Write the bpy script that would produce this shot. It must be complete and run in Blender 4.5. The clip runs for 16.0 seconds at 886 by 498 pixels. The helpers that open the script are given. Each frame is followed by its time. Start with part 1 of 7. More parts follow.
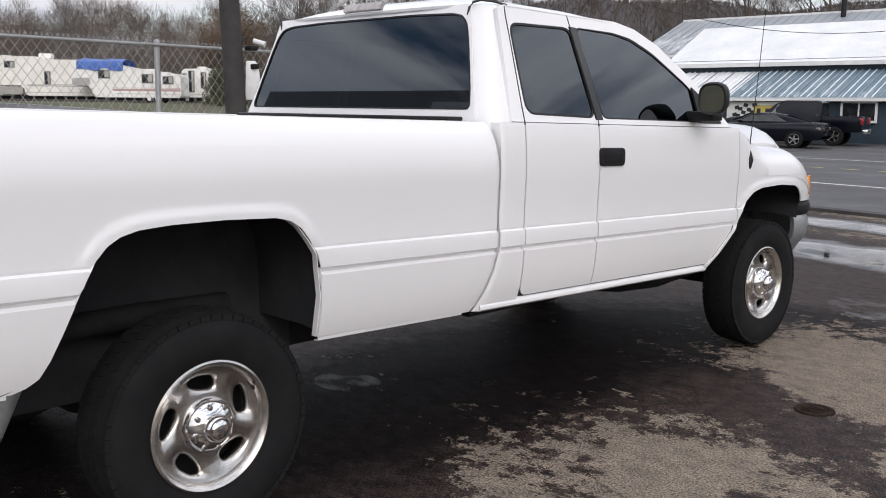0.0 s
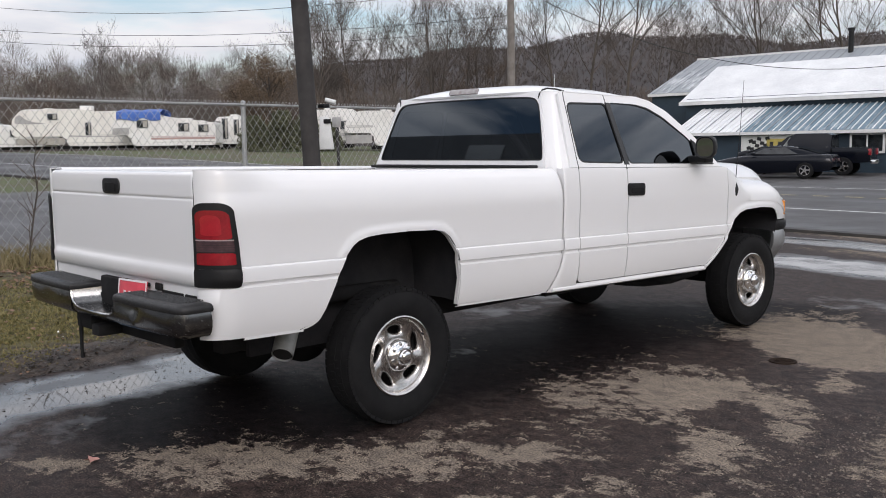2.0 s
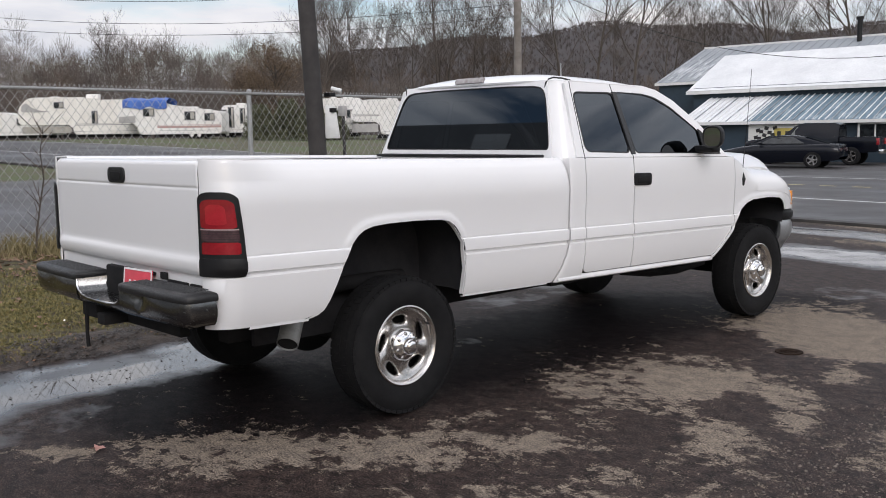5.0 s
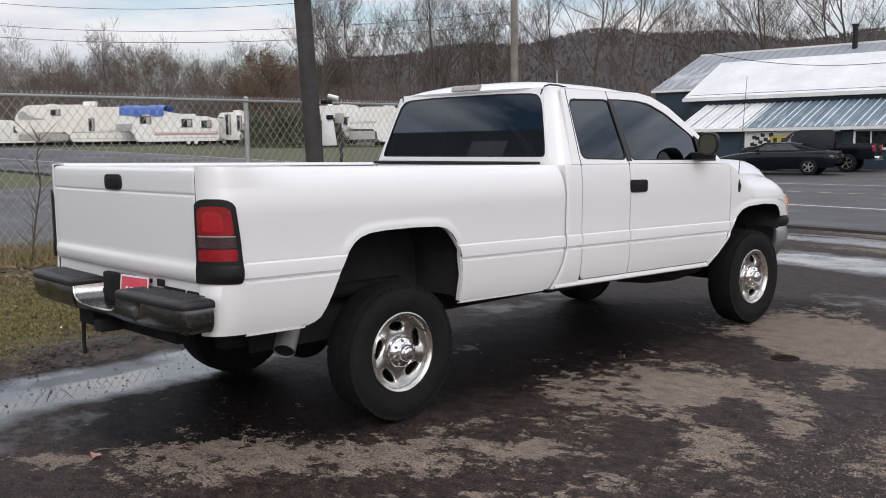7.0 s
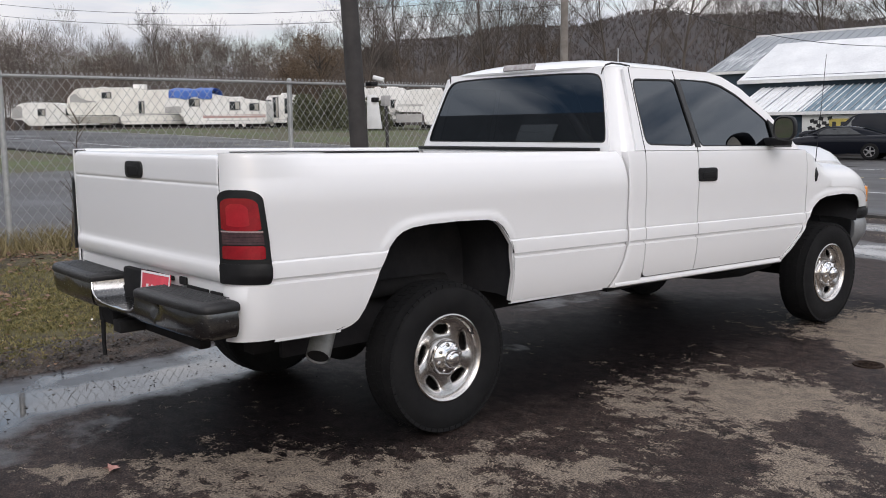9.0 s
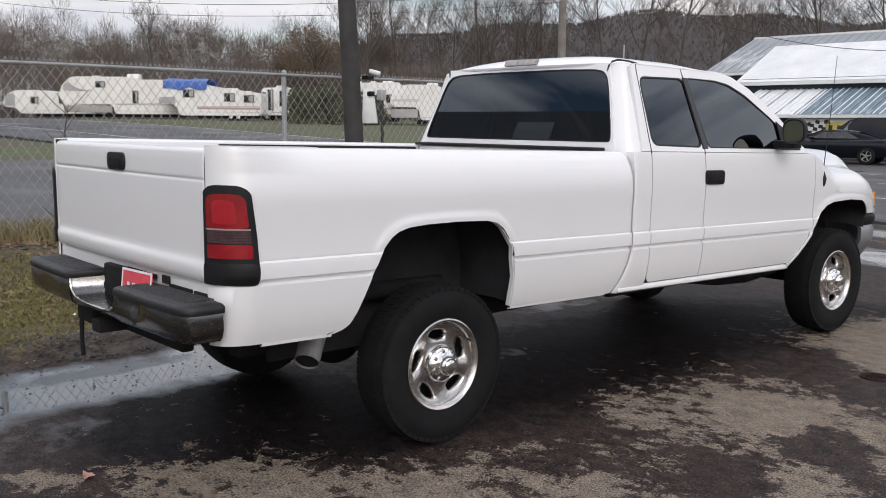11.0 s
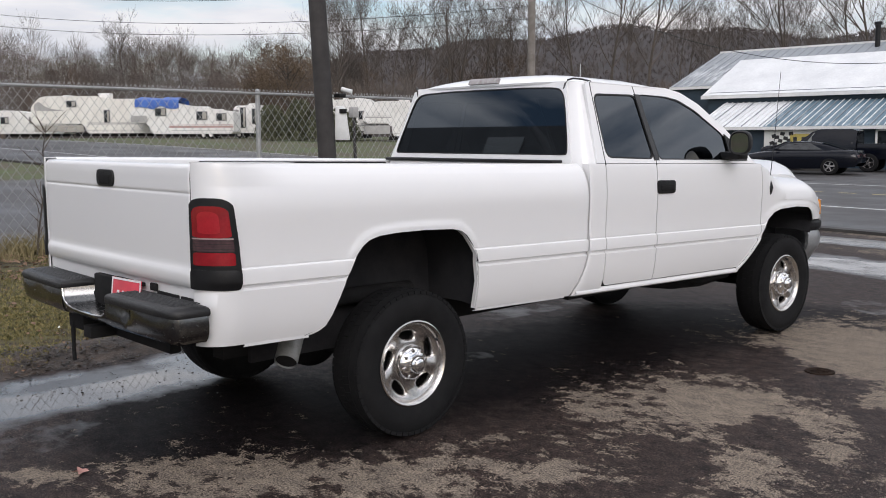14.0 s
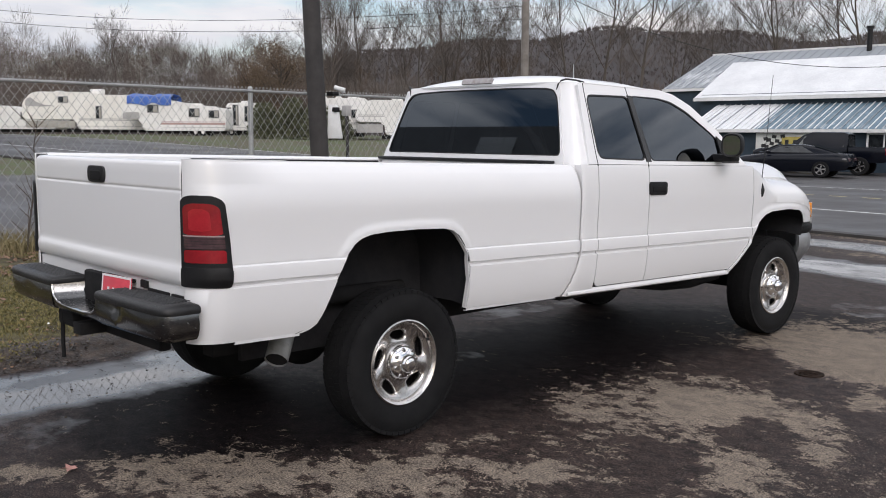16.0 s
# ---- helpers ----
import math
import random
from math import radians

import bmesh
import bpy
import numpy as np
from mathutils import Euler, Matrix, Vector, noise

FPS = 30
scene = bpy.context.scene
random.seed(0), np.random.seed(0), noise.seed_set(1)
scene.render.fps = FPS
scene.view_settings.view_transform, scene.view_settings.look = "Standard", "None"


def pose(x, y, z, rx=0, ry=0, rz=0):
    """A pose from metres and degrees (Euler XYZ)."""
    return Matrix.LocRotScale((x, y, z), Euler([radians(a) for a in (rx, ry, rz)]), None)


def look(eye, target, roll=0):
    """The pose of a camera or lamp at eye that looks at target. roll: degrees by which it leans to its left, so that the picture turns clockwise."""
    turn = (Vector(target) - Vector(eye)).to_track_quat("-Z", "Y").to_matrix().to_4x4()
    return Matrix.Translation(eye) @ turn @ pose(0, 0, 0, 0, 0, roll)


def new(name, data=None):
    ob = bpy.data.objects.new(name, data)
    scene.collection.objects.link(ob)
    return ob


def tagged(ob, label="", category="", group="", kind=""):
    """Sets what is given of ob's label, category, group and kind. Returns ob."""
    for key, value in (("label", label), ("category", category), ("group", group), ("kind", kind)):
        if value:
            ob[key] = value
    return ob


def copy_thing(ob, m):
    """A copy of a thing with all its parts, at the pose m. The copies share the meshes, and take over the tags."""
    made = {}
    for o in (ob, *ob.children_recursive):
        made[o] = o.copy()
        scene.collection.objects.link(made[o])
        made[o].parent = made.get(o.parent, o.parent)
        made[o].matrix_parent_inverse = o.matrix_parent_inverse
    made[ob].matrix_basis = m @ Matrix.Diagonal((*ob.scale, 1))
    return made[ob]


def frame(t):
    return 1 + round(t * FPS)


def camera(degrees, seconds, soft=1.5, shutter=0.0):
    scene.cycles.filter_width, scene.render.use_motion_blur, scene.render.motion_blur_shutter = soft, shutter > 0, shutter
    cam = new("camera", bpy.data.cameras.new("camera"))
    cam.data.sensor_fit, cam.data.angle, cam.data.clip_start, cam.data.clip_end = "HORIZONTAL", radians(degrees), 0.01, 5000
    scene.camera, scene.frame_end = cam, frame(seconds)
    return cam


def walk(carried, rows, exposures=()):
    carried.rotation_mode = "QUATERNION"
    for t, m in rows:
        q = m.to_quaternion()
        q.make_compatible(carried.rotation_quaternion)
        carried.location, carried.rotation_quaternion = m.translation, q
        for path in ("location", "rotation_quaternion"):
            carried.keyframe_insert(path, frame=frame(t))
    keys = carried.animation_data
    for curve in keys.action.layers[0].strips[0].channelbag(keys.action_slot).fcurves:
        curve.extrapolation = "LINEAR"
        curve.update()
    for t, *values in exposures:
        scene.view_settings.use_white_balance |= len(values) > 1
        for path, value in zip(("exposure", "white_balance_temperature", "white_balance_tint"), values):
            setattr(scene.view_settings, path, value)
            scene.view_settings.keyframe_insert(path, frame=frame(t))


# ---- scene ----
# camera: stands at the truck's rear right corner
cam = camera(50.0, 16.0, soft=0.96)
ROWS = [
    (0, 3.6438, -1.6242, 1.4720, 81.402, -0.513, 44.924),
    (0.5, 4.1663, -2.5567, 1.5983, 81.852, -1.187, 41.062),
    (1, 4.3220, -2.8306, 1.5990, 82.629, -0.790, 41.322),
    (1.5, 4.8484, -3.4419, 1.5633, 84.183, 0.414, 43.562),
    (2, 4.8656, -3.4367, 1.5681, 83.734, 0.903, 46.019),
    (2.5, 4.8647, -3.4260, 1.5705, 83.203, 1.170, 47.200),
    (3, 4.5237, -3.1184, 1.5760, 82.396, 1.037, 47.585),
    (3.5, 4.6671, -3.2397, 1.5745, 82.780, 1.279, 47.658),
    (4, 4.8678, -3.4297, 1.5704, 83.145, 1.250, 47.558),
    (4.5, 4.8643, -3.4310, 1.5704, 82.916, 0.993, 46.941),
    (5, 4.8592, -3.4263, 1.5703, 83.079, 0.819, 46.391),
    (7.5, 4.8685, -3.4311, 1.5696, 83.527, 0.875, 46.231),
    (8, 4.7391, -3.3037, 1.5736, 82.786, 1.040, 47.355),
    (8.5, 3.7629, -2.5282, 1.5514, 80.756, 0.006, 47.607),
    (9, 4.4926, -3.0990, 1.5756, 82.531, 0.773, 49.037),
    (11.5, 4.2886, -2.9478, 1.5734, 82.266, -0.556, 48.637),
    (12, 4.3014, -2.9445, 1.5758, 82.418, -0.117, 47.864),
    (12.5, 4.3227, -2.9466, 1.5787, 82.619, 0.178, 47.093),
    (13, 4.3729, -2.9815, 1.5810, 82.964, 0.303, 47.307),
    (13.5, 4.5854, -3.1692, 1.5758, 83.510, 0.513, 47.557),
    (14, 4.6017, -3.1834, 1.5754, 83.223, 0.271, 47.119),
    (14.5, 4.5997, -3.1815, 1.5754, 82.890, 0.328, 46.789),
    (15, 4.5986, -3.1805, 1.5754, 82.755, 0.334, 46.798),
    (15.5, 4.6024, -3.1840, 1.5753, 82.997, 0.178, 46.802),
    (16, 4.5997, -3.1815, 1.5754, 83.190, -0.293, 46.682),
]

walk(cam, [(t, pose(x, y, z, rx, ry, rz)) for t, x, y, z, rx, ry, rz in ROWS], [(0.0, -0.14), (0.3, -0.20), (0.6, -0.245), (16.0, -0.245)])

# ---- world: broken overcast, low soft sun ----
world = bpy.data.worlds.new("sky")
scene.world = world
world.use_nodes = True
wn, wl = world.node_tree.nodes, world.node_tree.links
wn.clear()
sky = wn.new("ShaderNodeTexSky")
sky.sky_type, sky.sun_disc = "NISHITA", False
sky.sun_elevation, sky.sun_rotation = radians(24), radians(120)
sky.air_density, sky.dust_density = 1.0, 1.5
tc = wn.new("ShaderNodeTexCoord")
mp = wn.new("ShaderNodeMapping")
mp.inputs["Scale"].default_value = (1.6, 1.6, 7.5)
mp.inputs["Location"].default_value = (0.35, 0.1, 0.0)
cl = wn.new("ShaderNodeTexNoise")
cl.inputs["Scale"].default_value, cl.inputs["Detail"].default_value, cl.inputs["Roughness"].default_value = 1.5, 7, 0.55
ramp = wn.new("ShaderNodeValToRGB")
ramp.color_ramp.elements[0].position, ramp.color_ramp.elements[1].position = 0.37, 0.53
cl2 = wn.new("ShaderNodeTexNoise")
cl2.inputs["Scale"].default_value, cl2.inputs["Detail"].default_value = 2.6, 6
shade = wn.new("ShaderNodeValToRGB")
shade.color_ramp.elements[0].position, shade.color_ramp.elements[1].position = 0.35, 0.68
shade.color_ramp.elements[0].color = (0.64, 0.67, 0.75, 1)
shade.color_ramp.elements[1].color = (1.09, 1.05, 1.06, 1)
bgsky, bgcl, mixw, outw = wn.new("ShaderNodeBackground"), wn.new("ShaderNodeBackground"), wn.new("ShaderNodeMixShader"), wn.new("ShaderNodeOutputWorld")
bgsky.inputs["Strength"].default_value = 0.14
bgcl.inputs["Strength"].default_value = 0.86
# clouds glow brighter overhead than near the horizon
sep, lift = wn.new("ShaderNodeSeparateXYZ"), wn.new("ShaderNodeMapRange")
lift.inputs["From Min"].default_value, lift.inputs["From Max"].default_value = 0.10, 0.55
lift.inputs["To Min"].default_value, lift.inputs["To Max"].default_value = 1.15, 1.95
wl.new(tc.outputs["Generated"], sep.inputs["Vector"])
wl.new(sep.outputs["Z"], lift.inputs["Value"])
wl.new(lift.outputs["Result"], bgcl.inputs["Strength"])
for a, b in ((tc.outputs["Generated"], mp.inputs["Vector"]), (mp.outputs["Vector"], cl.inputs["Vector"]), (mp.outputs["Vector"], cl2.inputs["Vector"]),
             (cl.outputs["Fac"], ramp.inputs["Fac"]), (cl2.outputs["Fac"], shade.inputs["Fac"]), (sky.outputs["Color"], bgsky.inputs["Color"]),
             (shade.outputs["Color"], bgcl.inputs["Color"]), (ramp.outputs["Color"], mixw.inputs["Fac"]), (bgsky.outputs["Background"], mixw.inputs[1]),
             (bgcl.outputs["Background"], mixw.inputs[2]), (mixw.outputs["Shader"], outw.inputs["Surface"])):
    wl.new(a, b)
sun = new("sun", bpy.data.lights.new("sun", "SUN"))
sun.data.energy, sun.data.angle, sun.data.color = 1.4, radians(28), (1.0, 0.955, 0.97)
sun.matrix_world = look((30, -18, 24), (0, 0, 0))


# ---- materials ----
def nodes(name):
    m = bpy.data.materials.new(name)
    m.use_nodes = True
    return m, m.node_tree.nodes, m.node_tree.links, m.node_tree.nodes["Principled BSDF"]


def noise_node(n, l, vec, scale, detail=5.0, rough=0.6):
    t = n.new("ShaderNodeTexNoise")
    t.inputs["Scale"].default_value, t.inputs["Detail"].default_value, t.inputs["Roughness"].default_value = scale, detail, rough
    l.new(vec, t.inputs["Vector"])
    return t.outputs["Fac"]


def ramp_node(n, l, fac, p0, c0, p1, c1):
    r = n.new("ShaderNodeValToRGB")
    e = r.color_ramp.elements
    e[0].position, e[1].position = p0, p1
    e[0].color, e[1].color = (*c0, 1) if len(c0) == 3 else c0, (*c1, 1) if len(c1) == 3 else c1
    l.new(fac, r.inputs["Fac"])
    return r.outputs["Color"]


def math_node(n, l, op, a, b, clamp=False):
    m = n.new("ShaderNodeMath")
    m.operation, m.use_clamp = op, clamp
    for i, v in enumerate((a, b)):
        if isinstance(v, (int, float)):
            m.inputs[i].default_value = v
        else:
            l.new(v, m.inputs[i])
    return m.outputs[0]


def mix_node(n, l, fac, a, b, blend="MIX"):
    m = n.new("ShaderNodeMix")
    m.data_type, m.blend_type = "RGBA", blend
    for sock, v in ((m.inputs[0], fac), (m.inputs[6], a), (m.inputs[7], b)):
        if isinstance(v, (int, float)):
            sock.default_value = v
        elif isinstance(v, tuple):
            sock.default_value = (*v, 1) if len(v) == 3 else v
        else:
            l.new(v, sock)
    return m.outputs[2]


def surf(name, c0, c1, scale=6.0, rough=0.6, rough2=None, metal=0.0, bump=0.0, bump_scale=60.0, coat=0.0, spec=0.5, grime=0.0):
    """Two-tone surface: broad stains between c0 and c1, fine grain, fine relief."""
    m, n, l, p = nodes(name)
    co = n.new("ShaderNodeTexCoord").outputs["Object"]
    broad = noise_node(n, l, co, scale, 6)
    fine = noise_node(n, l, co, scale * 14, 4)
    col = ramp_node(n, l, broad, 0.34, c0, 0.66, c1)
    grain = ramp_node(n, l, fine, 0.3, (0.9, 0.9, 0.9), 0.7, (1.06, 1.06, 1.06))
    col = mix_node(n, l, 1.0, col, grain, "MULTIPLY")
    if grime:
        g = noise_node(n, l, co, scale * 2.7, 8, 0.7)
        col = mix_node(n, l, math_node(n, l, "MULTIPLY", ramp_node(n, l, g, 0.52, (0, 0, 0), 0.75, (1, 1, 1)), grime), col, (0.06, 0.055, 0.045))
    l.new(col, p.inputs["Base Color"])
    r2 = rough if rough2 is None else rough2
    l.new(ramp_node(n, l, fine, 0.3, (rough,) * 3, 0.7, (r2,) * 3), p.inputs["Roughness"])
    p.inputs["Metallic"].default_value, p.inputs["Coat Weight"].default_value = metal, coat
    p.inputs["Coat Roughness"].default_value = 0.04
    p.inputs["Specular IOR Level"].default_value = spec
    if bump:
        b = n.new("ShaderNodeBump")
        b.inputs["Strength"].default_value, b.inputs["Distance"].default_value = bump, 0.01
        l.new(noise_node(n, l, co, bump_scale, 5), b.inputs["Height"])
        l.new(b.outputs["Normal"], p.inputs["Normal"])
    return m


def car_paint(name, c, rough, coat=0.7):
    """Smooth lacquer with a faint film of road dust."""
    m, n, l, p = nodes(name)
    co = n.new("ShaderNodeTexCoord").outputs["Object"]
    a = noise_node(n, l, co, 0.9, 2, 0.5)
    l.new(mix_node(n, l, a, tuple(v * 0.95 for v in c), c), p.inputs["Base Color"])
    p.inputs["Roughness"].default_value = rough
    p.inputs["Coat Weight"].default_value, p.inputs["Coat Roughness"].default_value = coat, 0.10
    p.inputs["Specular IOR Level"].default_value = 0.25 + 0.35 * coat
    return m


def pane(name, tint, gloss_rough=0.015):
    """Tinted glass: what lies behind, darkened, under a Fresnel gloss."""
    m, n, l, p = nodes(name)
    n.remove(p)
    tr, gl, mx, fr = n.new("ShaderNodeBsdfTransparent"), n.new("ShaderNodeBsdfGlossy"), n.new("ShaderNodeMixShader"), n.new("ShaderNodeFresnel")
    tr.inputs["Color"].default_value = (*tint, 1)
    gl.inputs["Roughness"].default_value = gloss_rough
    gl.inputs["Color"].default_value = (0.82, 0.91, 1.0, 1)
    fr.inputs["IOR"].default_value = 1.8
    l.new(fr.outputs[0], mx.inputs[0])
    l.new(tr.outputs[0], mx.inputs[1])
    l.new(gl.outputs[0], mx.inputs[2])
    l.new(mx.outputs[0], n["Material Output"].inputs["Surface"])
    return m


M_WHITE = car_paint("white_paint", (0.785, 0.785, 0.795), 0.3)
# near-black for panel gaps: the shade in them put into the colour
M_SEAM = surf("seam_shade", (0.03, 0.03, 0.03), (0.05, 0.05, 0.05), 9.0, 0.8)
M_BLACKPL = surf("black_plastic", (0.007, 0.007, 0.008), (0.014, 0.014, 0.015), 9.0, 0.42, 0.55, bump=0.15, bump_scale=300, spec=0.28)
M_PAD = surf("step_pad_rubber", (0.007, 0.007, 0.008), (0.014, 0.014, 0.015), 7.0, 0.38, 0.55, bump=0.3, bump_scale=150)
M_TYRE = surf("tyre_rubber", (0.0072, 0.0072, 0.0080), (0.0122, 0.0122, 0.0128), 8.0, 0.75, 0.9, bump=0.2, bump_scale=120, spec=0.18)
M_ALLOY = surf("polished_alloy", (0.54, 0.52, 0.50), (0.66, 0.64, 0.625), 9.0, 0.25, 0.27, metal=1.0)
M_CHROME = surf("chrome", (0.78, 0.77, 0.76), (0.86, 0.86, 0.86), 9.0, 0.05, 0.09, metal=1.0)
M_BUMPER = surf("weathered_chrome", (0.14, 0.143, 0.146), (0.25, 0.25, 0.248), 5.0, 0.12, 0.28, metal=1.0, grime=0.45)
M_SCOOP = surf("scoop_chrome", (0.10, 0.10, 0.102), (0.20, 0.20, 0.20), 5.0, 0.18, 0.30, metal=1.0)
M_RIB = surf("lens_rib_grey", (0.30, 0.22, 0.22), (0.4, 0.3, 0.3), 14.0, 0.2)
M_GREYBUMP = surf("grey_bumper_metal", (0.32, 0.33, 0.34), (0.42, 0.43, 0.44), 5.0, 0.3, 0.4, metal=0.6)
M_UNDER = surf("underbody_dark", (0.012, 0.012, 0.013), (0.022, 0.0215, 0.022), 6.0, 0.8, 0.9, spec=0.15)
M_LINER = surf("wheel_liner", (0.026, 0.026, 0.029), (0.037, 0.037, 0.040), 6.0, 0.8, 0.9, spec=0.1)
M_PIPE = surf("exhaust_steel", (0.22, 0.22, 0.215), (0.32, 0.32, 0.31), 12.0, 0.5, 0.65, metal=0.35, grime=0.3)
M_RED = surf("red_lens", (0.20, 0.006, 0.011), (0.30, 0.011, 0.018), 6.0, 0.05, 0.1, coat=1.0)
M_REDP = surf("pale_red_lens", (0.33, 0.013, 0.021), (0.42, 0.019, 0.028), 9.0, 0.05, 0.1, coat=1.0)
M_SMOKE = surf("smoked_lens", (0.05, 0.03, 0.035), (0.09, 0.05, 0.055), 30.0, 0.1, 0.15, coat=1.0)
M_AMBER = surf("amber_lens", (0.85, 0.30, 0.02), (0.95, 0.38, 0.03), 12.0, 0.15, 0.2, coat=1.0)
M_CHML = surf("brake_lens", (0.20, 0.17, 0.165), (0.30, 0.28, 0.275), 30.0, 0.2, 0.25, coat=1.0)
M_PLATE = surf("plate_red", (0.62, 0.05, 0.08), (0.72, 0.08, 0.11), 12.0, 0.4)
M_PLATEW = surf("plate_white", (0.8, 0.78, 0.78), (0.85, 0.84, 0.84), 12.0, 0.4)
M_TINT = pane("tinted_glass", (0.02, 0.021, 0.024))
M_PILLAR = surf("gloss_black_pillar", (0.006, 0.006, 0.007), (0.01, 0.01, 0.011), 9.0, 0.12, 0.16)
M_SEAT = surf("dark_fabric", (0.05, 0.05, 0.055), (0.08, 0.08, 0.085), 9.0, 0.9)
M_MIRROR = surf("mirror_glass", (0.26, 0.26, 0.265), (0.30, 0.30, 0.305), 9.0, 0.02, metal=1.0)
M_GALV = surf("galvanised_steel", (0.40, 0.41, 0.42), (0.52, 0.53, 0.53), 14.0, 0.45, 0.6, metal=0.6)
M_STRAND = surf("dull_zinc_wire", (0.34, 0.345, 0.34), (0.45, 0.45, 0.445), 3.0, 0.6, 0.75, metal=0.3)
M_POLE = surf("weathered_pole_wood", (0.026, 0.024, 0.024), (0.048, 0.044, 0.043), 3.0, 0.85, 0.95, bump=0.5, bump_scale=40)
M_POLEG = surf("grey_pole_wood", (0.16, 0.14, 0.125), (0.23, 0.21, 0.19), 3.0, 0.85, 0.95, bump=0.5, bump_scale=30)
M_RVW = surf("rv_siding", (0.74, 0.72, 0.69), (0.84, 0.83, 0.81), 0.7, 0.4, 0.5, grime=0.12)
M_RVG = surf("rv_grey_trim", (0.34, 0.33, 0.32), (0.45, 0.44, 0.43), 0.8, 0.5)
M_RVC = surf("rv_cream_siding", (0.74, 0.71, 0.66), (0.83, 0.81, 0.76), 0.7, 0.4, 0.5, grime=0.12)
M_RVP = surf("rv_pink_stripe", (0.42, 0.27, 0.25), (0.50, 0.34, 0.31), 1.0, 0.5)
M_BLIND = surf("window_blind", (0.30, 0.28, 0.25), (0.42, 0.40, 0.36), 6.0, 0.7)
M_DARKWIN = surf("dark_window", (0.012, 0.014, 0.016), (0.03, 0.034, 0.038), 4.0, 0.06, 0.1, coat=0.2)
M_TARP = surf("blue_tarp", (0.03, 0.09, 0.36), (0.06, 0.16, 0.50), 2.0, 0.4, 0.5, bump=0.6, bump_scale=8)
M_BLUEW = surf("blue_siding", (0.017, 0.032, 0.048), (0.026, 0.046, 0.066), 1.2, 0.55, 0.65)
M_SIDEW = surf("blue_grey_siding", (0.062, 0.105, 0.14), (0.08, 0.13, 0.17), 1.2, 0.5, 0.6)
M_TRIMW = surf("white_trim", (0.68, 0.68, 0.67), (0.78, 0.78, 0.77), 3.0, 0.5)
M_ROOFS = surf("snow_white_metal_roof", (0.64, 0.65, 0.665), (0.76, 0.77, 0.78), 0.8, 0.45, 0.55)
# pale grey stands in for the light seen through the pickup's glass
M_PALEWIN = surf("pale_window", (0.07, 0.078, 0.074), (0.15, 0.158, 0.15), 2.5, 0.08, 0.12, coat=0.5)
M_SIGNW = surf("sign_white", (0.72, 0.72, 0.68), (0.78, 0.78, 0.74), 2.0, 0.5)
M_SIGNY = surf("sign_yellow", (0.50, 0.40, 0.09), (0.58, 0.47, 0.13), 2.0, 0.5)
M_SIGNK = surf("sign_black", (0.015, 0.015, 0.015), (0.03, 0.03, 0.03), 4.0, 0.5)
M_CARBLK = car_paint("black_car_paint", (0.003, 0.004, 0.008), 0.18, 0.06)
M_ROADW = surf("road_line_white", (0.55, 0.55, 0.54), (0.70, 0.70, 0.69), 2.0, 0.7, grime=0.3)
M_ROADY = surf("road_line_yellow", (0.50, 0.42, 0.20), (0.60, 0.52, 0.28), 2.0, 0.7, grime=0.3)
M_BARK = surf("bark_grey_brown", (0.052, 0.042, 0.036), (0.10, 0.083, 0.07), 1.5, 0.9, 0.95, bump=0.3, bump_scale=12)
M_TWIG = surf("twig_brown", (0.072, 0.060, 0.053), (0.122, 0.102, 0.090), 0.4, 0.95)
M_TWIG2 = surf("rusty_twig", (0.078, 0.054, 0.040), (0.115, 0.082, 0.058), 0.4, 0.95)
M_RUST = surf("rusty_iron", (0.014, 0.010, 0.008), (0.042, 0.028, 0.021), 20.0, 0.9, 0.95, bump=0.5, bump_scale=200, spec=0.1)
M_LEAFB = surf("dead_leaf", (0.10, 0.055, 0.034), (0.29, 0.18, 0.115), 9.0, 0.8)
M_LEAFP = surf("pale_red_leaf", (0.40, 0.20, 0.17), (0.52, 0.30, 0.26), 20.0, 0.7)
M_SHRUB = surf("shrub_green", (0.055, 0.062, 0.036), (0.155, 0.158, 0.092), 1.0, 0.9)
M_WITHERED = surf("rusty_brown_leaf", (0.100, 0.071, 0.048), (0.172, 0.124, 0.083), 0.6, 0.9)
M_PEBBLE = surf("pale_pebble", (0.06, 0.05, 0.043), (0.21, 0.178, 0.152), 9.0, 0.8)


def woodland():
    """Bare wood seen from afar: each twig its own shade of brown or grey."""
    m, n, l, p = nodes("bare_woodland")
    geo = n.new("ShaderNodeNewGeometry")
    broad = noise_node(n, l, n.new("ShaderNodeTexCoord").outputs["Object"], 0.09, 3, 0.5)
    grey = ramp_node(n, l, geo.outputs["Random Per Island"], 0.0, (0.105, 0.090, 0.083), 1.0, (0.155, 0.133, 0.121))
    rust = ramp_node(n, l, geo.outputs["Random Per Island"], 0.0, (0.100, 0.077, 0.062), 1.0, (0.150, 0.115, 0.092))
    l.new(mix_node(n, l, ramp_node(n, l, broad, 0.44, (0, 0, 0), 0.58, (1, 1, 1)), grey, rust), p.inputs["Base Color"])
    p.inputs["Roughness"].default_value = 0.95
    return m


M_WOOD = woodland()
M_WIRE = surf("cable_black", (0.02, 0.02, 0.02), (0.04, 0.04, 0.04), 2.0, 0.7)
M_CAMW = surf("white_plastic", (0.66, 0.67, 0.67), (0.74, 0.75, 0.75), 9.0, 0.45)


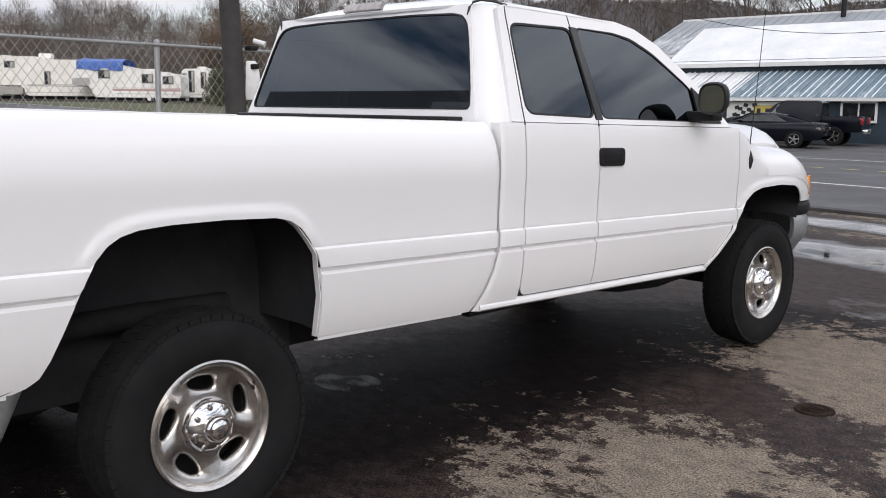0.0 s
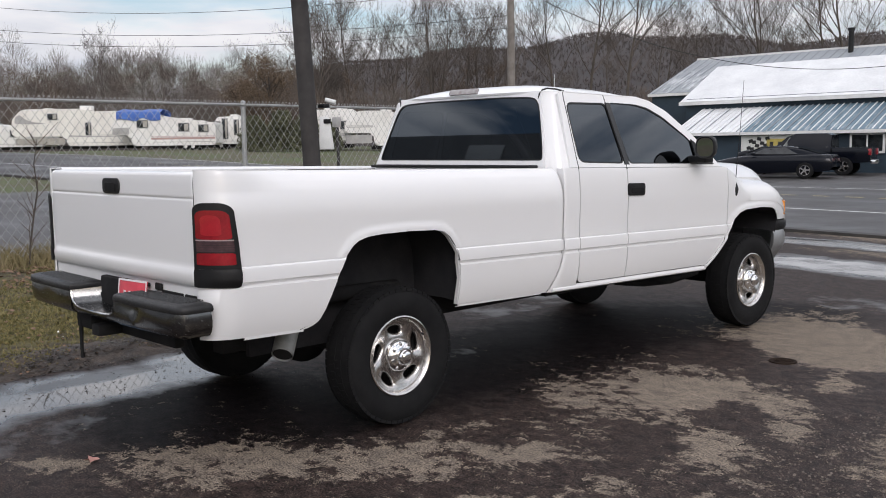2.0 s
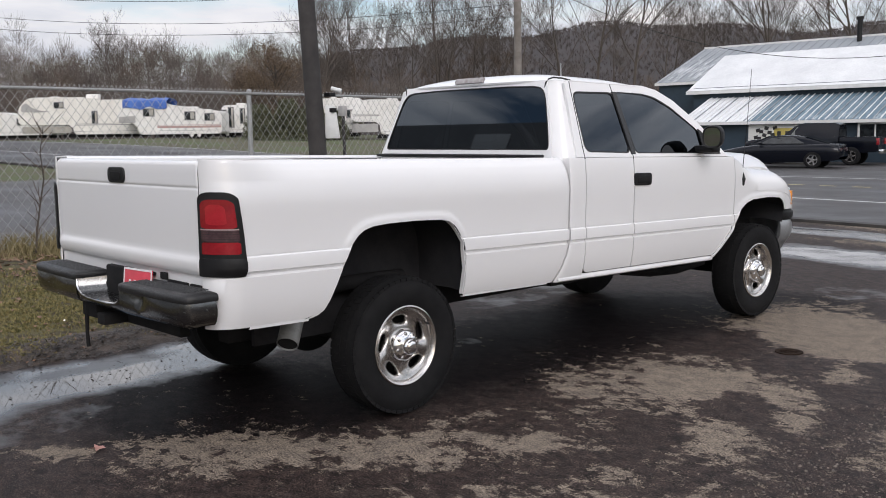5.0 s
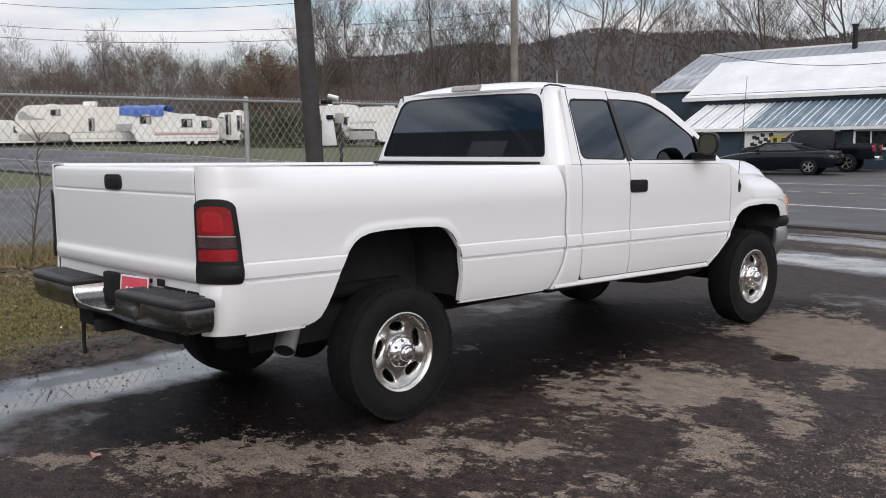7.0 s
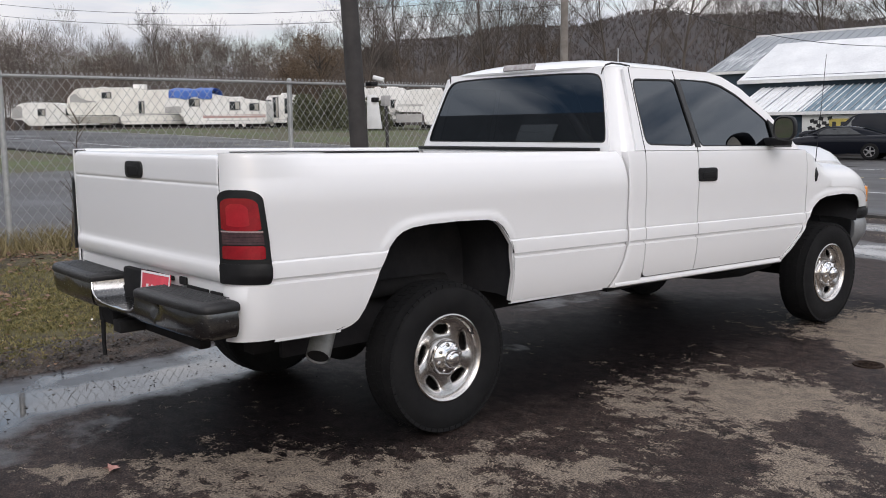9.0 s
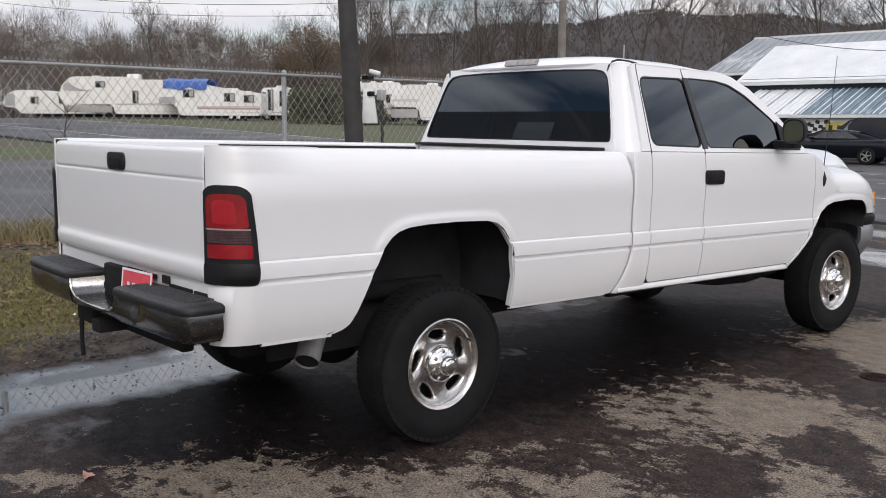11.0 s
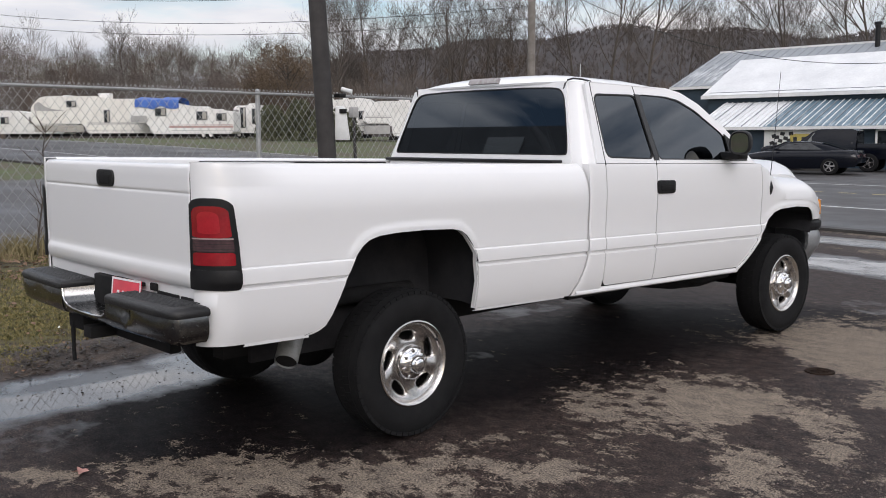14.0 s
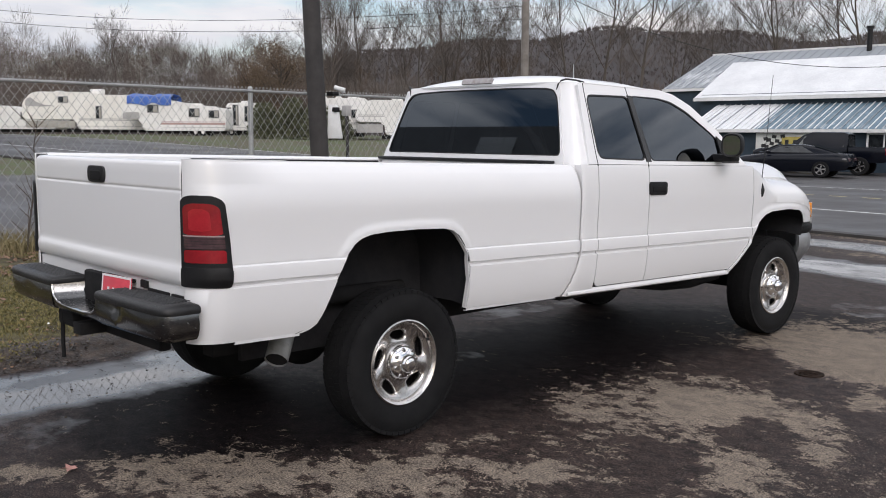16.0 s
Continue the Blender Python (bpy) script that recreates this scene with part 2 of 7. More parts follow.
def streaked_roof(name, base, pale):
    """Ribbed sheet metal with frost lying along the ribs."""
    m, n, l, p = nodes(name)
    co = n.new("ShaderNodeTexCoord").outputs["Object"]
    mp = n.new("ShaderNodeMapping")
    mp.inputs["Scale"].default_value = (3.0, 0.5, 0.5)
    l.new(co, mp.inputs["Vector"])
    a = noise_node(n, l, mp.outputs["Vector"], 1.6, 7, 0.7)
    b = noise_node(n, l, co, 0.25, 3)
    f = math_node(n, l, "ADD", a, math_node(n, l, "MULTIPLY", b, 0.5))
    l.new(ramp_node(n, l, f, 0.80, base, 1.0, pale), p.inputs["Base Color"])
    p.inputs["Roughness"].default_value = 0.45
    return m


M_ROOFB = streaked_roof("frosted_blue_roof", (0.10, 0.165, 0.215), (0.42, 0.48, 0.52))
M_ROOFG = streaked_roof("frosted_grey_roof", (0.24, 0.26, 0.28), (0.66, 0.68, 0.70))


def oval(n, l, co, cx, cy, rx, ry, ang):
    """1 at the middle of an oval on the ground, 0 at its rim, less outside."""
    mp = n.new("ShaderNodeMapping")
    mp.vector_type = "TEXTURE"
    mp.inputs["Location"].default_value, mp.inputs["Rotation"].default_value = (cx, cy, 0), (0, 0, radians(ang))
    mp.inputs["Scale"].default_value = (rx, ry, 1e6)
    l.new(co, mp.inputs["Vector"])
    ln = n.new("ShaderNodeVectorMath")
    ln.operation = "LENGTH"
    l.new(mp.outputs["Vector"], ln.inputs[0])
    return math_node(n, l, "SUBTRACT", 1.0, ln.outputs["Value"])


def wet_asphalt():
    """Old lot paving: pale dry patches, dark damp ground, standing water, the truck's shade painted in."""
    m, n, l, p = nodes("wet_asphalt")
    co = n.new("ShaderNodeTexCoord").outputs["Object"]
    mp = n.new("ShaderNodeMapping")
    mp.inputs["Rotation"].default_value = (0, 0, radians(40))
    mp.inputs["Scale"].default_value = (1.0, 1.3, 1.0)
    l.new(co, mp.inputs["Vector"])
    st = mp.outputs["Vector"]
    broad = noise_node(n, l, st, 0.55, 5, 0.6)
    mid = noise_node(n, l, st, 4.2, 8, 0.72)
    fine = noise_node(n, l, co, 70, 4, 0.7)
    grit = noise_node(n, l, co, 330, 3, 0.6)
    # dryness: fields that lie open, broken up at their rims
    field = None
    for o in DRY:
        v = oval(n, l, co, *o)
        field = v if field is None else math_node(n, l, "MAXIMUM", field, v)
    field = math_node(n, l, "MINIMUM", math_node(n, l, "MAXIMUM", field, -0.8), 0.7)

    def swing(f, k):
        return math_node(n, l, "MULTIPLY", math_node(n, l, "SUBTRACT", f, 0.5), k)

    dry = math_node(n, l, "ADD", math_node(n, l, "MULTIPLY", field, 0.76), math_node(n, l, "ADD", swing(mid, 3.9), math_node(n, l, "ADD", swing(broad, 1.0), math_node(n, l, "ADD", swing(noise_node(n, l, co, 13, 8, 0.80), 3.9), swing(noise_node(n, l, co, 80, 5, 0.8), 1.7)))))
    for o in CLEAR:
        dry = math_node(n, l, "ADD", dry, math_node(n, l, "MULTIPLY", math_node(n, l, "MULTIPLY", oval(n, l, co, *o), 2.2, True), 0.75))
    for o in BREAKS:
        dry = math_node(n, l, "SUBTRACT", dry, math_node(n, l, "MULTIPLY", math_node(n, l, "MULTIPLY", oval(n, l, co, *o), 2.2, True), 0.75))
    dry = ramp_node(n, l, dry, 0.13, (0, 0, 0), 0.21, (1, 1, 1))
    sharp = ramp_node(n, l, noise_node(n, l, co, 95, 5, 0.8), 0.44, (0, 0, 0), 0.56, (1, 1, 1))
    grain = ramp_node(n, l, grit, 0.38, (0.58, 0.58, 0.58), 0.62, (1.42, 1.42, 1.42))
    pale = mix_node(n, l, 1.0, mix_node(n, l, sharp, (0.092, 0.077, 0.062), (0.285, 0.240, 0.195)), grain, "MULTIPLY")
    worn = ramp_node(n, l, noise_node(n, l, st, 7.5, 9, 0.78), 0.36, (0.70, 0.70, 0.72), 0.64, (1.28, 1.25, 1.21))
    pits = ramp_node(n, l, noise_node(n, l, co, 55, 3, 0.65), 0.33, (0.45, 0.44, 0.44), 0.42, (1.0, 1.0, 1.0))
    pale = mix_node(n, l, 1.0, mix_node(n, l, 1.0, pale, worn, "MULTIPLY"), pits, "MULTIPLY")
    damp = mix_node(n, l, 1.0, mix_node(n, l, sharp, (0.0034, 0.0026, 0.0025), (0.050, 0.0375, 0.0345)), grain, "MULTIPLY")
    blot = ramp_node(n, l, noise_node(n, l, st, 11, 6, 0.7), 0.38, (0.42, 0.40, 0.40), 0.62, (1.8, 1.65, 1.55))
    damp = mix_node(n, l, 1.0, damp, blot, "MULTIPLY")
    flecks = ramp_node(n, l, noise_node(n, l, co, 150, 2, 0.5), 0.64, (0, 0, 0), 0.69, (1, 1, 1))
    damp = mix_node(n, l, math_node(n, l, "MULTIPLY", flecks, 0.8), damp, (0.17, 0.145, 0.125))
    stones = ramp_node(n, l, noise_node(n, l, co, 48, 3, 0.6), 0.60, (0, 0, 0), 0.66, (1, 1, 1))
    damp = mix_node(n, l, math_node(n, l, "MULTIPLY", stones, 0.55), damp, (0.105, 0.092, 0.088))
    # wet ground and the truck's shade, both darkened into the colour
    wet_shade = None
    for o in WET_SHADE:
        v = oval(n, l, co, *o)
        wet_shade = v if wet_shade is None else math_node(n, l, "MAXIMUM", wet_shade, v)
    wet_shade = math_node(n, l, "ADD", wet_shade, swing(mid, 0.9))
    damp = mix_node(n, l, 1.0, damp, ramp_node(n, l, wet_shade, -0.1, (1, 1, 1), 0.35, (0.26, 0.275, 0.33)), "MULTIPLY")
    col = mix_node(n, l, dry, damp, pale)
    speck = ramp_node(n, l, noise_node(n, l, st, 40, 5, 0.75), 0.62, (0, 0, 0), 0.66, (1, 1, 1))
    col = mix_node(n, l, math_node(n, l, "MULTIPLY", speck, 0.75), col, (0.034, 0.024, 0.019))
    # water
    pud = None
    for o in PUDDLES:
        v = oval(n, l, co, *o)
        pud = v if pud is None else math_node(n, l, "MAXIMUM", pud, v)
    for o in SHEENS:
        pud = math_node(n, l, "MAXIMUM", pud, math_node(n, l, "MINIMUM", oval(n, l, co, *o), 0.02))
    pud = math_node(n, l, "ADD", pud, math_node(n, l, "MULTIPLY", math_node(n, l, "SUBTRACT", noise_node(n, l, st, 1.9, 6, 0.6), 0.5), 0.9))
    water = ramp_node(n, l, pud, -0.30, (0, 0, 0), 0.40, (1, 1, 1))
    for o in SILT:
        bar = math_node(n, l, "MULTIPLY", math_node(n, l, "ADD", oval(n, l, co, *o), swing(mid, 1.2)), 2.5, True)
        water = math_node(n, l, "MULTIPLY", water, math_node(n, l, "SUBTRACT", 1.0, math_node(n, l, "MULTIPLY", bar, 0.45)))
    col = mix_node(n, l, water, col, (0.022, 0.02, 0.02))
    l.new(col, p.inputs["Base Color"])
    p.inputs["IOR"].default_value = 1.8
    r = mix_node(n, l, dry, mix_node(n, l, mid, (0.50, 0.50, 0.50), (0.76, 0.76, 0.76)), (0.90, 0.88, 0.88))
    r = mix_node(n, l, water, r, ramp_node(n, l, noise_node(n, l, st, 1.4, 4, 0.6), 0.44, (0.02, 0.02, 0.02), 0.62, (0.13, 0.13, 0.13)))
    l.new(r, p.inputs["Roughness"])
    l.new(mix_node(n, l, water, ramp_node(n, l, wet_shade, -0.1, (0.06, 0.06, 0.06), 0.35, (0.028, 0.028, 0.028)), (0.95, 0.95, 0.95)), p.inputs["Specular IOR Level"])
    h = math_node(n, l, "ADD", math_node(n, l, "MULTIPLY", fine, 0.08), math_node(n, l, "MULTIPLY", grit, 0.9))
    h = math_node(n, l, "MULTIPLY", h, math_node(n, l, "SUBTRACT", 1.0, water))
    b = n.new("ShaderNodeBump")
    b.inputs["Strength"].default_value, b.inputs["Distance"].default_value = 0.15, 0.003
    l.new(h, b.inputs["Height"])
    l.new(b.outputs["Normal"], p.inputs["Normal"])
    return m


# cx, cy, rx, ry, turn
DRY = [(0.12, -1.66, 0.22, 0.12, 47), (0.78, -0.99, 0.62, 0.34, 47), (1.35, -0.41, 0.62, 0.34, 47), (1.55, 0.10, 0.45, 0.36, 47), (1.25, 1.17, 0.25, 0.5, 47), (1.73, 1.68, 0.62, 0.75, 42), (2.27, 1.79, 0.28, 0.36, 42), (2.53, 1.41, 0.22, 0.30, 42), (2.35, 0.82, 0.32, 0.38, 42), (1.63, 3.75, 0.75, 1.2, 43),
       (2.23, 3.35, 0.75, 0.6, 42), (2.9, 4.2, 0.9, 1.5, 10), (3.1, 1.9, 0.28, 0.9, 5), (2.28, 2.50, 0.25, 0.32, 42), (3.3, -1.0, 1.1, 1.2, 10), (4.3, 3.5, 1.1, 2.6, 10), (0.9, 9.3, 2.2, 0.25, -14), (-0.6, 11.6, 2.6, 0.35, -12), (5.0, -4.5, 3.0, 2.0, 20)]
CLEAR = [(1.63, 3.75, 0.58, 1.0, 43), (2.25, 3.35, 0.55, 0.44, 42), (1.68, 1.70, 0.32, 0.46, 42), (2.9, 4.4, 0.7, 1.1, 10)]
BREAKS = [(1.47, 0.24, 0.34, 0.20, 42), (1.97, 2.52, 0.28, 0.34, 42), (2.15, 1.43, 0.26, 0.44, 42), (2.44, 2.10, 0.16, 0.25, 42), (1.22, 2.88, 0.38, 0.6, 43), (2.05, 4.55, 0.28, 0.8, 43), (2.11, 0.70, 0.24, 0.34, 42), (2.45, 2.81, 0.25, 0.24, 42), (2.70, 2.0, 0.95, 0.19, 94), (0.9, 0.6, 0.4, 0.55, 0)]
SHEENS = [(1.25, 5.55, 0.60, 0.36, -14), (-0.62, -1.75, 0.50, 0.60, 0), (-0.2, 1.52, 0.20, 0.16, 0), (-1.35, 3.2, 0.40, 1.3, 0)]
PUDDLES = [(-1.26, -1.2, 0.56, 1.9, -3), (-1.0, -2.0, 0.50, 0.8, -5), (-1.40, 0.0, 0.42, 0.55, 0), (0.1, 8.1, 2.2, 0.75, -16), (-1.2, 10.6, 3.2, 0.5, -12), (3.5, 7.6, 2.5, 0.5, -14), (-0.5, 12.9, 5.0, 0.25, -10)]
# wet ground round the truck, with its shade put into the colour
WET_SHADE = [(-0.05, -0.5, 1.25, 0.85, 15), (0.15, 2.0, 1.05, 2.6, 4), (0.30, 3.6, 1.0, 1.3, -10), (0.0, -0.5, 1.1, 1.1, 0), (0.8, 4.6, 1.0, 0.8, 10)]
SILT = [(-1.47, -0.70, 0.17, 0.70, 3), (-1.60, -1.45, 0.20, 0.30, 0)]
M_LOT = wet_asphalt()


def road_asphalt(name, k=1.0):
    m, n, l, p = nodes(name)
    co = n.new("ShaderNodeTexCoord").outputs["Object"]
    a, b = noise_node(n, l, co, 0.35, 6, 0.6), noise_node(n, l, co, 30, 4, 0.7)
    col = ramp_node(n, l, a, 0.35, (0.033 * k, 0.031 * k, 0.031 * k), 0.68, (0.059 * k, 0.055 * k, 0.055 * k))
    col = mix_node(n, l, 1.0, col, ramp_node(n, l, b, 0.3, (0.8, 0.8, 0.8), 0.7, (1.2, 1.2, 1.2)), "MULTIPLY")
    l.new(col, p.inputs["Base Color"])
    l.new(ramp_node(n, l, a, 0.35, (0.42, 0.42, 0.42), 0.65, (0.7, 0.7, 0.7)), p.inputs["Roughness"])
    return m


M_ROAD, M_DRIVE = road_asphalt("road_asphalt"), road_asphalt("side_lot_asphalt", 1.25)


def soil_grass(name, g0, g1, soil, cover=0.5, scale=0.8):
    m, n, l, p = nodes(name)
    co = n.new("ShaderNodeTexCoord").outputs["Object"]
    a, b, c = noise_node(n, l, co, scale, 6, 0.6), noise_node(n, l, co, scale * 18, 5, 0.7), noise_node(n, l, co, scale * 5, 6, 0.7)
    col = mix_node(n, l, b, g0, g1)
    f = ramp_node(n, l, math_node(n, l, "ADD", math_node(n, l, "MULTIPLY", a, 0.5), math_node(n, l, "MULTIPLY", c, 0.5)), cover - 0.08, (0, 0, 0), cover + 0.08, (1, 1, 1))
    l.new(mix_node(n, l, f, soil, col), p.inputs["Base Color"])
    p.inputs["Roughness"].default_value = 0.95
    bm_ = n.new("ShaderNodeBump")
    bm_.inputs["Strength"].default_value, bm_.inputs["Distance"].default_value = 0.8, 0.05
    l.new(b, bm_.inputs["Height"])
    l.new(bm_.outputs["Normal"], p.inputs["Normal"])
    return m


M_FIELD = soil_grass("field_grass", (0.055, 0.086, 0.026), (0.105, 0.136, 0.048), (0.095, 0.078, 0.054), 0.50, 0.3)
M_VERGE = soil_grass("verge_soil", (0.085, 0.084, 0.030), (0.165, 0.135, 0.058), (0.042, 0.030, 0.021), 0.51, 1.6)
M_BLADE = surf("grass_blade", (0.045, 0.055, 0.014), (0.29, 0.235, 0.095), 22.0, 0.8)
M_MUD = surf("wet_mud", (0.016, 0.012, 0.010), (0.060, 0.046, 0.036), 9.0, 0.32, 0.6)
M_DRYB = surf("dry_weed", (0.16, 0.135, 0.060), (0.27, 0.215, 0.115), 2.0, 0.9)
M_HILL = soil_grass("wooded_hillside", (0.041, 0.035, 0.035), (0.054, 0.046, 0.045), (0.037, 0.033, 0.034), 0.5, 0.03)
M_FOREST = surf("far_forest_bark", (0.066, 0.056, 0.055), (0.096, 0.081, 0.079), 0.02, 0.95)


# ---- mesh helpers ----
def part(name, bm, material, parent=None, label="", smooth=True, flat_angle=40):
    """Links a bmesh as one mesh object under a thing or a part."""
    me = bpy.data.meshes.new(name)
    bmesh.ops.recalc_face_normals(bm, faces=bm.faces)
    if smooth:
        for f in bm.faces:
            f.smooth = True
        for e in bm.edges:
            if len(e.link_faces) == 2 and e.calc_face_angle(0) > radians(flat_angle):
                e.smooth = False
    bm.to_mesh(me)
    bm.free()
    for m in (material if isinstance(material, (list, tuple)) else [material]):
        me.materials.append(m)
    ob = new(name, me)
    if parent is not None:
        ob.parent = parent
    return tagged(ob, label) if label else ob


def thing(name, label, category, group="", m=None):
    ob = new(name)
    ob.empty_display_size = 0.2
    if m is not None:
        ob.matrix_basis = m
    return tagged(ob, label, category, group)


def boxm(bm, x0, x1, y0, y1, z0, z1, bevel=0.0, m=None, segs=2):
    r = bmesh.ops.create_cube(bm, size=1.0)
    vs = r["verts"]
    bmesh.ops.transform(bm, matrix=Matrix.Translation(((x0 + x1) / 2, (y0 + y1) / 2, (z0 + z1) / 2)) @ Matrix.Diagonal((x1 - x0, y1 - y0, z1 - z0, 1)), verts=vs)
    if bevel:
        es = list({e for v in vs for e in v.link_edges})
        g = bmesh.ops.bevel(bm, geom=es, offset=bevel, segments=segs, affect="EDGES", profile=0.5)
        vs = list({v for f in g["faces"] for v in f.verts} | {v for v in vs if v.is_valid})
    if m is not None:
        bmesh.ops.transform(bm, matrix=m, verts=vs)
    return vs


def box(x0, x1, y0, y1, z0, z1, bevel=0.0, m=None):
    bm = bmesh.new()
    boxm(bm, x0, x1, y0, y1, z0, z1, bevel, m)
    return bm


def tube(bm, pts, radii, sides=6, cap=True):
    """A tapered tube along points."""
    pts = [Vector(p) for p in pts]
    rings = []
    for i, p in enumerate(pts):
        d = (pts[min(i + 1, len(pts) - 1)] - pts[max(i - 1, 0)]).normalized()
        a = d.cross(Vector((0, 0, 1)) if abs(d.z) < 0.9 else Vector((1, 0, 0))).normalized()
        b = d.cross(a)
        r = radii[i] if isinstance(radii, (list, tuple)) else radii
        rings.append([bm.verts.new(p + r * (math.cos(k * math.tau / sides) * a + math.sin(k * math.tau / sides) * b)) for k in range(sides)])
    for r0, r1 in zip(rings, rings[1:]):
        for k in range(sides):
            bm.faces.new((r0[k], r0[(k + 1) % sides], r1[(k + 1) % sides], r1[k]))
    if cap and sides > 2:
        bm.faces.new(rings[0][::-1])
        bm.faces.new(rings[-1])
    return bm


def lathe(bm, prof, n=48, axis="x", m=None):
    """Turns a profile of (along, radius) round an axis."""
    rings = []
    for a, r in prof:
        ring = []
        for k in range(n):
            c, s = math.cos(k * math.tau / n), math.sin(k * math.tau / n)
            v = Vector((a, r * c, r * s)) if axis == "x" else (Vector((r * c, a, r * s)) if axis == "y" else Vector((r * c, r * s, a)))
            ring.append(bm.verts.new(m @ v if m is not None else v))
        rings.append(ring)
    for r0, r1 in zip(rings, rings[1:]):
        for k in range(n):
            bm.faces.new((r0[k], r0[(k + 1) % n], r1[(k + 1) % n], r1[k]))
    return rings


def grid(bm, rows):
    """Quads between rows of points; points that fall together are merged."""
    vs = [[bm.verts.new(p) for p in r] for r in rows]
    for a, b in zip(vs, vs[1:]):
        for k in range(len(a) - 1):
            bm.faces.new((a[k], a[k + 1], b[k + 1], b[k]))
    bmesh.ops.remove_doubles(bm, verts=bm.verts, dist=1e-4)
    bmesh.ops.dissolve_degenerate(bm, edges=bm.edges, dist=1e-5)
    return bm


def prism(bm, poly, x0, x1, bevel=0.0):
    """A polygon of (y, z) pulled along x."""
    a, b = [bm.verts.new((x0, y, z)) for y, z in poly], [bm.verts.new((x1, y, z)) for y, z in poly]
    k = len(poly)
    fs = [bm.faces.new(a[::-1]), bm.faces.new(b)] + [bm.faces.new((a[i], a[(i + 1) % k], b[(i + 1) % k], b[i])) for i in range(k)]
    if bevel:
        bmesh.ops.bevel(bm, geom=list({e for f in fs for e in f.edges}), offset=bevel, segments=2, affect="EDGES", profile=0.5)
    return bm


def solid(ob, t, offset=-1.0, sharp=38):
    """Gives a sheet thickness: inwards (-1), to both sides (0) or outwards (1)."""
    bm = bmesh.new()
    bm.from_mesh(ob.data)
    bm.normal_update()
    up, down = t * (1 + offset) / 2, t * (offset - 1) / 2
    verts, faces = list(bm.verts), list(bm.faces)
    rims = [(e.verts[0], e.verts[1], e.link_faces[0]) for e in bm.edges if len(e.link_faces) == 1]
    nrm = {v: v.normal.copy() for v in verts}
    under = {v: bm.verts.new(v.co + nrm[v] * down) for v in verts}
    for v in verts:
        v.co = v.co + nrm[v] * up
    for f in faces:
        bm.faces.new([under[v] for v in reversed(f.verts)])
    for a, b, f in rims:
        order = list(f.verts)
        if order[(order.index(a) + 1) % len(order)] is not b:
            a, b = b, a
        bm.faces.new((b, a, under[a], under[b]))
    bm.normal_update()
    for f in bm.faces:
        f.smooth = True
    for e in bm.edges:
        e.smooth = not (len(e.link_faces) == 2 and e.calc_face_angle(0) > radians(sharp))
    bm.to_mesh(ob.data)
    bm.free()
    return ob


def interp(x, xs, ys):
    return float(np.interp(x, xs, ys))


def sstep(a, b, x):
    t = min(1.0, max(0.0, (x - a) / (b - a)))
    return t * t * (3 - 2 * t)


# ---- ground ----
def gz(x, y):
    """The land rises gently towards the field on the far left."""
    return 1.55 * sstep(-10, -64, x) * 1.0


def tagstruct(ob, label, category="ground"):
    return tagged(ob, label, category, kind="structure")


axis = [-2500, -1200, -600, -350, -220, -160, *range(-120, 121, 6), 160, 220, 350, 600, 1200, 2500]
bm = bmesh.new()
grid(bm, [[(x, y, gz(x, y) - 0.04) for x in axis] for y in axis])
tagstruct(part("ground", bm, M_FIELD), "short green and straw coloured grassland")
# the paved lot
bm = bmesh.new()
lot_y = list(np.linspace(-14, 13.6, 47))
grid(bm, [[(x, y + (0.0 if y < 13 else -0.10 * x * 0.6), 0.0) for x in (-1.85, 0, 2, 5, 9, 14, 22)] if y < 10.5 else [(x, y + (y - 10.5) / 3.1 * (-0.12 * x), 0.0) for x in (-1.85, 0, 2, 5, 9, 14, 22)] for y in lot_y])
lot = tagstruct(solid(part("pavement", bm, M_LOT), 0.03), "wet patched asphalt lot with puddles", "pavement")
bm = bmesh.new()
grid(bm, [[(x, y, 0.0) for x in (-9.0, -5, -1.85)] for y in (4.5, 7.5, 10.5, 13.8)])
tagstruct(solid(part("pavement", bm, M_LOT), 0.03), "wet asphalt by the fence", "pavement")
# asphalt beyond the fence
bm = bmesh.new()
grid(bm, [[(x, y, gz(x, y) + 0.005) for x in (-25, -21, -17, -13, -8.6)] for y in np.linspace(-60, 12.5, 20)])
tagstruct(solid(part("pavement", bm, M_DRIVE), 0.03), "grey asphalt side lot behind the fence", "pavement")
# the road, a gentle bend
ROAD = ((-230, -48), (-140, -14), (-95, 3.0), (-56, 14.6), (-40, 18.4), (-20, 21.6), (-8, 22.2), (4, 20.3), (30, 13.2), (70, 0.5), (160, -32))


def road_pts(n=90):
    t = np.linspace(0, len(ROAD) - 1, n)
    k = np.arange(len(ROAD))
    px, py = np.interp(t, k, [p[0] for p in ROAD]), np.interp(t, k, [p[1] for p in ROAD])
    for _ in range(4):
        px[1:-1], py[1:-1] = (px[:-2] + px[1:-1] * 2 + px[2:]) / 4, (py[:-2] + py[1:-1] * 2 + py[2:]) / 4
    return [Vector((a, b)) for a, b in zip(px, py)]


RP = road_pts()


def strip(bm, o0, o1, z, i0=0, i1=None):
    rows = []
    for i in range(i0, i1 or len(RP)):
        d = (RP[min(i + 1, len(RP) - 1)] - RP[max(i - 1, 0)]).normalized()
        nrm = Vector((-d.y, d.x))
        rows.append([(*(RP[i] + nrm * o), gz((RP[i] + nrm * o).x, 0) + z) for o in (o0, (o0 + o1) / 2, o1)])
    return grid(bm, rows)


tagstruct(solid(part("road", strip(bmesh.new(), -9.0, 7.6, 0.012, 42), M_ROAD), 0.04), "damp two-lane asphalt road", "road")
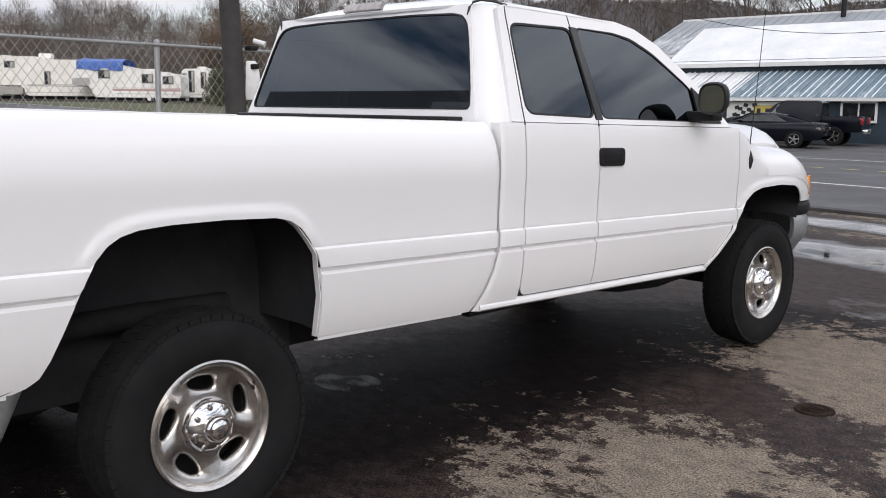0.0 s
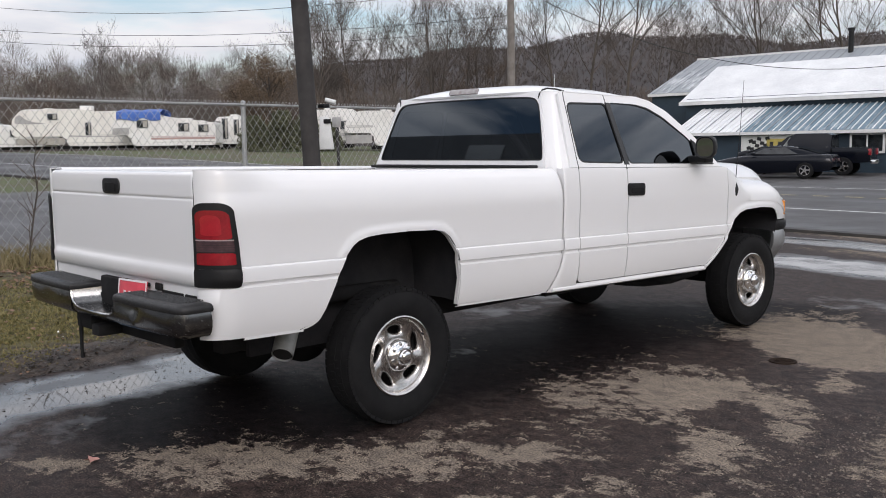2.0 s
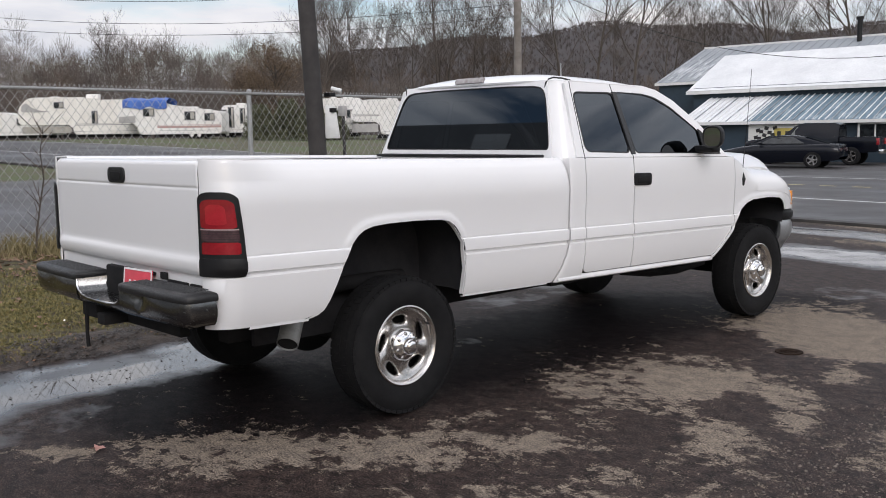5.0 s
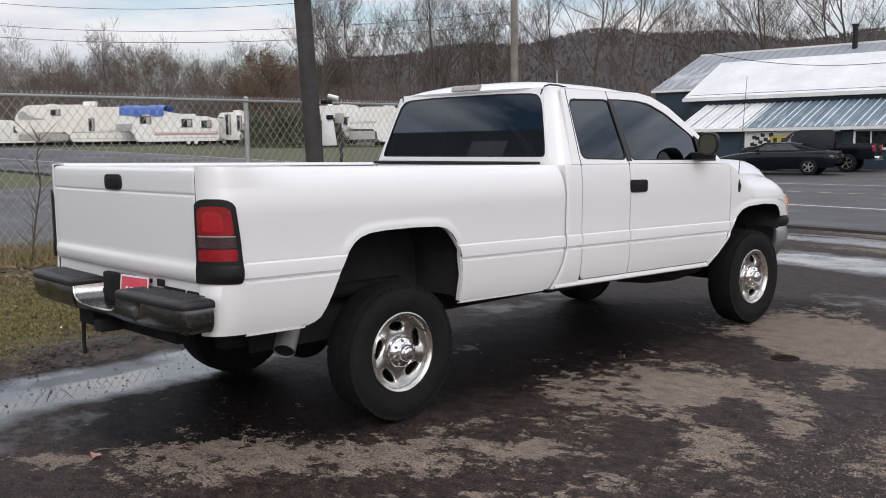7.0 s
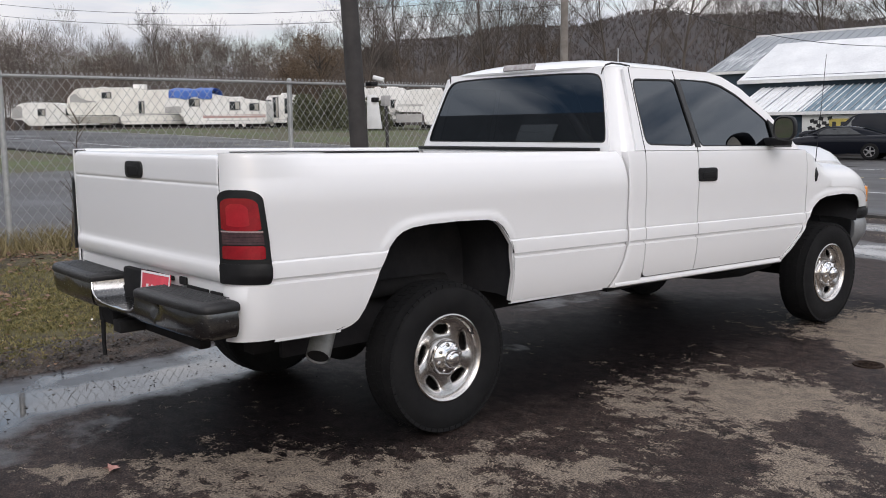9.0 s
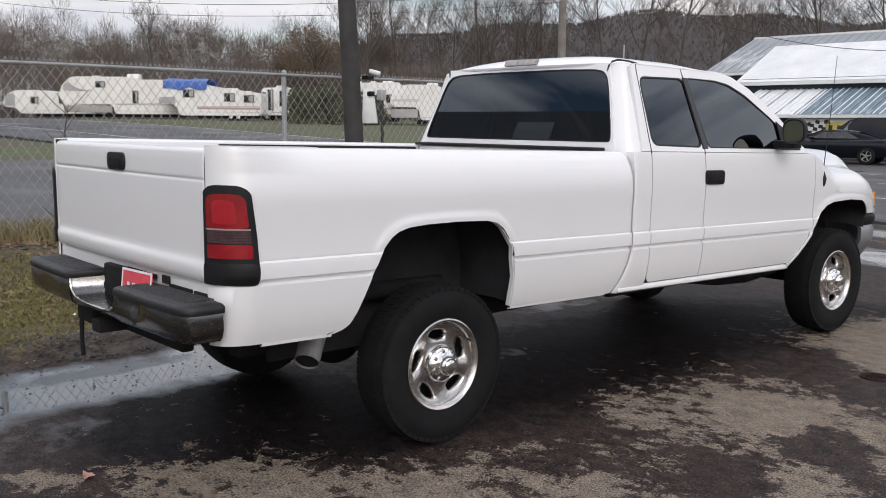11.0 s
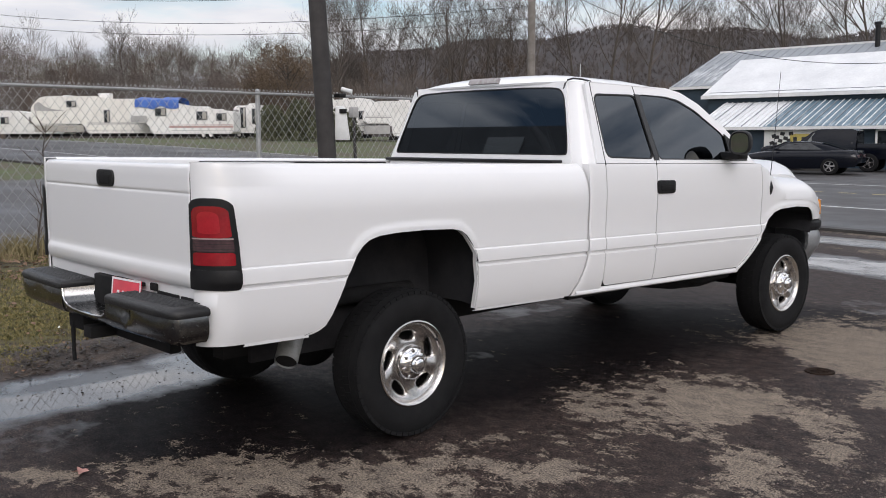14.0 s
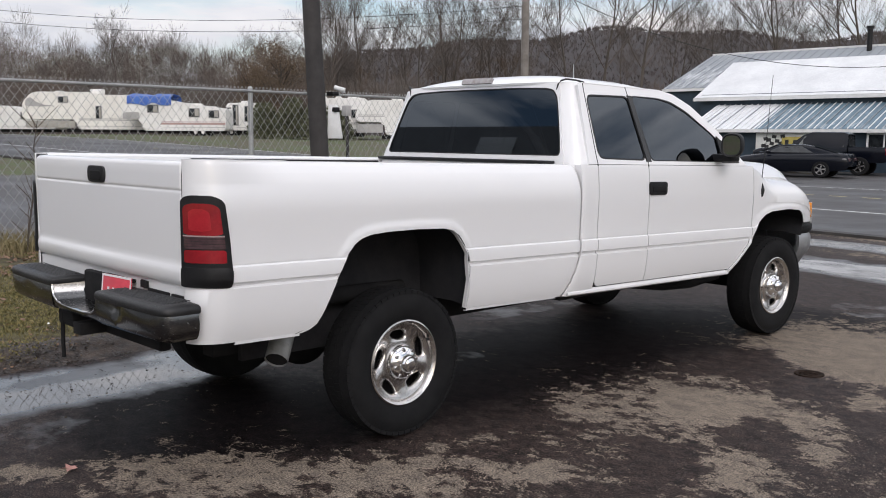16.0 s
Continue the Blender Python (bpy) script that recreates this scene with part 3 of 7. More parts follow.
tagstruct(solid(part("road", strip(bmesh.new(), -9.0, 4.3, 0.012, 0, 43), M_ROAD), 0.04), "damp two-lane asphalt road", "road")
# kerb strip where the lot meets the shoulder
bm = bmesh.new()
strip(bm, -9.25, -9.0, 0.05, 30)
tagstruct(solid(part("kerb", bm, surf("kerb_dark", (0.03, 0.028, 0.027), (0.06, 0.055, 0.05), 2.0, 0.7)), 0.08), "low dark asphalt kerb", "kerb")
for o0, o1 in ((-4.65, -4.5), (4.0, 4.15)):
    tagstruct(part("road_line", strip(bmesh.new(), o0, o1, 0.017), M_ROADW), "worn white edge line", "road line")
left = 0.0
for a, b in zip(RP, RP[1:]):
    L = (b - a).length
    d = (b - a).normalized()
    nr = Vector((-d.y, d.x))
    while left < L and -40 < a.x < 34:
        p, q = a + d * left, a + d * (left + 0.5)
        z = gz(a.x, 0) + 0.018
        bm = bmesh.new()
        grid(bm, [[(*(p - nr * 0.07), z), (*(p + nr * 0.07), z)], [(*(q - nr * 0.07), z), (*(q + nr * 0.07), z)]])
        tagstruct(part("road_line", bm, M_ROADY), "worn yellow dash", "road line")
        left += 0.95
    left = max(0.0, left - L)
# apron in front of the workshop
bm = bmesh.new()
strip(bm, 7.6, 24.0, 0.006, 44, 75)
tagstruct(solid(part("pavement", bm, M_ROAD), 0.03), "asphalt forecourt before the workshop", "pavement")

# verge between the lot and the fence: bare soil edge, rough grass, fallen leaves
rng = random.Random(4)


def vz(x, y):
    e = sstep(-1.70, -2.3, x) * sstep(4.9, 4.2, y)
    return -0.02 + e * (0.075 + 0.05 * noise.noise(Vector((x * 0.9, y * 0.9, 0))) + 0.02 * noise.noise(Vector((x * 5, y * 5, 3))))


def edge_x(y):
    return -1.80 - 0.10 * noise.noise(Vector((0, y * 1.7, 0))) - 0.05 * noise.noise(Vector((4, y * 6.0, 0)))


bm = bmesh.new()
xs = list(np.linspace(-8.8, -2.6, 26)) + list(np.linspace(-2.5, -1.55, 20))
grid(bm, [[(x, y, vz(x - 0.5 * (edge_x(y) + 1.8), y)) for x in xs] for y in np.linspace(-13, 5, 110)])
tagstruct(part("verge", bm, M_VERGE), "muddy verge with thin grass and leaves", "ground")


M_EARTH = surf("wet_earth", (0.014, 0.010, 0.008), (0.080, 0.056, 0.041), 9.0, 0.35, 0.8, bump=0.9, bump_scale=55, spec=0.3)
rows = []
for y in np.linspace(-6, 3.2, 190):
    row = []
    for k, f in enumerate(np.linspace(0, 1, 22)):
        x0 = -2.50 - 0.30 * noise.noise(Vector((3, y * 1.1, 0))) - 0.12 * noise.noise(Vector((8, y * 4.0, 0)))
        x1 = -1.74 + 0.07 * noise.noise(Vector((6, y * 2.2, 0))) + 0.05 * noise.noise(Vector((2, y * 8.0, 0)))
        x = x0 + (x1 - x0) * f
        lump = 0.5 * noise.noise(Vector((x * 9, y * 9, 2))) + 0.35 * noise.noise(Vector((x * 24, y * 24, 5)))
        row.append((x, y, max(vz(x, y), -0.004) + 0.012 + 0.024 * lump * math.sin(math.pi * f) - 0.034 * (1 - math.sin(math.pi * f)) ** 3))
    rows.append(row)
bm = bmesh.new()
grid(bm, rows)
tagstruct(part("mud_edge", bm, M_EARTH), "dark wet mud between the grass and the puddle", "mud")


def blades(name, count, x0, x1, y0, y1, h0, h1, m, label, dens=None, zf=vz):
    vs, fs = [], []
    for _ in range(count):
        x, y = rng.uniform(x0, x1), rng.uniform(y0, y1)
        if dens and rng.random() > dens(x, y):
            continue
        h, a, w = rng.uniform(h0, h1), rng.uniform(0, math.tau), rng.uniform(0.003, 0.007)
        lx, ly = rng.uniform(-1.1, 1.1) * h, rng.uniform(-1.1, 1.1) * h
        c, s = math.cos(a) * w, math.sin(a) * w
        z, i = zf(x, y) - 0.005, len(vs)
        vs += [(x - c, y - s, z), (x + c, y + s, z), (x + lx * 0.4 + c * 0.7, y + ly * 0.4 + s * 0.7, z + h * 0.65), (x + lx * 0.4 - c * 0.7, y + ly * 0.4 - s * 0.7, z + h * 0.65), (x + lx, y + ly, z + h * rng.uniform(0.75, 1.05))]
        fs += [(i, i + 1, i + 2, i + 3), (i + 3, i + 2, i + 4)]
    me = bpy.data.meshes.new(name)
    me.from_pydata(vs, [], fs)
    me.materials.append(m)
    return tagged(new(name, me), label, "grass", kind="stuff")


blades("grass", 70000, -8.6, -2.1, -4.0, 4.6, 0.02, 0.050, M_BLADE, "short patchy yellow-green grass", lambda x, y: 0.9 * sstep(-0.25, 0.2, noise.noise(Vector((x * 0.8, y * 0.8, 7))) + 0.35 * sstep(-2.3, -4, x)))
blades("grass", 80000, -5.2, -1.95, -3.4, 1.5, 0.012, 0.036, M_BLADE, "short trodden yellow-green grass", lambda x, y: 0.85 * sstep(-0.3, 0.15, noise.noise(Vector((x * 1.3, y * 1.3, 2))) + 0.5 * sstep(-2.2, -3.0, x) - 0.28))
blades("weeds", 11000, -8.75, -7.3, -3.5, 4.6, 0.08, 0.36, M_DRYB, "dry yellowed weeds along the fence", lambda x, y: 0.2 + 0.7 * sstep(-7.4, -8.2, x))


def leaves(name, count, x0, x1, y0, y1, m, label, dens=None, size=(0.02, 0.05), zf=vz):
    vs, fs = [], []
    for _ in range(count):
        x, y = rng.uniform(x0, x1), rng.uniform(y0, y1)
        if dens and rng.random() > dens(x, y):
            continue
        r, a, z, i = rng.uniform(*size), rng.uniform(0, math.tau), zf(x, y) + rng.uniform(0.008, 0.035), len(vs)
        for k in range(6):
            b = a + k * math.tau / 6
            q = r * (1.0 if k % 3 == 0 else 0.62)
            vs.append((x + q * math.cos(b), y + q * math.sin(b), z + rng.uniform(-0.3, 0.5) * r))
        fs.append(tuple(range(i, i + 6)))
    me = bpy.data.meshes.new(name)
    me.from_pydata(vs, [], fs)
    me.materials.append(m)
    return tagged(new(name, me), label, "leaves", kind="stuff")


leaves("fallen_leaves", 9500, -8.7, -2.0, -4, 4.6, M_LEAFB, "brown fallen leaves scattered on the verge", lambda x, y: 0.05 + 0.6 * sstep(-6.2, -7.4, x) + 0.5 * sstep(0.12, 0.4, noise.noise(Vector((x * 0.9, y * 0.9, 11)))), (0.016, 0.045))
leaves("mud_clods", 12000, -2.45, -1.72, -4, 3, M_MUD, "mud clods and rotted leaves at the paving edge", lambda x, y: sstep(-0.35, 0.25, noise.noise(Vector((x * 4, y * 4, 1)))) * sstep(-2.5, -2.1, x), (0.005, 0.017))
leaves("leaf_litter", 420, -3.2, -1.85, -4, 3, M_LEAFB, "small brown leaf scraps trodden into mud", None, (0.008, 0.022))
leaves("wet_debris", 260, -1.75, -0.35, -2.2, 0.4, M_MUD, "dark leaf scraps lying in the puddle", None, (0.004, 0.014), lambda x, y: -0.006)
leaves("pale_litter", 14, -3.6, -1.9, -1.6, 1.2, M_SIGNW, "pale scraps of litter on the verge", None, (0.010, 0.020))
# single leaf lying on the asphalt
bm = bmesh.new()
ring = [bm.verts.new((0.045 * (1 if k % 2 else 0.45) * math.cos(k * math.tau / 10), 0.045 * (1 if k % 2 else 0.45) * math.sin(k * math.tau / 10), 0.006 + 0.006 * (k % 3))) for k in range(10)]
mid = bm.verts.new((0, 0, 0.004))
for k in range(10):
    bm.faces.new((mid, ring[k], ring[(k + 1) % 10]))
lf = tagged(part("fallen_leaf", bm, M_LEAFP), "pale reddish maple leaf lying on wet asphalt", "leaf")
lf.location = (0.25, -1.49, 0.002)
# iron cover sunk in the paving
cov = thing("valve_cover", "small round rusty iron cover sunk in asphalt", "manhole cover", m=pose(1.763, 2.876, 0) @ Matrix.Scale(0.8, 4))
bm = bmesh.new()
lathe(bm, [(0.004, 0.0), (0.004, 0.085), (0.010, 0.092), (0.010, 0.118), (-0.01, 0.125)], 28, "z")
bmesh.ops.remove_doubles(bm, verts=bm.verts, dist=1e-4)
part("cover_ring", bm, M_RUST, cov)
for k in range(4):
    part("cover_rib", box(-0.07, 0.07, -0.055 + 0.032 * k, -0.045 + 0.032 * k, 0.003, 0.009), M_RUST, cov)

# loose stones on the broken corner of the paving
pr = random.Random(17)
vs, fs = [], []
for _ in range(2600):
    a, q = pr.uniform(0, math.tau), pr.random() ** 0.6
    x, y = 3.25 + 0.75 * q * math.cos(a), 1.15 + 1.3 * q * math.sin(a)
    r, z, i = 0.002 + 0.008 * pr.random() ** 2.5, 0.0, len(vs)
    t = pr.uniform(0, math.tau)
    for k in range(6):
        b, w = t + k * math.tau / 6, r * pr.uniform(0.75, 1.1)
        vs.append((x + w * math.cos(b), y + 0.8 * w * math.sin(b), z - 0.002))
    for k in range(6):
        b, w = t + k * math.tau / 6, r * pr.uniform(0.45, 0.7)
        vs.append((x + w * math.cos(b), y + 0.8 * w * math.sin(b), z + r * pr.uniform(0.45, 0.75)))
    fs += [(i + k, i + (k + 1) % 6, i + 6 + (k + 1) % 6, i + 6 + k) for k in range(6)] + [tuple(range(i + 6, i + 12))]
me = bpy.data.meshes.new("gravel")
me.from_pydata(vs, [], fs)
me.materials.append(M_PEBBLE)
tagged(new("gravel", me), "loose pale gravel on broken asphalt", "gravel", kind="stuff")


# ---- the white pickup ----
RAKE = 0.0235
truck = thing("pickup_truck", "white extended-cab long-bed pickup truck parked on wet asphalt", "pickup truck")


def rk(x, y, zl):
    return (x, y, zl - RAKE * y)


SIDE_Z = (0.60, 0.66, 0.72, 0.80, 0.880, 0.890, 0.8985, 0.909, 0.955, 0.974, 0.981, 0.988, 1.08, 1.16, 1.23, 1.29, 1.34, 1.385, 1.42, 1.438)
SIDE_X = (0.930, 0.953, 0.970, 0.982, 0.988, 0.9735, 0.974, 0.9935, 0.9945, 0.9915, 0.9785, 0.9830, 0.985, 0.989, 0.993, 0.987, 0.975, 0.956, 0.928, 0.900)
CAB_X = SIDE_X[:14] + (0.992, 0.990, 0.987, 0.983, 0.9785, 0.975)
TABLE_Z = np.arange(0.60, 1.4385, 0.002)


def smooth_table(xs):
    """The flank's profile; its upper part rounded off."""
    raw = np.interp(TABLE_Z, SIDE_Z, xs)
    k = np.exp(-0.5 * (np.arange(-36, 37) * 0.002 / 0.026) ** 2)
    soft = np.convolve(np.pad(raw, 36, "edge"), k / k.sum(), "valid")
    soft[-36:] = raw[-36:] + (soft[-36:] - raw[-36:]) * np.linspace(1, 0, 36)
    f = np.clip((TABLE_Z - 1.0) / 0.05, 0, 1)
    return raw * (1 - f) + soft * f


ARCH_R = ((-1.3, 0.632), (-0.64, 0.632), (-0.60, 0.645), (-0.565, 0.668), (-0.535, 0.72), (-0.425, 0.955), (-0.395, 1.003), (-0.36, 1.043), (-0.32, 1.068), (-0.26, 1.085), (-0.15, 1.095), (0.04, 1.100), (0.24, 1.096), (0.30, 1.083),
          (0.345, 1.055), (0.385, 1.008), (0.415, 0.955), (0.432, 0.90), (0.440, 0.80), (0.444, 0.645), (1.5, 0.636))
ARCH_F = ((3.17, 0.636), (3.21, 0.665), (3.30, 0.735), (3.44, 0.855), (3.50, 0.945), (3.56, 1.020), (3.64, 1.066), (3.74, 1.090), (4.0, 1.102), (4.20, 1.090), (4.26, 1.068), (4.30, 1.030), (4.33, 0.985), (4.7, 0.985))


SIDE_T, CAB_T = smooth_table(SIDE_X), smooth_table(CAB_X)


def arch_dist(y, z, pts):
    best = 9.0
    for (a, b), (c, d) in zip(pts[1:-1], pts[2:-1]):
        vy, vz = c - a, d - b
        t = min(1, max(0, ((y - a) * vy + (z - b) * vz) / (vy * vy + vz * vz + 1e-9)))
        best = min(best, math.hypot(y - a - t * vy, z - b - t * vz))
    return best


def flare(y, z, pts):
    """Rolled lip round a wheel arch."""
    if not pts[1][0] - 0.2 < y < pts[-2][0] + 0.2 or z < 0.95:
        return 0.0
    d = arch_dist(y, z, pts)
    return 0.009 * (1 - sstep(0.022, 0.050, d)) * sstep(0.93, 1.03, z)


def rows_z(z_top, extra=()):
    zs = sorted({*SIDE_Z, *extra, *np.linspace(0.99, 1.438, 34).round(4)})
    return [z for z in zs if z <= z_top + 1e-6]


def side_panel(name, ys, zb, xs, z_top, arch=None, plan=None, label="", m=M_WHITE, t=0.007):
    """A stretch of the body's flank between the lower line zb(y) and z_top."""
    zs, out = rows_z(z_top), []
    for y in ys:
        low, col = zb(y), []
        for z in zs:
            z2 = max(z, low)
            x = interp(z2, TABLE_Z, xs) + (flare(y, z2, arch) if arch else 0)
            px, py = plan(y, x, z2) if plan else (x, y)
            col.append(rk(px, py, z2))
        out.append(col)
    for sgn, nm in ((1, name), (-1, name)):
        bm = bmesh.new()
        grid(bm, [[(sgn * x, y, z) for x, y, z in col] for col in out])
        ob = part(nm, bm, m, truck, label)
        solid(ob, t)


def gap_shift(z):
    """The joint between bed and cab sweeps back towards its foot."""
    return -0.125 * max(0.0, (0.92 - z) / 0.29) ** 1.7


def corner_plan(y, x, z=1.0):
    """Past -1.03 the flank turns round the rear corner."""
    if z > 1.2 and x < 0.975:
        x += (0.975 - x) * 0.8 * sstep(-0.70, -1.05, y)
    if y > -1.03:
        return x - 0.009 * max(0.0, (y - 1.357) / 0.028) ** 2, y + gap_shift(z) * sstep(0.985, 1.385, y)
    a = (-1.03 - y) / 0.16
    a = min(a, 1.0) * radians(84)
    return x + (0.838 - x) * (1 - math.cos(a)) / (1 - math.cos(radians(84))), -1.03 - 0.154 * math.sin(a)


def arch_r(y):
    return interp(y, [p[0] for p in ARCH_R], [p[1] for p in ARCH_R])


def arch_f(y):
    return interp(y, [p[0] for p in ARCH_F], [p[1] for p in ARCH_F])


bed_ys = sorted({*np.linspace(-1.19, -1.03, 17).round(4), *np.linspace(-1.03, 1.355, 40).round(4), 1.364, 1.371, 1.378, 1.385, *[p[0] for p in ARCH_R[1:-1]], *np.linspace(-0.62, -0.40, 18).round(4), *np.linspace(0.30, 0.45, 16).round(4)})
side_panel("bed_side", bed_ys, arch_r, SIDE_T, 1.438, ARCH_R, corner_plan)
# cab: corner, rear door, front door; seams stay open over a dark inner skin
CUT = 0.0044
CAB_LOW = 0.652


side_panel("cab_corner", [1.395, 1.399, 1.405, 1.413] + list(np.linspace(1.421, 1.552 - CUT, 9)), lambda y: CAB_LOW - 0.018, CAB_T, 1.438, None, lambda y, x, z: (x - 0.008 * max(0.0, (1.419 - y) / 0.024) ** 2, y + gap_shift(z) * (1.5485 - y) / 0.155))
side_panel("rear_door", [1.5555, 1.557, 1.560, 1.564, 1.570, 1.578, 1.588] + list(np.linspace(1.600, 2.092 - CUT, 9)), lambda y: CAB_LOW + 0.022 + 0.045 * (1 - math.sqrt(max(0.0, 1 - max(0.0, (1.600 - y) / 0.0445) ** 2))), CAB_T, 1.438)
side_panel("front_door", list(np.linspace(2.092 + CUT, 3.452 - CUT, 60)), lambda y: max(CAB_LOW + 0.022, arch_f(y + 0.035) if y > 3.1 else 0), CAB_T, 1.438)
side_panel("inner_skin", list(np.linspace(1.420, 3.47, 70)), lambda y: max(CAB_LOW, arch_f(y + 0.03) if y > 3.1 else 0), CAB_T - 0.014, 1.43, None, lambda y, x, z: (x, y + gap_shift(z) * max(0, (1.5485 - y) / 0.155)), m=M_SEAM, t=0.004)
for s in (1, -1):
    bm = bmesh.new()
    grid(bm, [[rk(s * x, y, z) for x, z in ((0.945, 0.668), (0.953, 0.658), (0.957, 0.648), (0.955, 0.637), (0.946, 0.629), (0.90, 0.623))] for y in np.linspace(1.307, 3.19, 12)])
    solid(part("rocker_panel", bm, M_WHITE, truck), 0.005)
    bm = bmesh.new()
    grid(bm, [[rk(s * x, y, z) for x, z in ((0.938, 0.650), (0.944, 0.639), (0.942, 0.630), (0.92, 0.627))] for y in np.linspace(0.45, 1.205, 6)])
    solid(part("bed_lower_flange", bm, M_WHITE, truck), 0.004)
    bm = bmesh.new()
    grid(bm, [[rk(s * x, y, z) for x, z in ((0.936, 0.645), (0.943, 0.633), (0.941, 0.620), (0.93, 0.617))] for y in np.linspace(-1.0, -0.655, 6)])
    solid(part("bed_lower_flange", bm, M_WHITE, truck), 0.004)


# turned-in edge of the rear wheel arch
for s in (1, -1):
    bm = bmesh.new()
    grid(bm, [[rk(s * (interp(z, TABLE_Z, SIDE_T) - d), y - 0.004 * (y > 0.3) * (d > 0), z + 0.002) for d in (0.003, 0.015, 0.028)] for y, z in ARCH_R[2:-1]])
    solid(part("arch_flange", bm, M_WHITE, truck), 0.004, 0.0)


# front wings and hood
def nose(y):
    """Narrowing and drop of the front end."""
    return interp(y, (3.4, 4.1, 4.3, 4.45, 4.55, 4.62, 4.66), (1, 1, 0.995, 0.98, 0.962, 0.94, 0.90)), interp(y, (3.4, 4.0, 4.24, 4.42, 4.55, 4.62, 4.66), (0, 0, -0.012, -0.055, -0.115, -0.19, -0.27))


WING_A = ((0.990, 1.20), (0.989, 1.29), (0.983, 1.37), (0.976, 1.418), (0.945, 1.44), (0.86, 1.45), (0.765, 1.454))
WING_B = ((0.990, 1.16), (0.982, 1.22), (0.962, 1.27), (0.925, 1.305), (0.88, 1.325), (0.82, 1.334), (0.765, 1.338))
HOOD_A = ((0.757, 1.36), (0.755, 1.452), (0.70, 1.462), (0.62, 1.472), (0.50, 1.482), (0.25, 1.49), (0.0, 1.493))
HOOD_B = ((0.757, 1.22), (0.755, 1.345), (0.725, 1.375), (0.68, 1.425), (0.60, 1.458), (0.30, 1.478), (0.0, 1.483))
wing_ys = sorted({*np.linspace(3.458, 4.66, 26).round(4), *[p[0] for p in ARCH_F if 3.47 < p[0] < 4.6], 4.64, 4.652})
low_z = [z for z in rows_z(1.16) if z > 0.62]
for s in (1, -1):
    out = []
    for y in wing_ys:
        t, (k, dz), col = sstep(3.44, 3.86, y), nose(y), []
        for z in low_z:
            z2 = max(z, arch_f(y))
            col.append(rk(s * k * (interp(z2, TABLE_Z, CAB_T) + flare(y, z2, ARCH_F)), y, min(z2, 1.16 + dz) if y > 4.3 else z2))
        for (xa, za), (xb, zb) in zip(WING_A, WING_B):
            col.append(rk(s * k * (xa + (xb - xa) * t), y, za + (zb - za) * t + dz))
        out.append(col)
    bm = bmesh.new()
    grid(bm, out)
    solid(part("front_wing", bm, M_WHITE, truck), 0.007)
for s in (1, -1):
    bm = bmesh.new()
    grid(bm, [[rk(s * (interp(z, TABLE_Z, CAB_T) + 0.001), y, z) for z in np.linspace(arch_f(y), max(arch_f(y + 0.030), CAB_LOW + 0.024), 4)] for y in np.linspace(3.17, 3.4575, 22)])
    solid(part("wing_lower_edge", bm, M_WHITE, truck), 0.007)
hood_rows = []
for y in np.linspace(3.47, 4.86, 30):
    t = sstep(3.44, 3.86, y)
    dz = interp(y, (3.4, 4.1, 4.24, 4.45, 4.62, 4.74, 4.81, 4.86), (0, 0.004, 0.004, -0.008, -0.05, -0.105, -0.165, -0.25))
    half = [((xa + (xb - xa) * t) * interp(y, (4.3, 4.86), (1, 0.92)), za + (zb - za) * t + dz) for (xa, za), (xb, zb) in zip(HOOD_A, HOOD_B)]
    hood_rows.append([rk(x, y, z) for x, z in half] + [rk(-x, y, z) for x, z in half[-2::-1]])
bm = bmesh.new()
grid(bm, hood_rows)
solid(part("hood", bm, M_WHITE, truck), 0.02)
bm = bmesh.new()
grid(bm, [[rk(x, y, 1.44 if y < 3.5 else 1.30) for x in (-0.9, 0.9)] for y in (3.3, 3.499, 3.5, 4.5)])
part("engine_bay_cover", bm, M_UNDER, truck)
bm = box(-0.62, 0.62, 4.55, 4.80, 0.90, 1.16, 0.03)
part("grille", bm, M_BLACKPL, truck, "black front grille")
for s in (1, -1):
    part("headlight", box(s * 0.76 - 0.13, s * 0.76 + 0.13, 4.56, 4.70, 0.88, 1.06, 0.03), M_CHROME, truck)
    bm = bmesh.new()
    grid(bm, [[(s * x, y, z) for x, y in ((0.945, 4.535), (0.941, 4.58), (0.922, 4.622), (0.88, 4.648))] for z in (0.915, 0.925, 0.98, 1.025, 1.035)])
    solid(part("marker_lamp", bm, M_AMBER, truck, "amber marker lamp"), 0.010, 0.0)
# front bumper wraps round the corner
for nm, z0, z1, o, m in (("front_bumper", 0.50, 0.80, 0.0, M_GREYBUMP), ("front_bumper_trim", 0.802, 0.895, 0.006, M_BLACKPL)):
    rows = []
    for z in np.linspace(z0, z1, 10):
        e = o - 0.13 * sstep(0.70, 0.44, z) - 0.012 * sstep(z1 - 0.03, z1, z) - (0.010 * sstep(z0 + 0.03, z0, z) if o else 0)
        half = [(0.0, 4.93 + e), (0.40, 4.915 + e), (0.68, 4.86 + e), (0.80, 4.80 + e), (0.875 + e * 0.5, 4.73 + e), (0.918 + e, 4.65 + e * 0.7), (0.934 + e, 4.57 + e * 0.5), (0.936 + e, 4.47), (0.92 + e, 4.40)]
        rows.append([(x, y, z - 0.02) for x, y in half[::-1]] + [(-x, y, z - 0.02) for x, y in half[1:]])
    bm = bmesh.new()
    grid(bm, rows)
    solid(part(nm, bm, m, truck), 0.03)

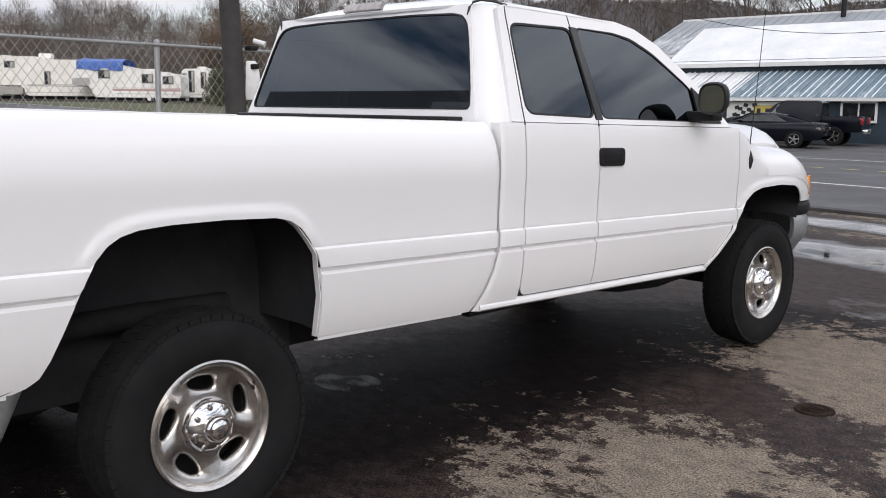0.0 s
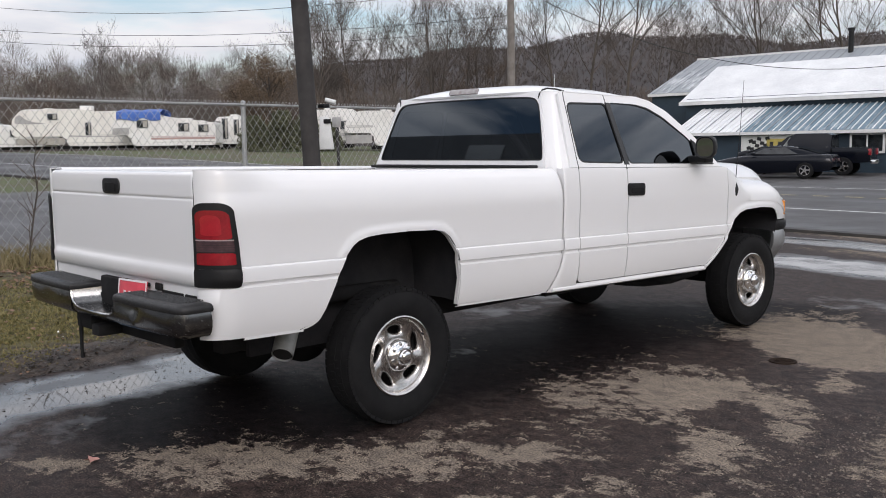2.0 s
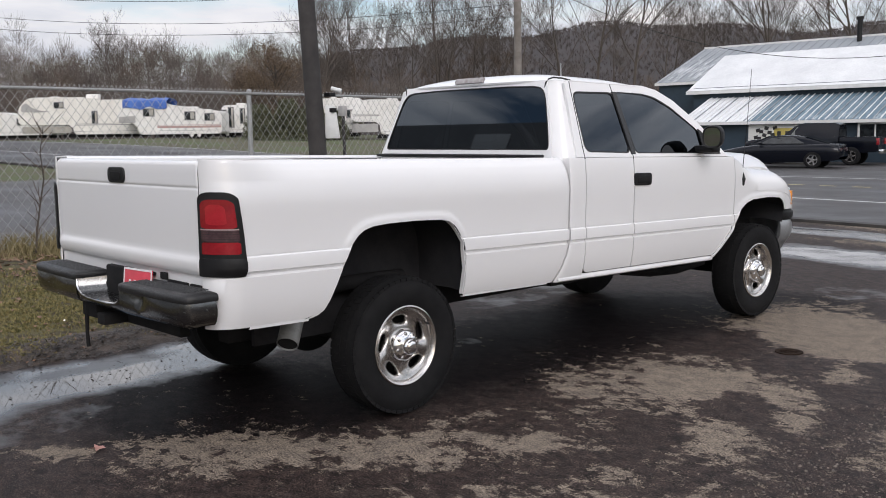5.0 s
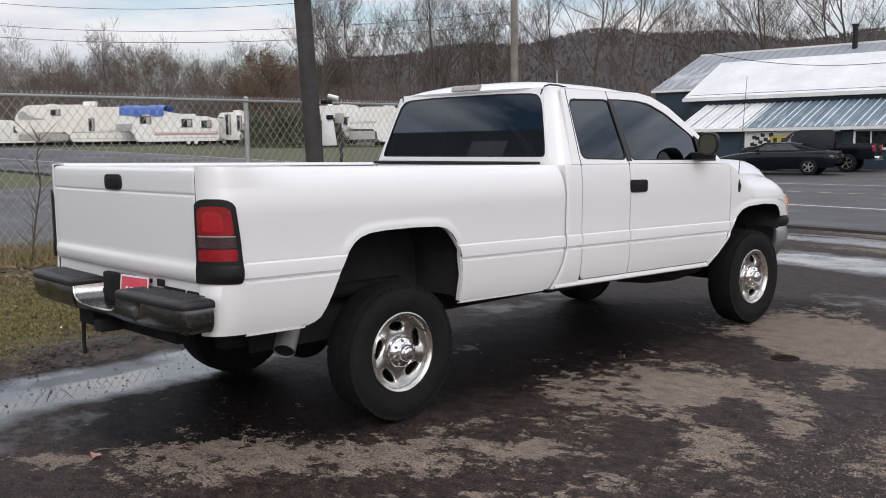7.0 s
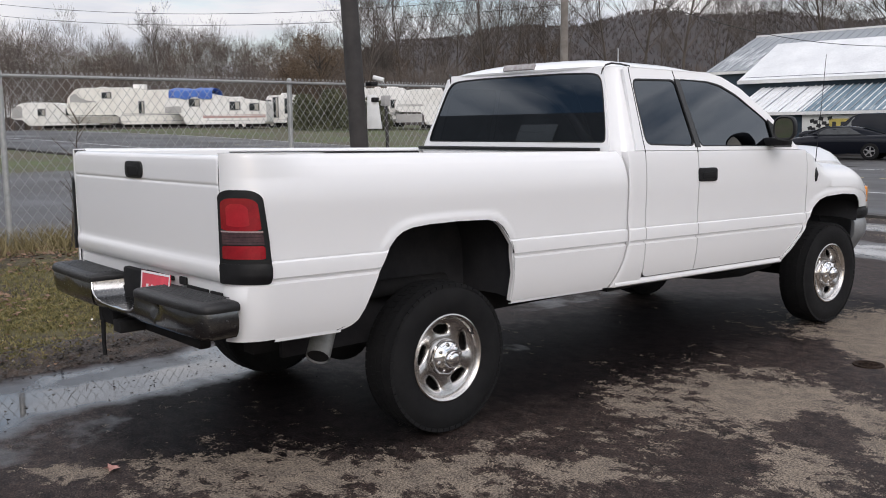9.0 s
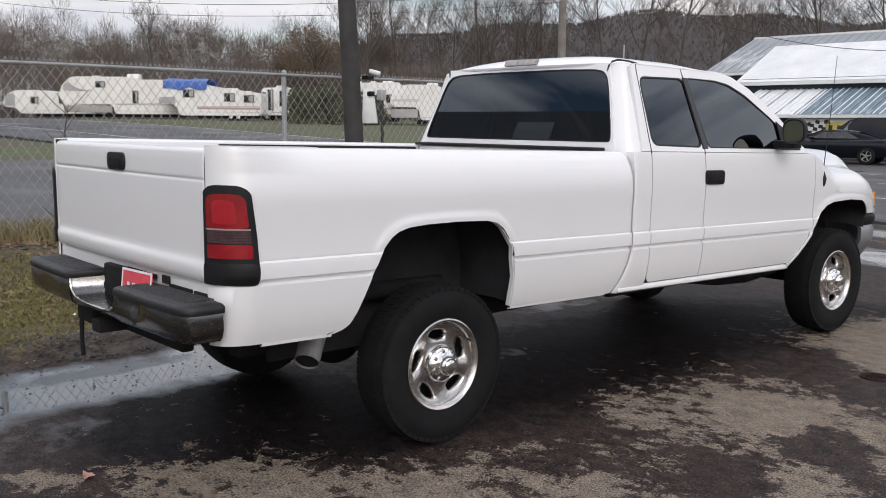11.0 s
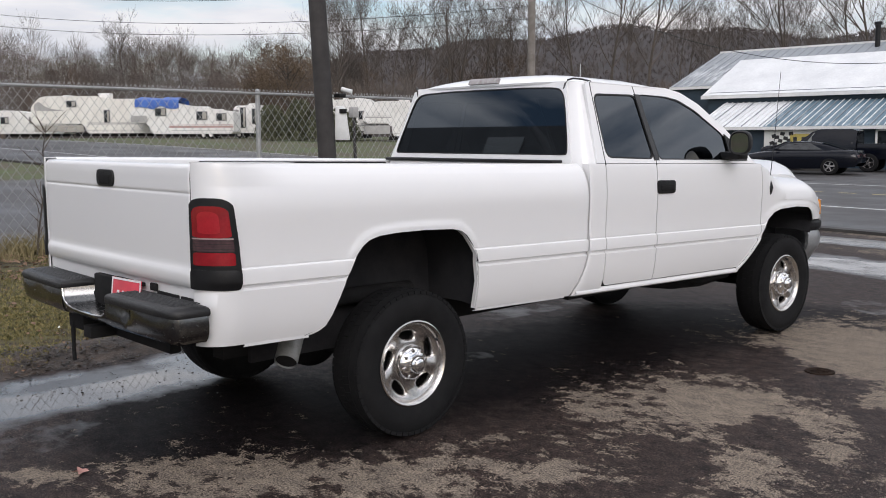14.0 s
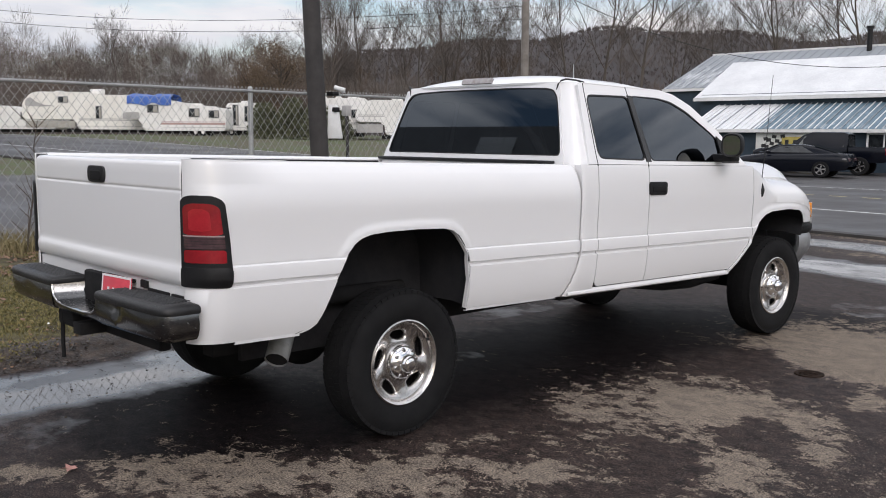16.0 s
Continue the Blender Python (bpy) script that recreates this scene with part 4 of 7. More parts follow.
# the front end is drawn in a little towards the arches
for ob in truck.children:
    if ob.name.split(".")[0] in ("front_wing", "hood", "headlight", "marker_lamp", "grille", "front_bumper", "front_bumper_trim"):
        for v in ob.data.vertices:
            v.co.y = min(v.co.y, 4.2 + (v.co.y - 4.2) * 0.83)

# greenhouse
BELT, TOP = 1.45, 1.905


def gside(y, zl, s=1, out=0.0):
    return rk(s * (0.960 - (zl - BELT) * 0.345 + out), y, zl)


def grear(x, zl, out=0.0):
    return rk(x, 1.375 + (zl - BELT) * 0.26 - out, zl)


def rounded(poly, r, n=5):
    """A polygon with its corners rounded."""
    res = []
    k = len(poly)
    for i in range(k):
        p, a, b = Vector(poly[i]), Vector(poly[i - 1]), Vector(poly[(i + 1) % k])
        u, v = (a - p), (b - p)
        d = min(r, u.length * 0.45, v.length * 0.45)
        p0, p1 = p + u.normalized() * d, p + v.normalized() * d
        for j in range(n + 1):
            t = j / n
            res.append(tuple((1 - t) ** 2 * p0 + 2 * t * (1 - t) * p + t * t * p1))
    return res


def frame_sheet(name, outer, holes, f, mat, t, parent=None):
    """A flat sheet with openings, laid on a surface f."""
    bm = bmesh.new()
    edges = []
    for loop in [outer] + holes:
        vs = [bm.verts.new((a, b, 0)) for a, b in loop]
        edges += [bm.edges.new((vs[i], vs[(i + 1) % len(vs)])) for i in range(len(vs))]
    bmesh.ops.triangle_fill(bm, edges=edges, use_beauty=True)
    for v in bm.verts:
        v.co = Vector(f(v.co.x, v.co.y))
    ob = part(name, bm, mat, parent or truck)
    return solid(ob, t, 0.0)


def sheet(name, poly, f, mat, t=0.004, label="", out=None):
    bm = bmesh.new()
    bm.faces.new([bm.verts.new(f(a, b)) for a, b in poly])
    bmesh.ops.triangulate(bm, faces=bm.faces)
    ob = part(name, bm, mat, truck, label, smooth=False)
    if out is not None and ob.data.polygons[0].normal.dot(Vector(out)) < 0:
        ob.data.flip_normals()
    return solid(ob, t, 0.0) if t else ob


WIN_R = [(1.575, 1.470), (2.085, 1.462), (2.055, 1.885), (1.60, 1.872)]
WIN_F = [(2.135, 1.462), (3.235, 1.462), (2.985, 1.660), (2.72, 1.810), (2.55, 1.872), (2.40, 1.890), (2.085, 1.890)]
SIDE_OUT = [(1.47, BELT - 0.012), (3.36, BELT - 0.012), (3.07, 1.685), (2.79, 1.855), (2.60, 1.925), (2.44, 1.948), (1.60, 1.948), (1.55, 1.93)]
for s in (1, -1):
    def gs(y, z, s=s):
        return gside(y, z, s)

    def gs_in(y, z, s=s):
        return gside(y, z, s, 0.007)

    frame_sheet("cab_side_frame", SIDE_OUT, [rounded(WIN_R, 0.06), rounded(WIN_F, 0.04)], gs, M_WHITE, 0.022)
    for nm, w, cut in (("rear_quarter_glass", WIN_R, 0.06), ("door_glass", WIN_F, 0.04)):
        r = rounded(w, cut)
        c = Vector((sum(p[0] for p in r) / len(r), sum(p[1] for p in r) / len(r)))
        ins = [tuple(c + (Vector(p) - c) * (1 - 0.013 / max(0.1, (Vector(p) - c).length))) for p in r]
        frame_sheet("window_gasket", r, [ins], gs, M_BLACKPL, 0.023)
        g = sheet(nm, ins, gs_in, M_TINT, 0.0, "dark tinted glass", (s, 0, 0))
    # dark pillar between the panes
    bm = bmesh.new()
    grid(bm, [[gside(y + (z - BELT) * -0.09, z, s, 0.0125) for y in (2.083, 2.139)] for z in (1.460, 1.6, 1.75, 1.892)])
    pillar = solid(part("door_pillar", bm, M_PILLAR, truck), 0.01)
    bm = bmesh.new()
    grid(bm, [[gside(y + (z - BELT) * -0.09, z, s, 0.0145) for y in (2.078, 2.089)] for z in (1.460, 1.6, 1.75, 1.892)])
    solid(part("door_seal", bm, M_UNDER, pillar, "black rubber seal"), 0.006)
    # rear pillar, rounded between flank and back
    rows = []
    for z in np.linspace(1.36, 1.948, 12):
        zz = max(z, BELT - 0.02)
        xs, yr = 0.960 - (zz - BELT) * 0.345, 1.375 + (zz - BELT) * 0.26
        rows.append([rk(s * (xs - 0.115 * (1 - math.cos(a))), yr + 0.12 * (1 - math.sin(a)), z) for a in np.linspace(0, math.pi / 2, 9)])
    bm = bmesh.new()
    grid(bm, rows)
    solid(part("rear_pillar", bm, M_WHITE, truck), 0.02)
half_win = [(0.818, 1.484), (0.802, 1.56), (0.773, 1.66), (0.733, 1.79), (0.705, 1.862), (0.668, 1.900), (0.60, 1.912), (0.35, 1.920)]
REAR_WIN = [(-a, b) for a, b in half_win[::-1]] + half_win
REAR_OUT2 = [(-0.852, 1.36), (0.852, 1.36), (0.852, BELT), (0.70, 1.948), (-0.70, 1.948), (-0.852, BELT)]
frame_sheet("cab_rear_frame", REAR_OUT2, [rounded(REAR_WIN, 0.03)], grear, M_WHITE, 0.022)
rw = rounded(REAR_WIN, 0.03)
ins = [(a * 0.991, 1.69 + (b - 1.69) * 0.968) for a, b in rw]
frame_sheet("rear_window_gasket", rw, [ins], grear, M_BLACKPL, 0.026)
sheet("rear_window", ins, lambda a, b: grear(a, b, 0.007), M_TINT, 0.0, "dark tinted rear glass", (0, -1, 0))
# roof: crowned, rolled over at the sides
rows = []
for v in (0, 0.02, 0.05, 0.1, 0.18, 0.3, 0.45, 0.6, 0.75, 0.85, 0.93, 1.0):
    row = []
    for u in np.linspace(-1, 1, 33):
        y0 = 1.494 - 0.02 * (1 - u * u) + 0.10 * abs(u) ** 9
        y = y0 + (2.585 + 0.04 * (1 - u * u) - 0.10 * abs(u) ** 6 - y0) * v
        crown = 2.018 - 0.066 * (1 - sstep(0, 0.2, v) ** 0.6) - 0.065 * sstep(0.62, 1.0, v)
        edge = 1.946 - 0.02 * sstep(0.8, 1.0, v)
        row.append(rk(0.803 * u, y, edge + (crown - edge) * (1 - abs(u) ** 3.4) ** 0.8))
    rows.append(row)
bm = bmesh.new()
grid(bm, rows)
solid(part("roof", bm, M_WHITE, truck), 0.012)
bm = bmesh.new()
grid(bm, [[rk(x, y + 0.06 * (1 - (x / 0.85) ** 2), z) for x in np.linspace(-w, w, 9)] for y, z, w in ((2.575, 1.925, 0.77), (2.95, 1.72, 0.84), (3.36, 1.47, 0.90))])
ws = part("windscreen", bm, M_TINT, truck, "tinted windscreen")
if ws.data.polygons[0].normal.y < 0:
    ws.data.flip_normals()
for s in (1, -1):
    # dark beads stand in for the shaded door gaps
    for pts in ([(1.552, 1.43), (1.556, 1.50), (1.585, 1.80), (1.592, 1.90), (1.600, 1.944)], [(2.092, 1.43), (2.095, 1.46)], [(2.052, 1.89), (2.045, 1.944)]):
        bm = bmesh.new()
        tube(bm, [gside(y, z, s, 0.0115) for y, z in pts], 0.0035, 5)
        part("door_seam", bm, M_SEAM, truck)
    # dark bead for the shaded gap between roof skin and rear pillar
    bm = bmesh.new()
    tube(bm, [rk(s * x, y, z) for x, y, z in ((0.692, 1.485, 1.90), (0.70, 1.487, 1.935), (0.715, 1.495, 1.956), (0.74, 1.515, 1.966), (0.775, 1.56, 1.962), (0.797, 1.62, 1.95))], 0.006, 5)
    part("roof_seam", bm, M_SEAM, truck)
bm = bmesh.new()
grid(bm, [[rk(x, 1.470 + o + 0.12 * x * x, z) for x in np.linspace(-0.138, 0.138, 7)] for z, o in ((1.954, 0.004), (1.970, 0.010), (1.984, 0.022))])
solid(part("high_brake_lamp", bm, M_CHML, truck, "smoked red high brake lamp"), 0.02, 1.0)
# cab inside
for s in (1, -1):
    bm = bmesh.new()
    grid(bm, [[rk(s * x, 1.401 + gap_shift(z), z) for x in (0.80, interp(z, TABLE_Z, CAB_T) - 0.006)] for z in np.linspace(0.65, 1.436, 16)])
    solid(part("cab_back_corner", bm, M_WHITE, truck), 0.004)
part("cab_floor", box(-0.9, 0.9, 1.5, 3.4, 0.70, 0.74), M_UNDER, truck)
part("dashboard", box(-0.85, 0.85, 3.0, 3.4, 1.0, 1.36, 0.05), M_SEAT, truck)
for x in (-0.45, 0.45):
    part("seat", box(x - 0.30, x + 0.30, 2.05, 2.25, 0.8, 1.52, 0.08), M_SEAT, truck)
    part("headrest", box(x - 0.14, x + 0.14, 2.02, 2.12, 1.50, 1.70, 0.05), M_SEAT, truck)
part("cab_back_lining", box(-0.84, 0.84, 1.43, 1.46, 0.75, 1.36), M_SEAT, truck)
part("cab_underside", box(-0.90, 0.90, 1.30, 3.30, 0.57, 0.60), M_UNDER, truck)

# bed
bm = box(-0.50, 0.50, -1.16, 1.30, 0.93, 0.96)
for a, b in ((-1.16, -0.78), (0.58, 1.30)):
    for x0, x1 in ((-0.79, -0.502), (0.502, 0.79)):
        boxm(bm, x0, x1, a, b, 0.93, 0.96)
part("bed_floor", bm, M_WHITE, truck)
for s in (1, -1):
    part("wheel_house", box(min(s * 0.50, s * 0.80), max(s * 0.50, s * 0.80), -0.78, 0.58, 1.165, 1.185, 0.01), M_WHITE, truck)
for s in (1, -1):
    bm = bmesh.new()
    grid(bm, [[rk(s * x, y, z) for x, z in ((0.905, 1.438), (0.87, 1.4405 - 0.0025 * s), (0.82, 1.4405 - 0.0035 * s), (0.80, 1.43), (0.795, 1.40), (0.79, low))] for y, low in ((-1.125, 0.96), (-0.781, 0.96), (-0.78, 1.18), (-0.3, 1.18), (0.58, 1.18), (0.581, 0.96), (1.345, 0.96))])
    solid(part("bed_rail", bm, M_WHITE, truck), 0.012)
    part("wheel_house_wall", box(min(s * 0.50, s * 0.515), max(s * 0.50, s * 0.515), -0.78, 0.58, 0.95, 1.18), M_WHITE, truck)
    for y in (-0.785, 0.58):
        part("wheel_house_wall", box(min(s * 0.50, s * 0.79), max(s * 0.50, s * 0.79), y, y + 0.01, 0.95, 1.18), M_WHITE, truck)
bm = bmesh.new()
boxm(bm, -0.775, 0.775, 1.27, 1.34, 0.95, 1.405, 0.012)
part("bed_front_wall", bm, M_WHITE, truck)
part("bed_front_cap", box(-0.80, 0.80, 1.255, 1.35, 1.405, 1.425, 0.006), M_BLACKPL, truck)
for s in (1, -1):
    bm = bmesh.new()
    grid(bm, [[rk(s * a, b, 1.4375), rk(s * min(a, 0.80 if s > 0 else 0.835), b if b > -1.16 else -1.165, 1.4385)] for a, b in [corner_plan(y, 0.903, 1.438) for y in np.linspace(-1.19, -0.69, 26)]])
    solid(part("rail_corner_cap", bm, M_WHITE, truck), 0.006, 0.0)
def rect2(a0, a1, b0, b1):
    return [(a0, b0), (a1, b0), (a1, b1), (a0, b1)]


def plaque(name, poly, r, f, depth, m, parent, label="", inset=0.006):
    """A rounded plate standing off a surface; f(a, b, out)."""
    bm = bmesh.new()
    pts = rounded(poly, r, 6)
    c = Vector((sum(p[0] for p in pts) / len(pts), sum(p[1] for p in pts) / len(pts)))
    loops = []
    for k, o in ((1.0, 0.0), (1.0, depth * 0.6), (1 - inset * 4, depth * 0.92), (1 - inset * 12, depth)):
        loops.append([bm.verts.new(f(*(c + (Vector(p) - c) * k), o)) for p in pts])
    n = len(pts)
    for a, b in zip(loops, loops[1:]):
        for i in range(n):
            bm.faces.new((a[i], a[(i + 1) % n], b[(i + 1) % n], b[i]))
    bm.faces.new(loops[-1])
    return part(name, bm, m, parent, label)


# tailgate
gate_prof = ((1.14, 1.452), (1.158, 1.459), (1.170, 1.457), (1.178, 1.449), (1.1815, 1.436), (1.183, 1.40), (1.1838, 1.352), (1.1838, 1.346), (1.1836, 1.341), (1.1815, 1.336), (1.1798, 1.333), (1.1798, 1.329), (1.1815, 1.326), (1.1832, 1.321), (1.1834, 1.316), (1.1835, 1.29), (1.184, 1.20), (1.183, 1.10), (1.181, 1.03),
             (1.181, 1.012), (1.186, 0.997), (1.194, 0.985), (1.196, 0.968), (1.194, 0.945), (1.188, 0.925), (1.180, 0.914), (1.165, 0.910), (1.14, 0.91))
bm = bmesh.new()
grid(bm, [[(x, -y - 0.012 * (1 - (x / 0.83) ** 2) + 0.012 * max(0, (abs(x) - 0.819) / 0.01) ** 2, z - 0.010 * max(0, (abs(x) - 0.80) / 0.032) ** 2 * (z > 1.44)) for y, z in gate_prof] for x in (-0.829, -0.825, -0.819, -0.81, -0.6, -0.3, 0, 0.3, 0.6, 0.81, 0.819, 0.825, 0.829)])
gate = solid(part("tailgate", bm, M_WHITE, truck, flat_angle=30), 0.03)
hnd = plaque("tailgate_handle", rect2(-0.098, 0.098, 1.338, 1.420), 0.042, lambda a, b, o: (a, -1.1945 - o, b), 0.010, M_BLACKPL, gate, "black plastic latch handle")
plaque("latch_paddle", rect2(-0.062, 0.062, 1.350, 1.395), 0.018, lambda a, b, o: (a, -1.204 - o, b), 0.004, M_UNDER, hnd)
# strips fill the joints beside the gate; right one black for gap shade
for s in (1, -1):
    bm = bmesh.new()
    grid(bm, [[(s * x, -1.1812 + 0.003 * (z > 1.40), z) for x in (0.8280, 0.8385)] for z in (0.915, 1.0, 1.2, 1.40, 1.436)])
    solid(part("joint_strip", bm, M_UNDER if s > 0 else M_WHITE, truck), 0.004)
# black strips along the inside of the bed walls
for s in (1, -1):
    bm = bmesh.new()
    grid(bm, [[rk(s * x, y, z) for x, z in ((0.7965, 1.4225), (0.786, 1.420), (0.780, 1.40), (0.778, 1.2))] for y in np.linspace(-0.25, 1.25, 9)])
    solid(part("bed_wall_strip", bm, M_BLACKPL, truck, "black strip inside the bed wall"), 0.004)
# roll pan below the gate; dark blocks on it stand in for shaded openings
bm = bmesh.new()
grid(bm, [[(x, -y, z) for y, z in ((1.16, 0.935), (1.168, 0.90), (1.168, 0.80), (1.16, 0.74), (1.11, 0.70))] for x in (-0.84, 0, 0.84)])
solid(part("rear_valance", bm, M_WHITE, truck), 0.012)
for x, w, h in ((0.19, 0.15, 0.010), (0.44, 0.032, 0.018), (0.58, 0.10, 0.008), (0.76, 0.05, 0.008)):
    part("slot_block", box(x - w, x + w, -1.184, -1.170, 0.878 - h - 0.02 * (x > 0.5), 0.878 + h - 0.02 * (x > 0.5), 0.004), M_UNDER, truck)

# tail lamps on the rear corners
for s in (1, -1):
    def lamp(name, u0, u1, z0, z1, off, m, parent, label="", r=0.0):
        rows = []
        for u in (u0 + (u1 - u0) * 0.5 * (1 - math.cos(math.pi * k / 22)) for k in range(23)):
            col = []
            e = min(u - u0, u1 - u) / max(1e-6, r) if r else 9
            cut = (1 - math.sqrt(max(0, 1 - (1 - min(1, e)) ** 2))) * r * 0.8 if r else 0
            for z in np.linspace(z0 + cut * 0.4, z1 - cut, 7):
                y = -1.022 - u - 0.022 * sstep(1.0, 1.30, z) * max(0.0, 1 - u / 0.172)
                px, py = corner_plan(y, interp(z, TABLE_Z, SIDE_T) + off * 0.8, z)
                if y > -1.03:
                    py = y
                else:
                    py -= off * sstep(-1.05, -1.18, y)
                col.append(rk(s * px, py, z))
            rows.append(col)
        bm = bmesh.new()
        grid(bm, rows)
        return solid(part(name, bm, m, parent, label), 0.012, 0.0)

    tl = lamp("tail_lamp", 0.014, 0.170, 0.895, 1.288, 0.007, M_BLACKPL, truck, "red and smoked tail lamp in black housing", 0.055)
    lamp("red_lens", 0.035, 0.150 if s > 0 else 0.10, 1.116, 1.254, 0.014, M_RED, tl, "", 0.038)
    for k in range(5):
        lamp("reverse_lens", 0.032, 0.150 if s > 0 else 0.10, 1.058 + 0.0112 * k, 1.0675 + 0.0112 * k, 0.013, M_SMOKE, tl)
    lamp("red_lens", 0.031, 0.150 if s > 0 else 0.10, 0.996, 1.053, 0.014, M_RED, tl, "", 0.012)
    lamp("lens_rib", 0.032, 0.150 if s > 0 else 0.10, 1.1105, 1.1165, 0.0165, M_RIB, tl)
    # paler patch on the lens: its bright middle put into the colour
    lamp("lens_patch", 0.066, 0.130 if s > 0 else 0.095, 1.135, 1.232, 0.0155, M_REDP, tl, "paler red patch on the lens", 0.03)
    lamp("lower_housing", 0.014, 0.170, 0.888, 0.975, 0.011, M_BLACKPL, tl, "", 0.02)

# rear step bumper
MID = 0.06
HALF = [(0.0, -1.362), (0.15, -1.3615), (0.29, -1.360), (0.40, -1.3585), (0.55, -1.355), (0.70, -1.350), (0.80, -1.345), (0.845, -1.341), (0.872, -1.333), (0.886, -1.320), (0.892, -1.300), (0.894, -1.26), (0.895, -1.185)]
LIP = [(-0.262, 0.818), (-0.255, 0.785), (-0.235, 0.758), (-0.195, 0.740), (-0.12, 0.733), (0.0, 0.732), (0.12, 0.733), (0.205, 0.740), (0.245, 0.758), (0.262, 0.785), (0.268, 0.818)]
FACE = ((0.03, 0.815), (0.002, 0.812), (0.0, 0.80), (-0.002, 0.77), (0.001, 0.74), (0.008, 0.715), (0.022, 0.700), (0.06, 0.692))


def half_y(a):
    return interp(abs(a), [p[0] for p in HALF[:9]], [p[1] for p in HALF[:9]])


def dented(x, y, z):
    """A knock in the face bar and slight waves."""
    d = math.exp(-((x - 0.50) / 0.055) ** 2 - ((z - 0.785) / 0.035) ** 2)
    return y + 0.030 * d + 0.0025 * math.sin(x * 17 + z * 31) * sstep(0.69, 0.76, z)


def bumper_face(s):
    path = [(a, y) for a, y in HALF if a > 0.30]
    fine = []
    for (a, b), (c, d) in zip(path, path[1:]):
        fine += [(a + (c - a) * k / 6, b + (d - b) * k / 6) for k in range(6 if c < 0.83 else 2)]
    fine = [(0.265, -1.3603)] + fine + [path[-1]]
    rows = []
    for i, (a, y) in enumerate(fine):
        p, q = fine[max(0, i - 1)], fine[min(len(fine) - 1, i + 1)]
        t = Vector((q[0] - p[0], q[1] - p[1])).normalized()
        rows.append([(MID + s * (a - t.y * -dy * -1), dented(MID + s * a, y + t.x * dy, z), z) for dy, z in FACE])
    bm = bmesh.new()
    grid(bm, rows if s > 0 else rows[::-1])
    return solid(part("face_bar", bm, M_BUMPER, bumper), 0.012, 0.0)


def slab(name, outline, levels, m, parent, label=""):
    """A plate from its outline, stacked in levels of inset and height."""
    bm, n, loops = bmesh.new(), len(outline), []
    area = sum(a[0] * b[1] - b[0] * a[1] for a, b in zip(outline, outline[1:] + outline[:1]))
    for inset, z in levels:
        lp = []
        for i in range(n):
            a, b, c = Vector(outline[i - 1]), Vector(outline[i]), Vector(outline[(i + 1) % n])
            t = ((b - a).normalized() + (c - b).normalized()).normalized()
            q = b + Vector((-t.y, t.x)) * (inset if area > 0 else -inset)
            lp.append(bm.verts.new((q.x, q.y, z)))
        loops.append(lp)
    for a, b in zip(loops, loops[1:]):
        for i in range(n):
            bm.faces.new((a[i], a[(i + 1) % n], b[(i + 1) % n], b[i]))
    bm.faces.new(loops[-1])
    bm.faces.new(loops[0][::-1])
    return part(name, bm, m, parent, label)


bumper = part("step_bumper", box(-0.80, 0.86, -1.23, -1.19, 0.70, 0.80, 0.01), M_UNDER, truck, "dented weathered chrome rear step bumper")
for s in (1, -1):
    bumper_face(s)
    outline = [(MID + s * a, y) for a, y in [(0.268, -1.3603)] + [p for p in HALF if p[0] > 0.3]] + [(MID + s * 0.85, -1.180), (MID + s * 0.268, -1.185)]
    slab("step_pad", outline, ((0.004, 0.808), (-0.010, 0.812), (-0.013, 0.822), (-0.012, 0.838), (-0.004, 0.848), (0.012, 0.854), (0.03, 0.856)), M_PAD, bumper, "black ribbed rubber step pad")
    for k in range(8):
        bm = bmesh.new()
        tube(bm, [(MID + s * a, half_y(a) + 0.036 + 0.017 * k, 0.857) for a in np.linspace(0.30, 0.83, 8)], 0.0028, 4)
        part("pad_rib", bm, M_PAD, bumper)
# scooped recess with its bright rim, and the bar below it
bm = bmesh.new()
grid(bm, [[(MID + x * (1 - 0.30 * d), half_y(x) + 0.004 + 0.165 * d, z + 0.012 * d) for d in (0, 0.06, 0.2, 0.5, 0.8, 1.0)] for x, z in LIP])
solid(part("recess", bm, M_SCOOP, bumper, "bright chrome recess"), 0.004, 0.0)
bm = bmesh.new()
grid(bm, [[(MID + x, half_y(x) + dy, z) for dy, z in ((0.0, zt), (0.0, max(0.72, zt - 0.02)), (0.006, 0.716), (0.022, 0.700), (0.06, 0.692))] for x, zt in LIP])
solid(part("lower_bar", bm, M_BUMPER, bumper), 0.006, 0.0)
# chrome bead added along the lip for its highlight
bm = bmesh.new()
tube(bm, [(MID + x, half_y(x) - 0.002, z) for x, z in LIP], 0.0055, 8)
part("rim_highlight", bm, M_CHROME, bumper)
part("hitch_socket", box(-0.115, 0.10, -1.235, -1.19, 0.725, 0.895, 0.012), M_UNDER, bumper)
tilt = pose(0.272, -1.238, 0.828, -7, -1.5, 0)
plate = part("licence_plate", box(-0.155, 0.155, -0.004, 0.0, -0.076, 0.076, 0.001, tilt), M_PLATE, bumper, "red licence plate with pale border")
for x0, x1, z0, z1 in ((-0.155, 0.155, 0.066, 0.076), (-0.155, 0.155, -0.076, -0.068), (-0.155, -0.147, -0.068, 0.066), (0.147, 0.155, -0.068, 0.066), (-0.092, -0.072, -0.004, 0.016), (-0.037, -0.017, -0.004, 0.016), (0.018, 0.038, -0.004, 0.016), (0.073, 0.093, -0.004, 0.016)):
    part("plate_bar", box(x0, x1, -0.007, -0.0045, z0, z1, 0, tilt), M_PLATEW, plate)
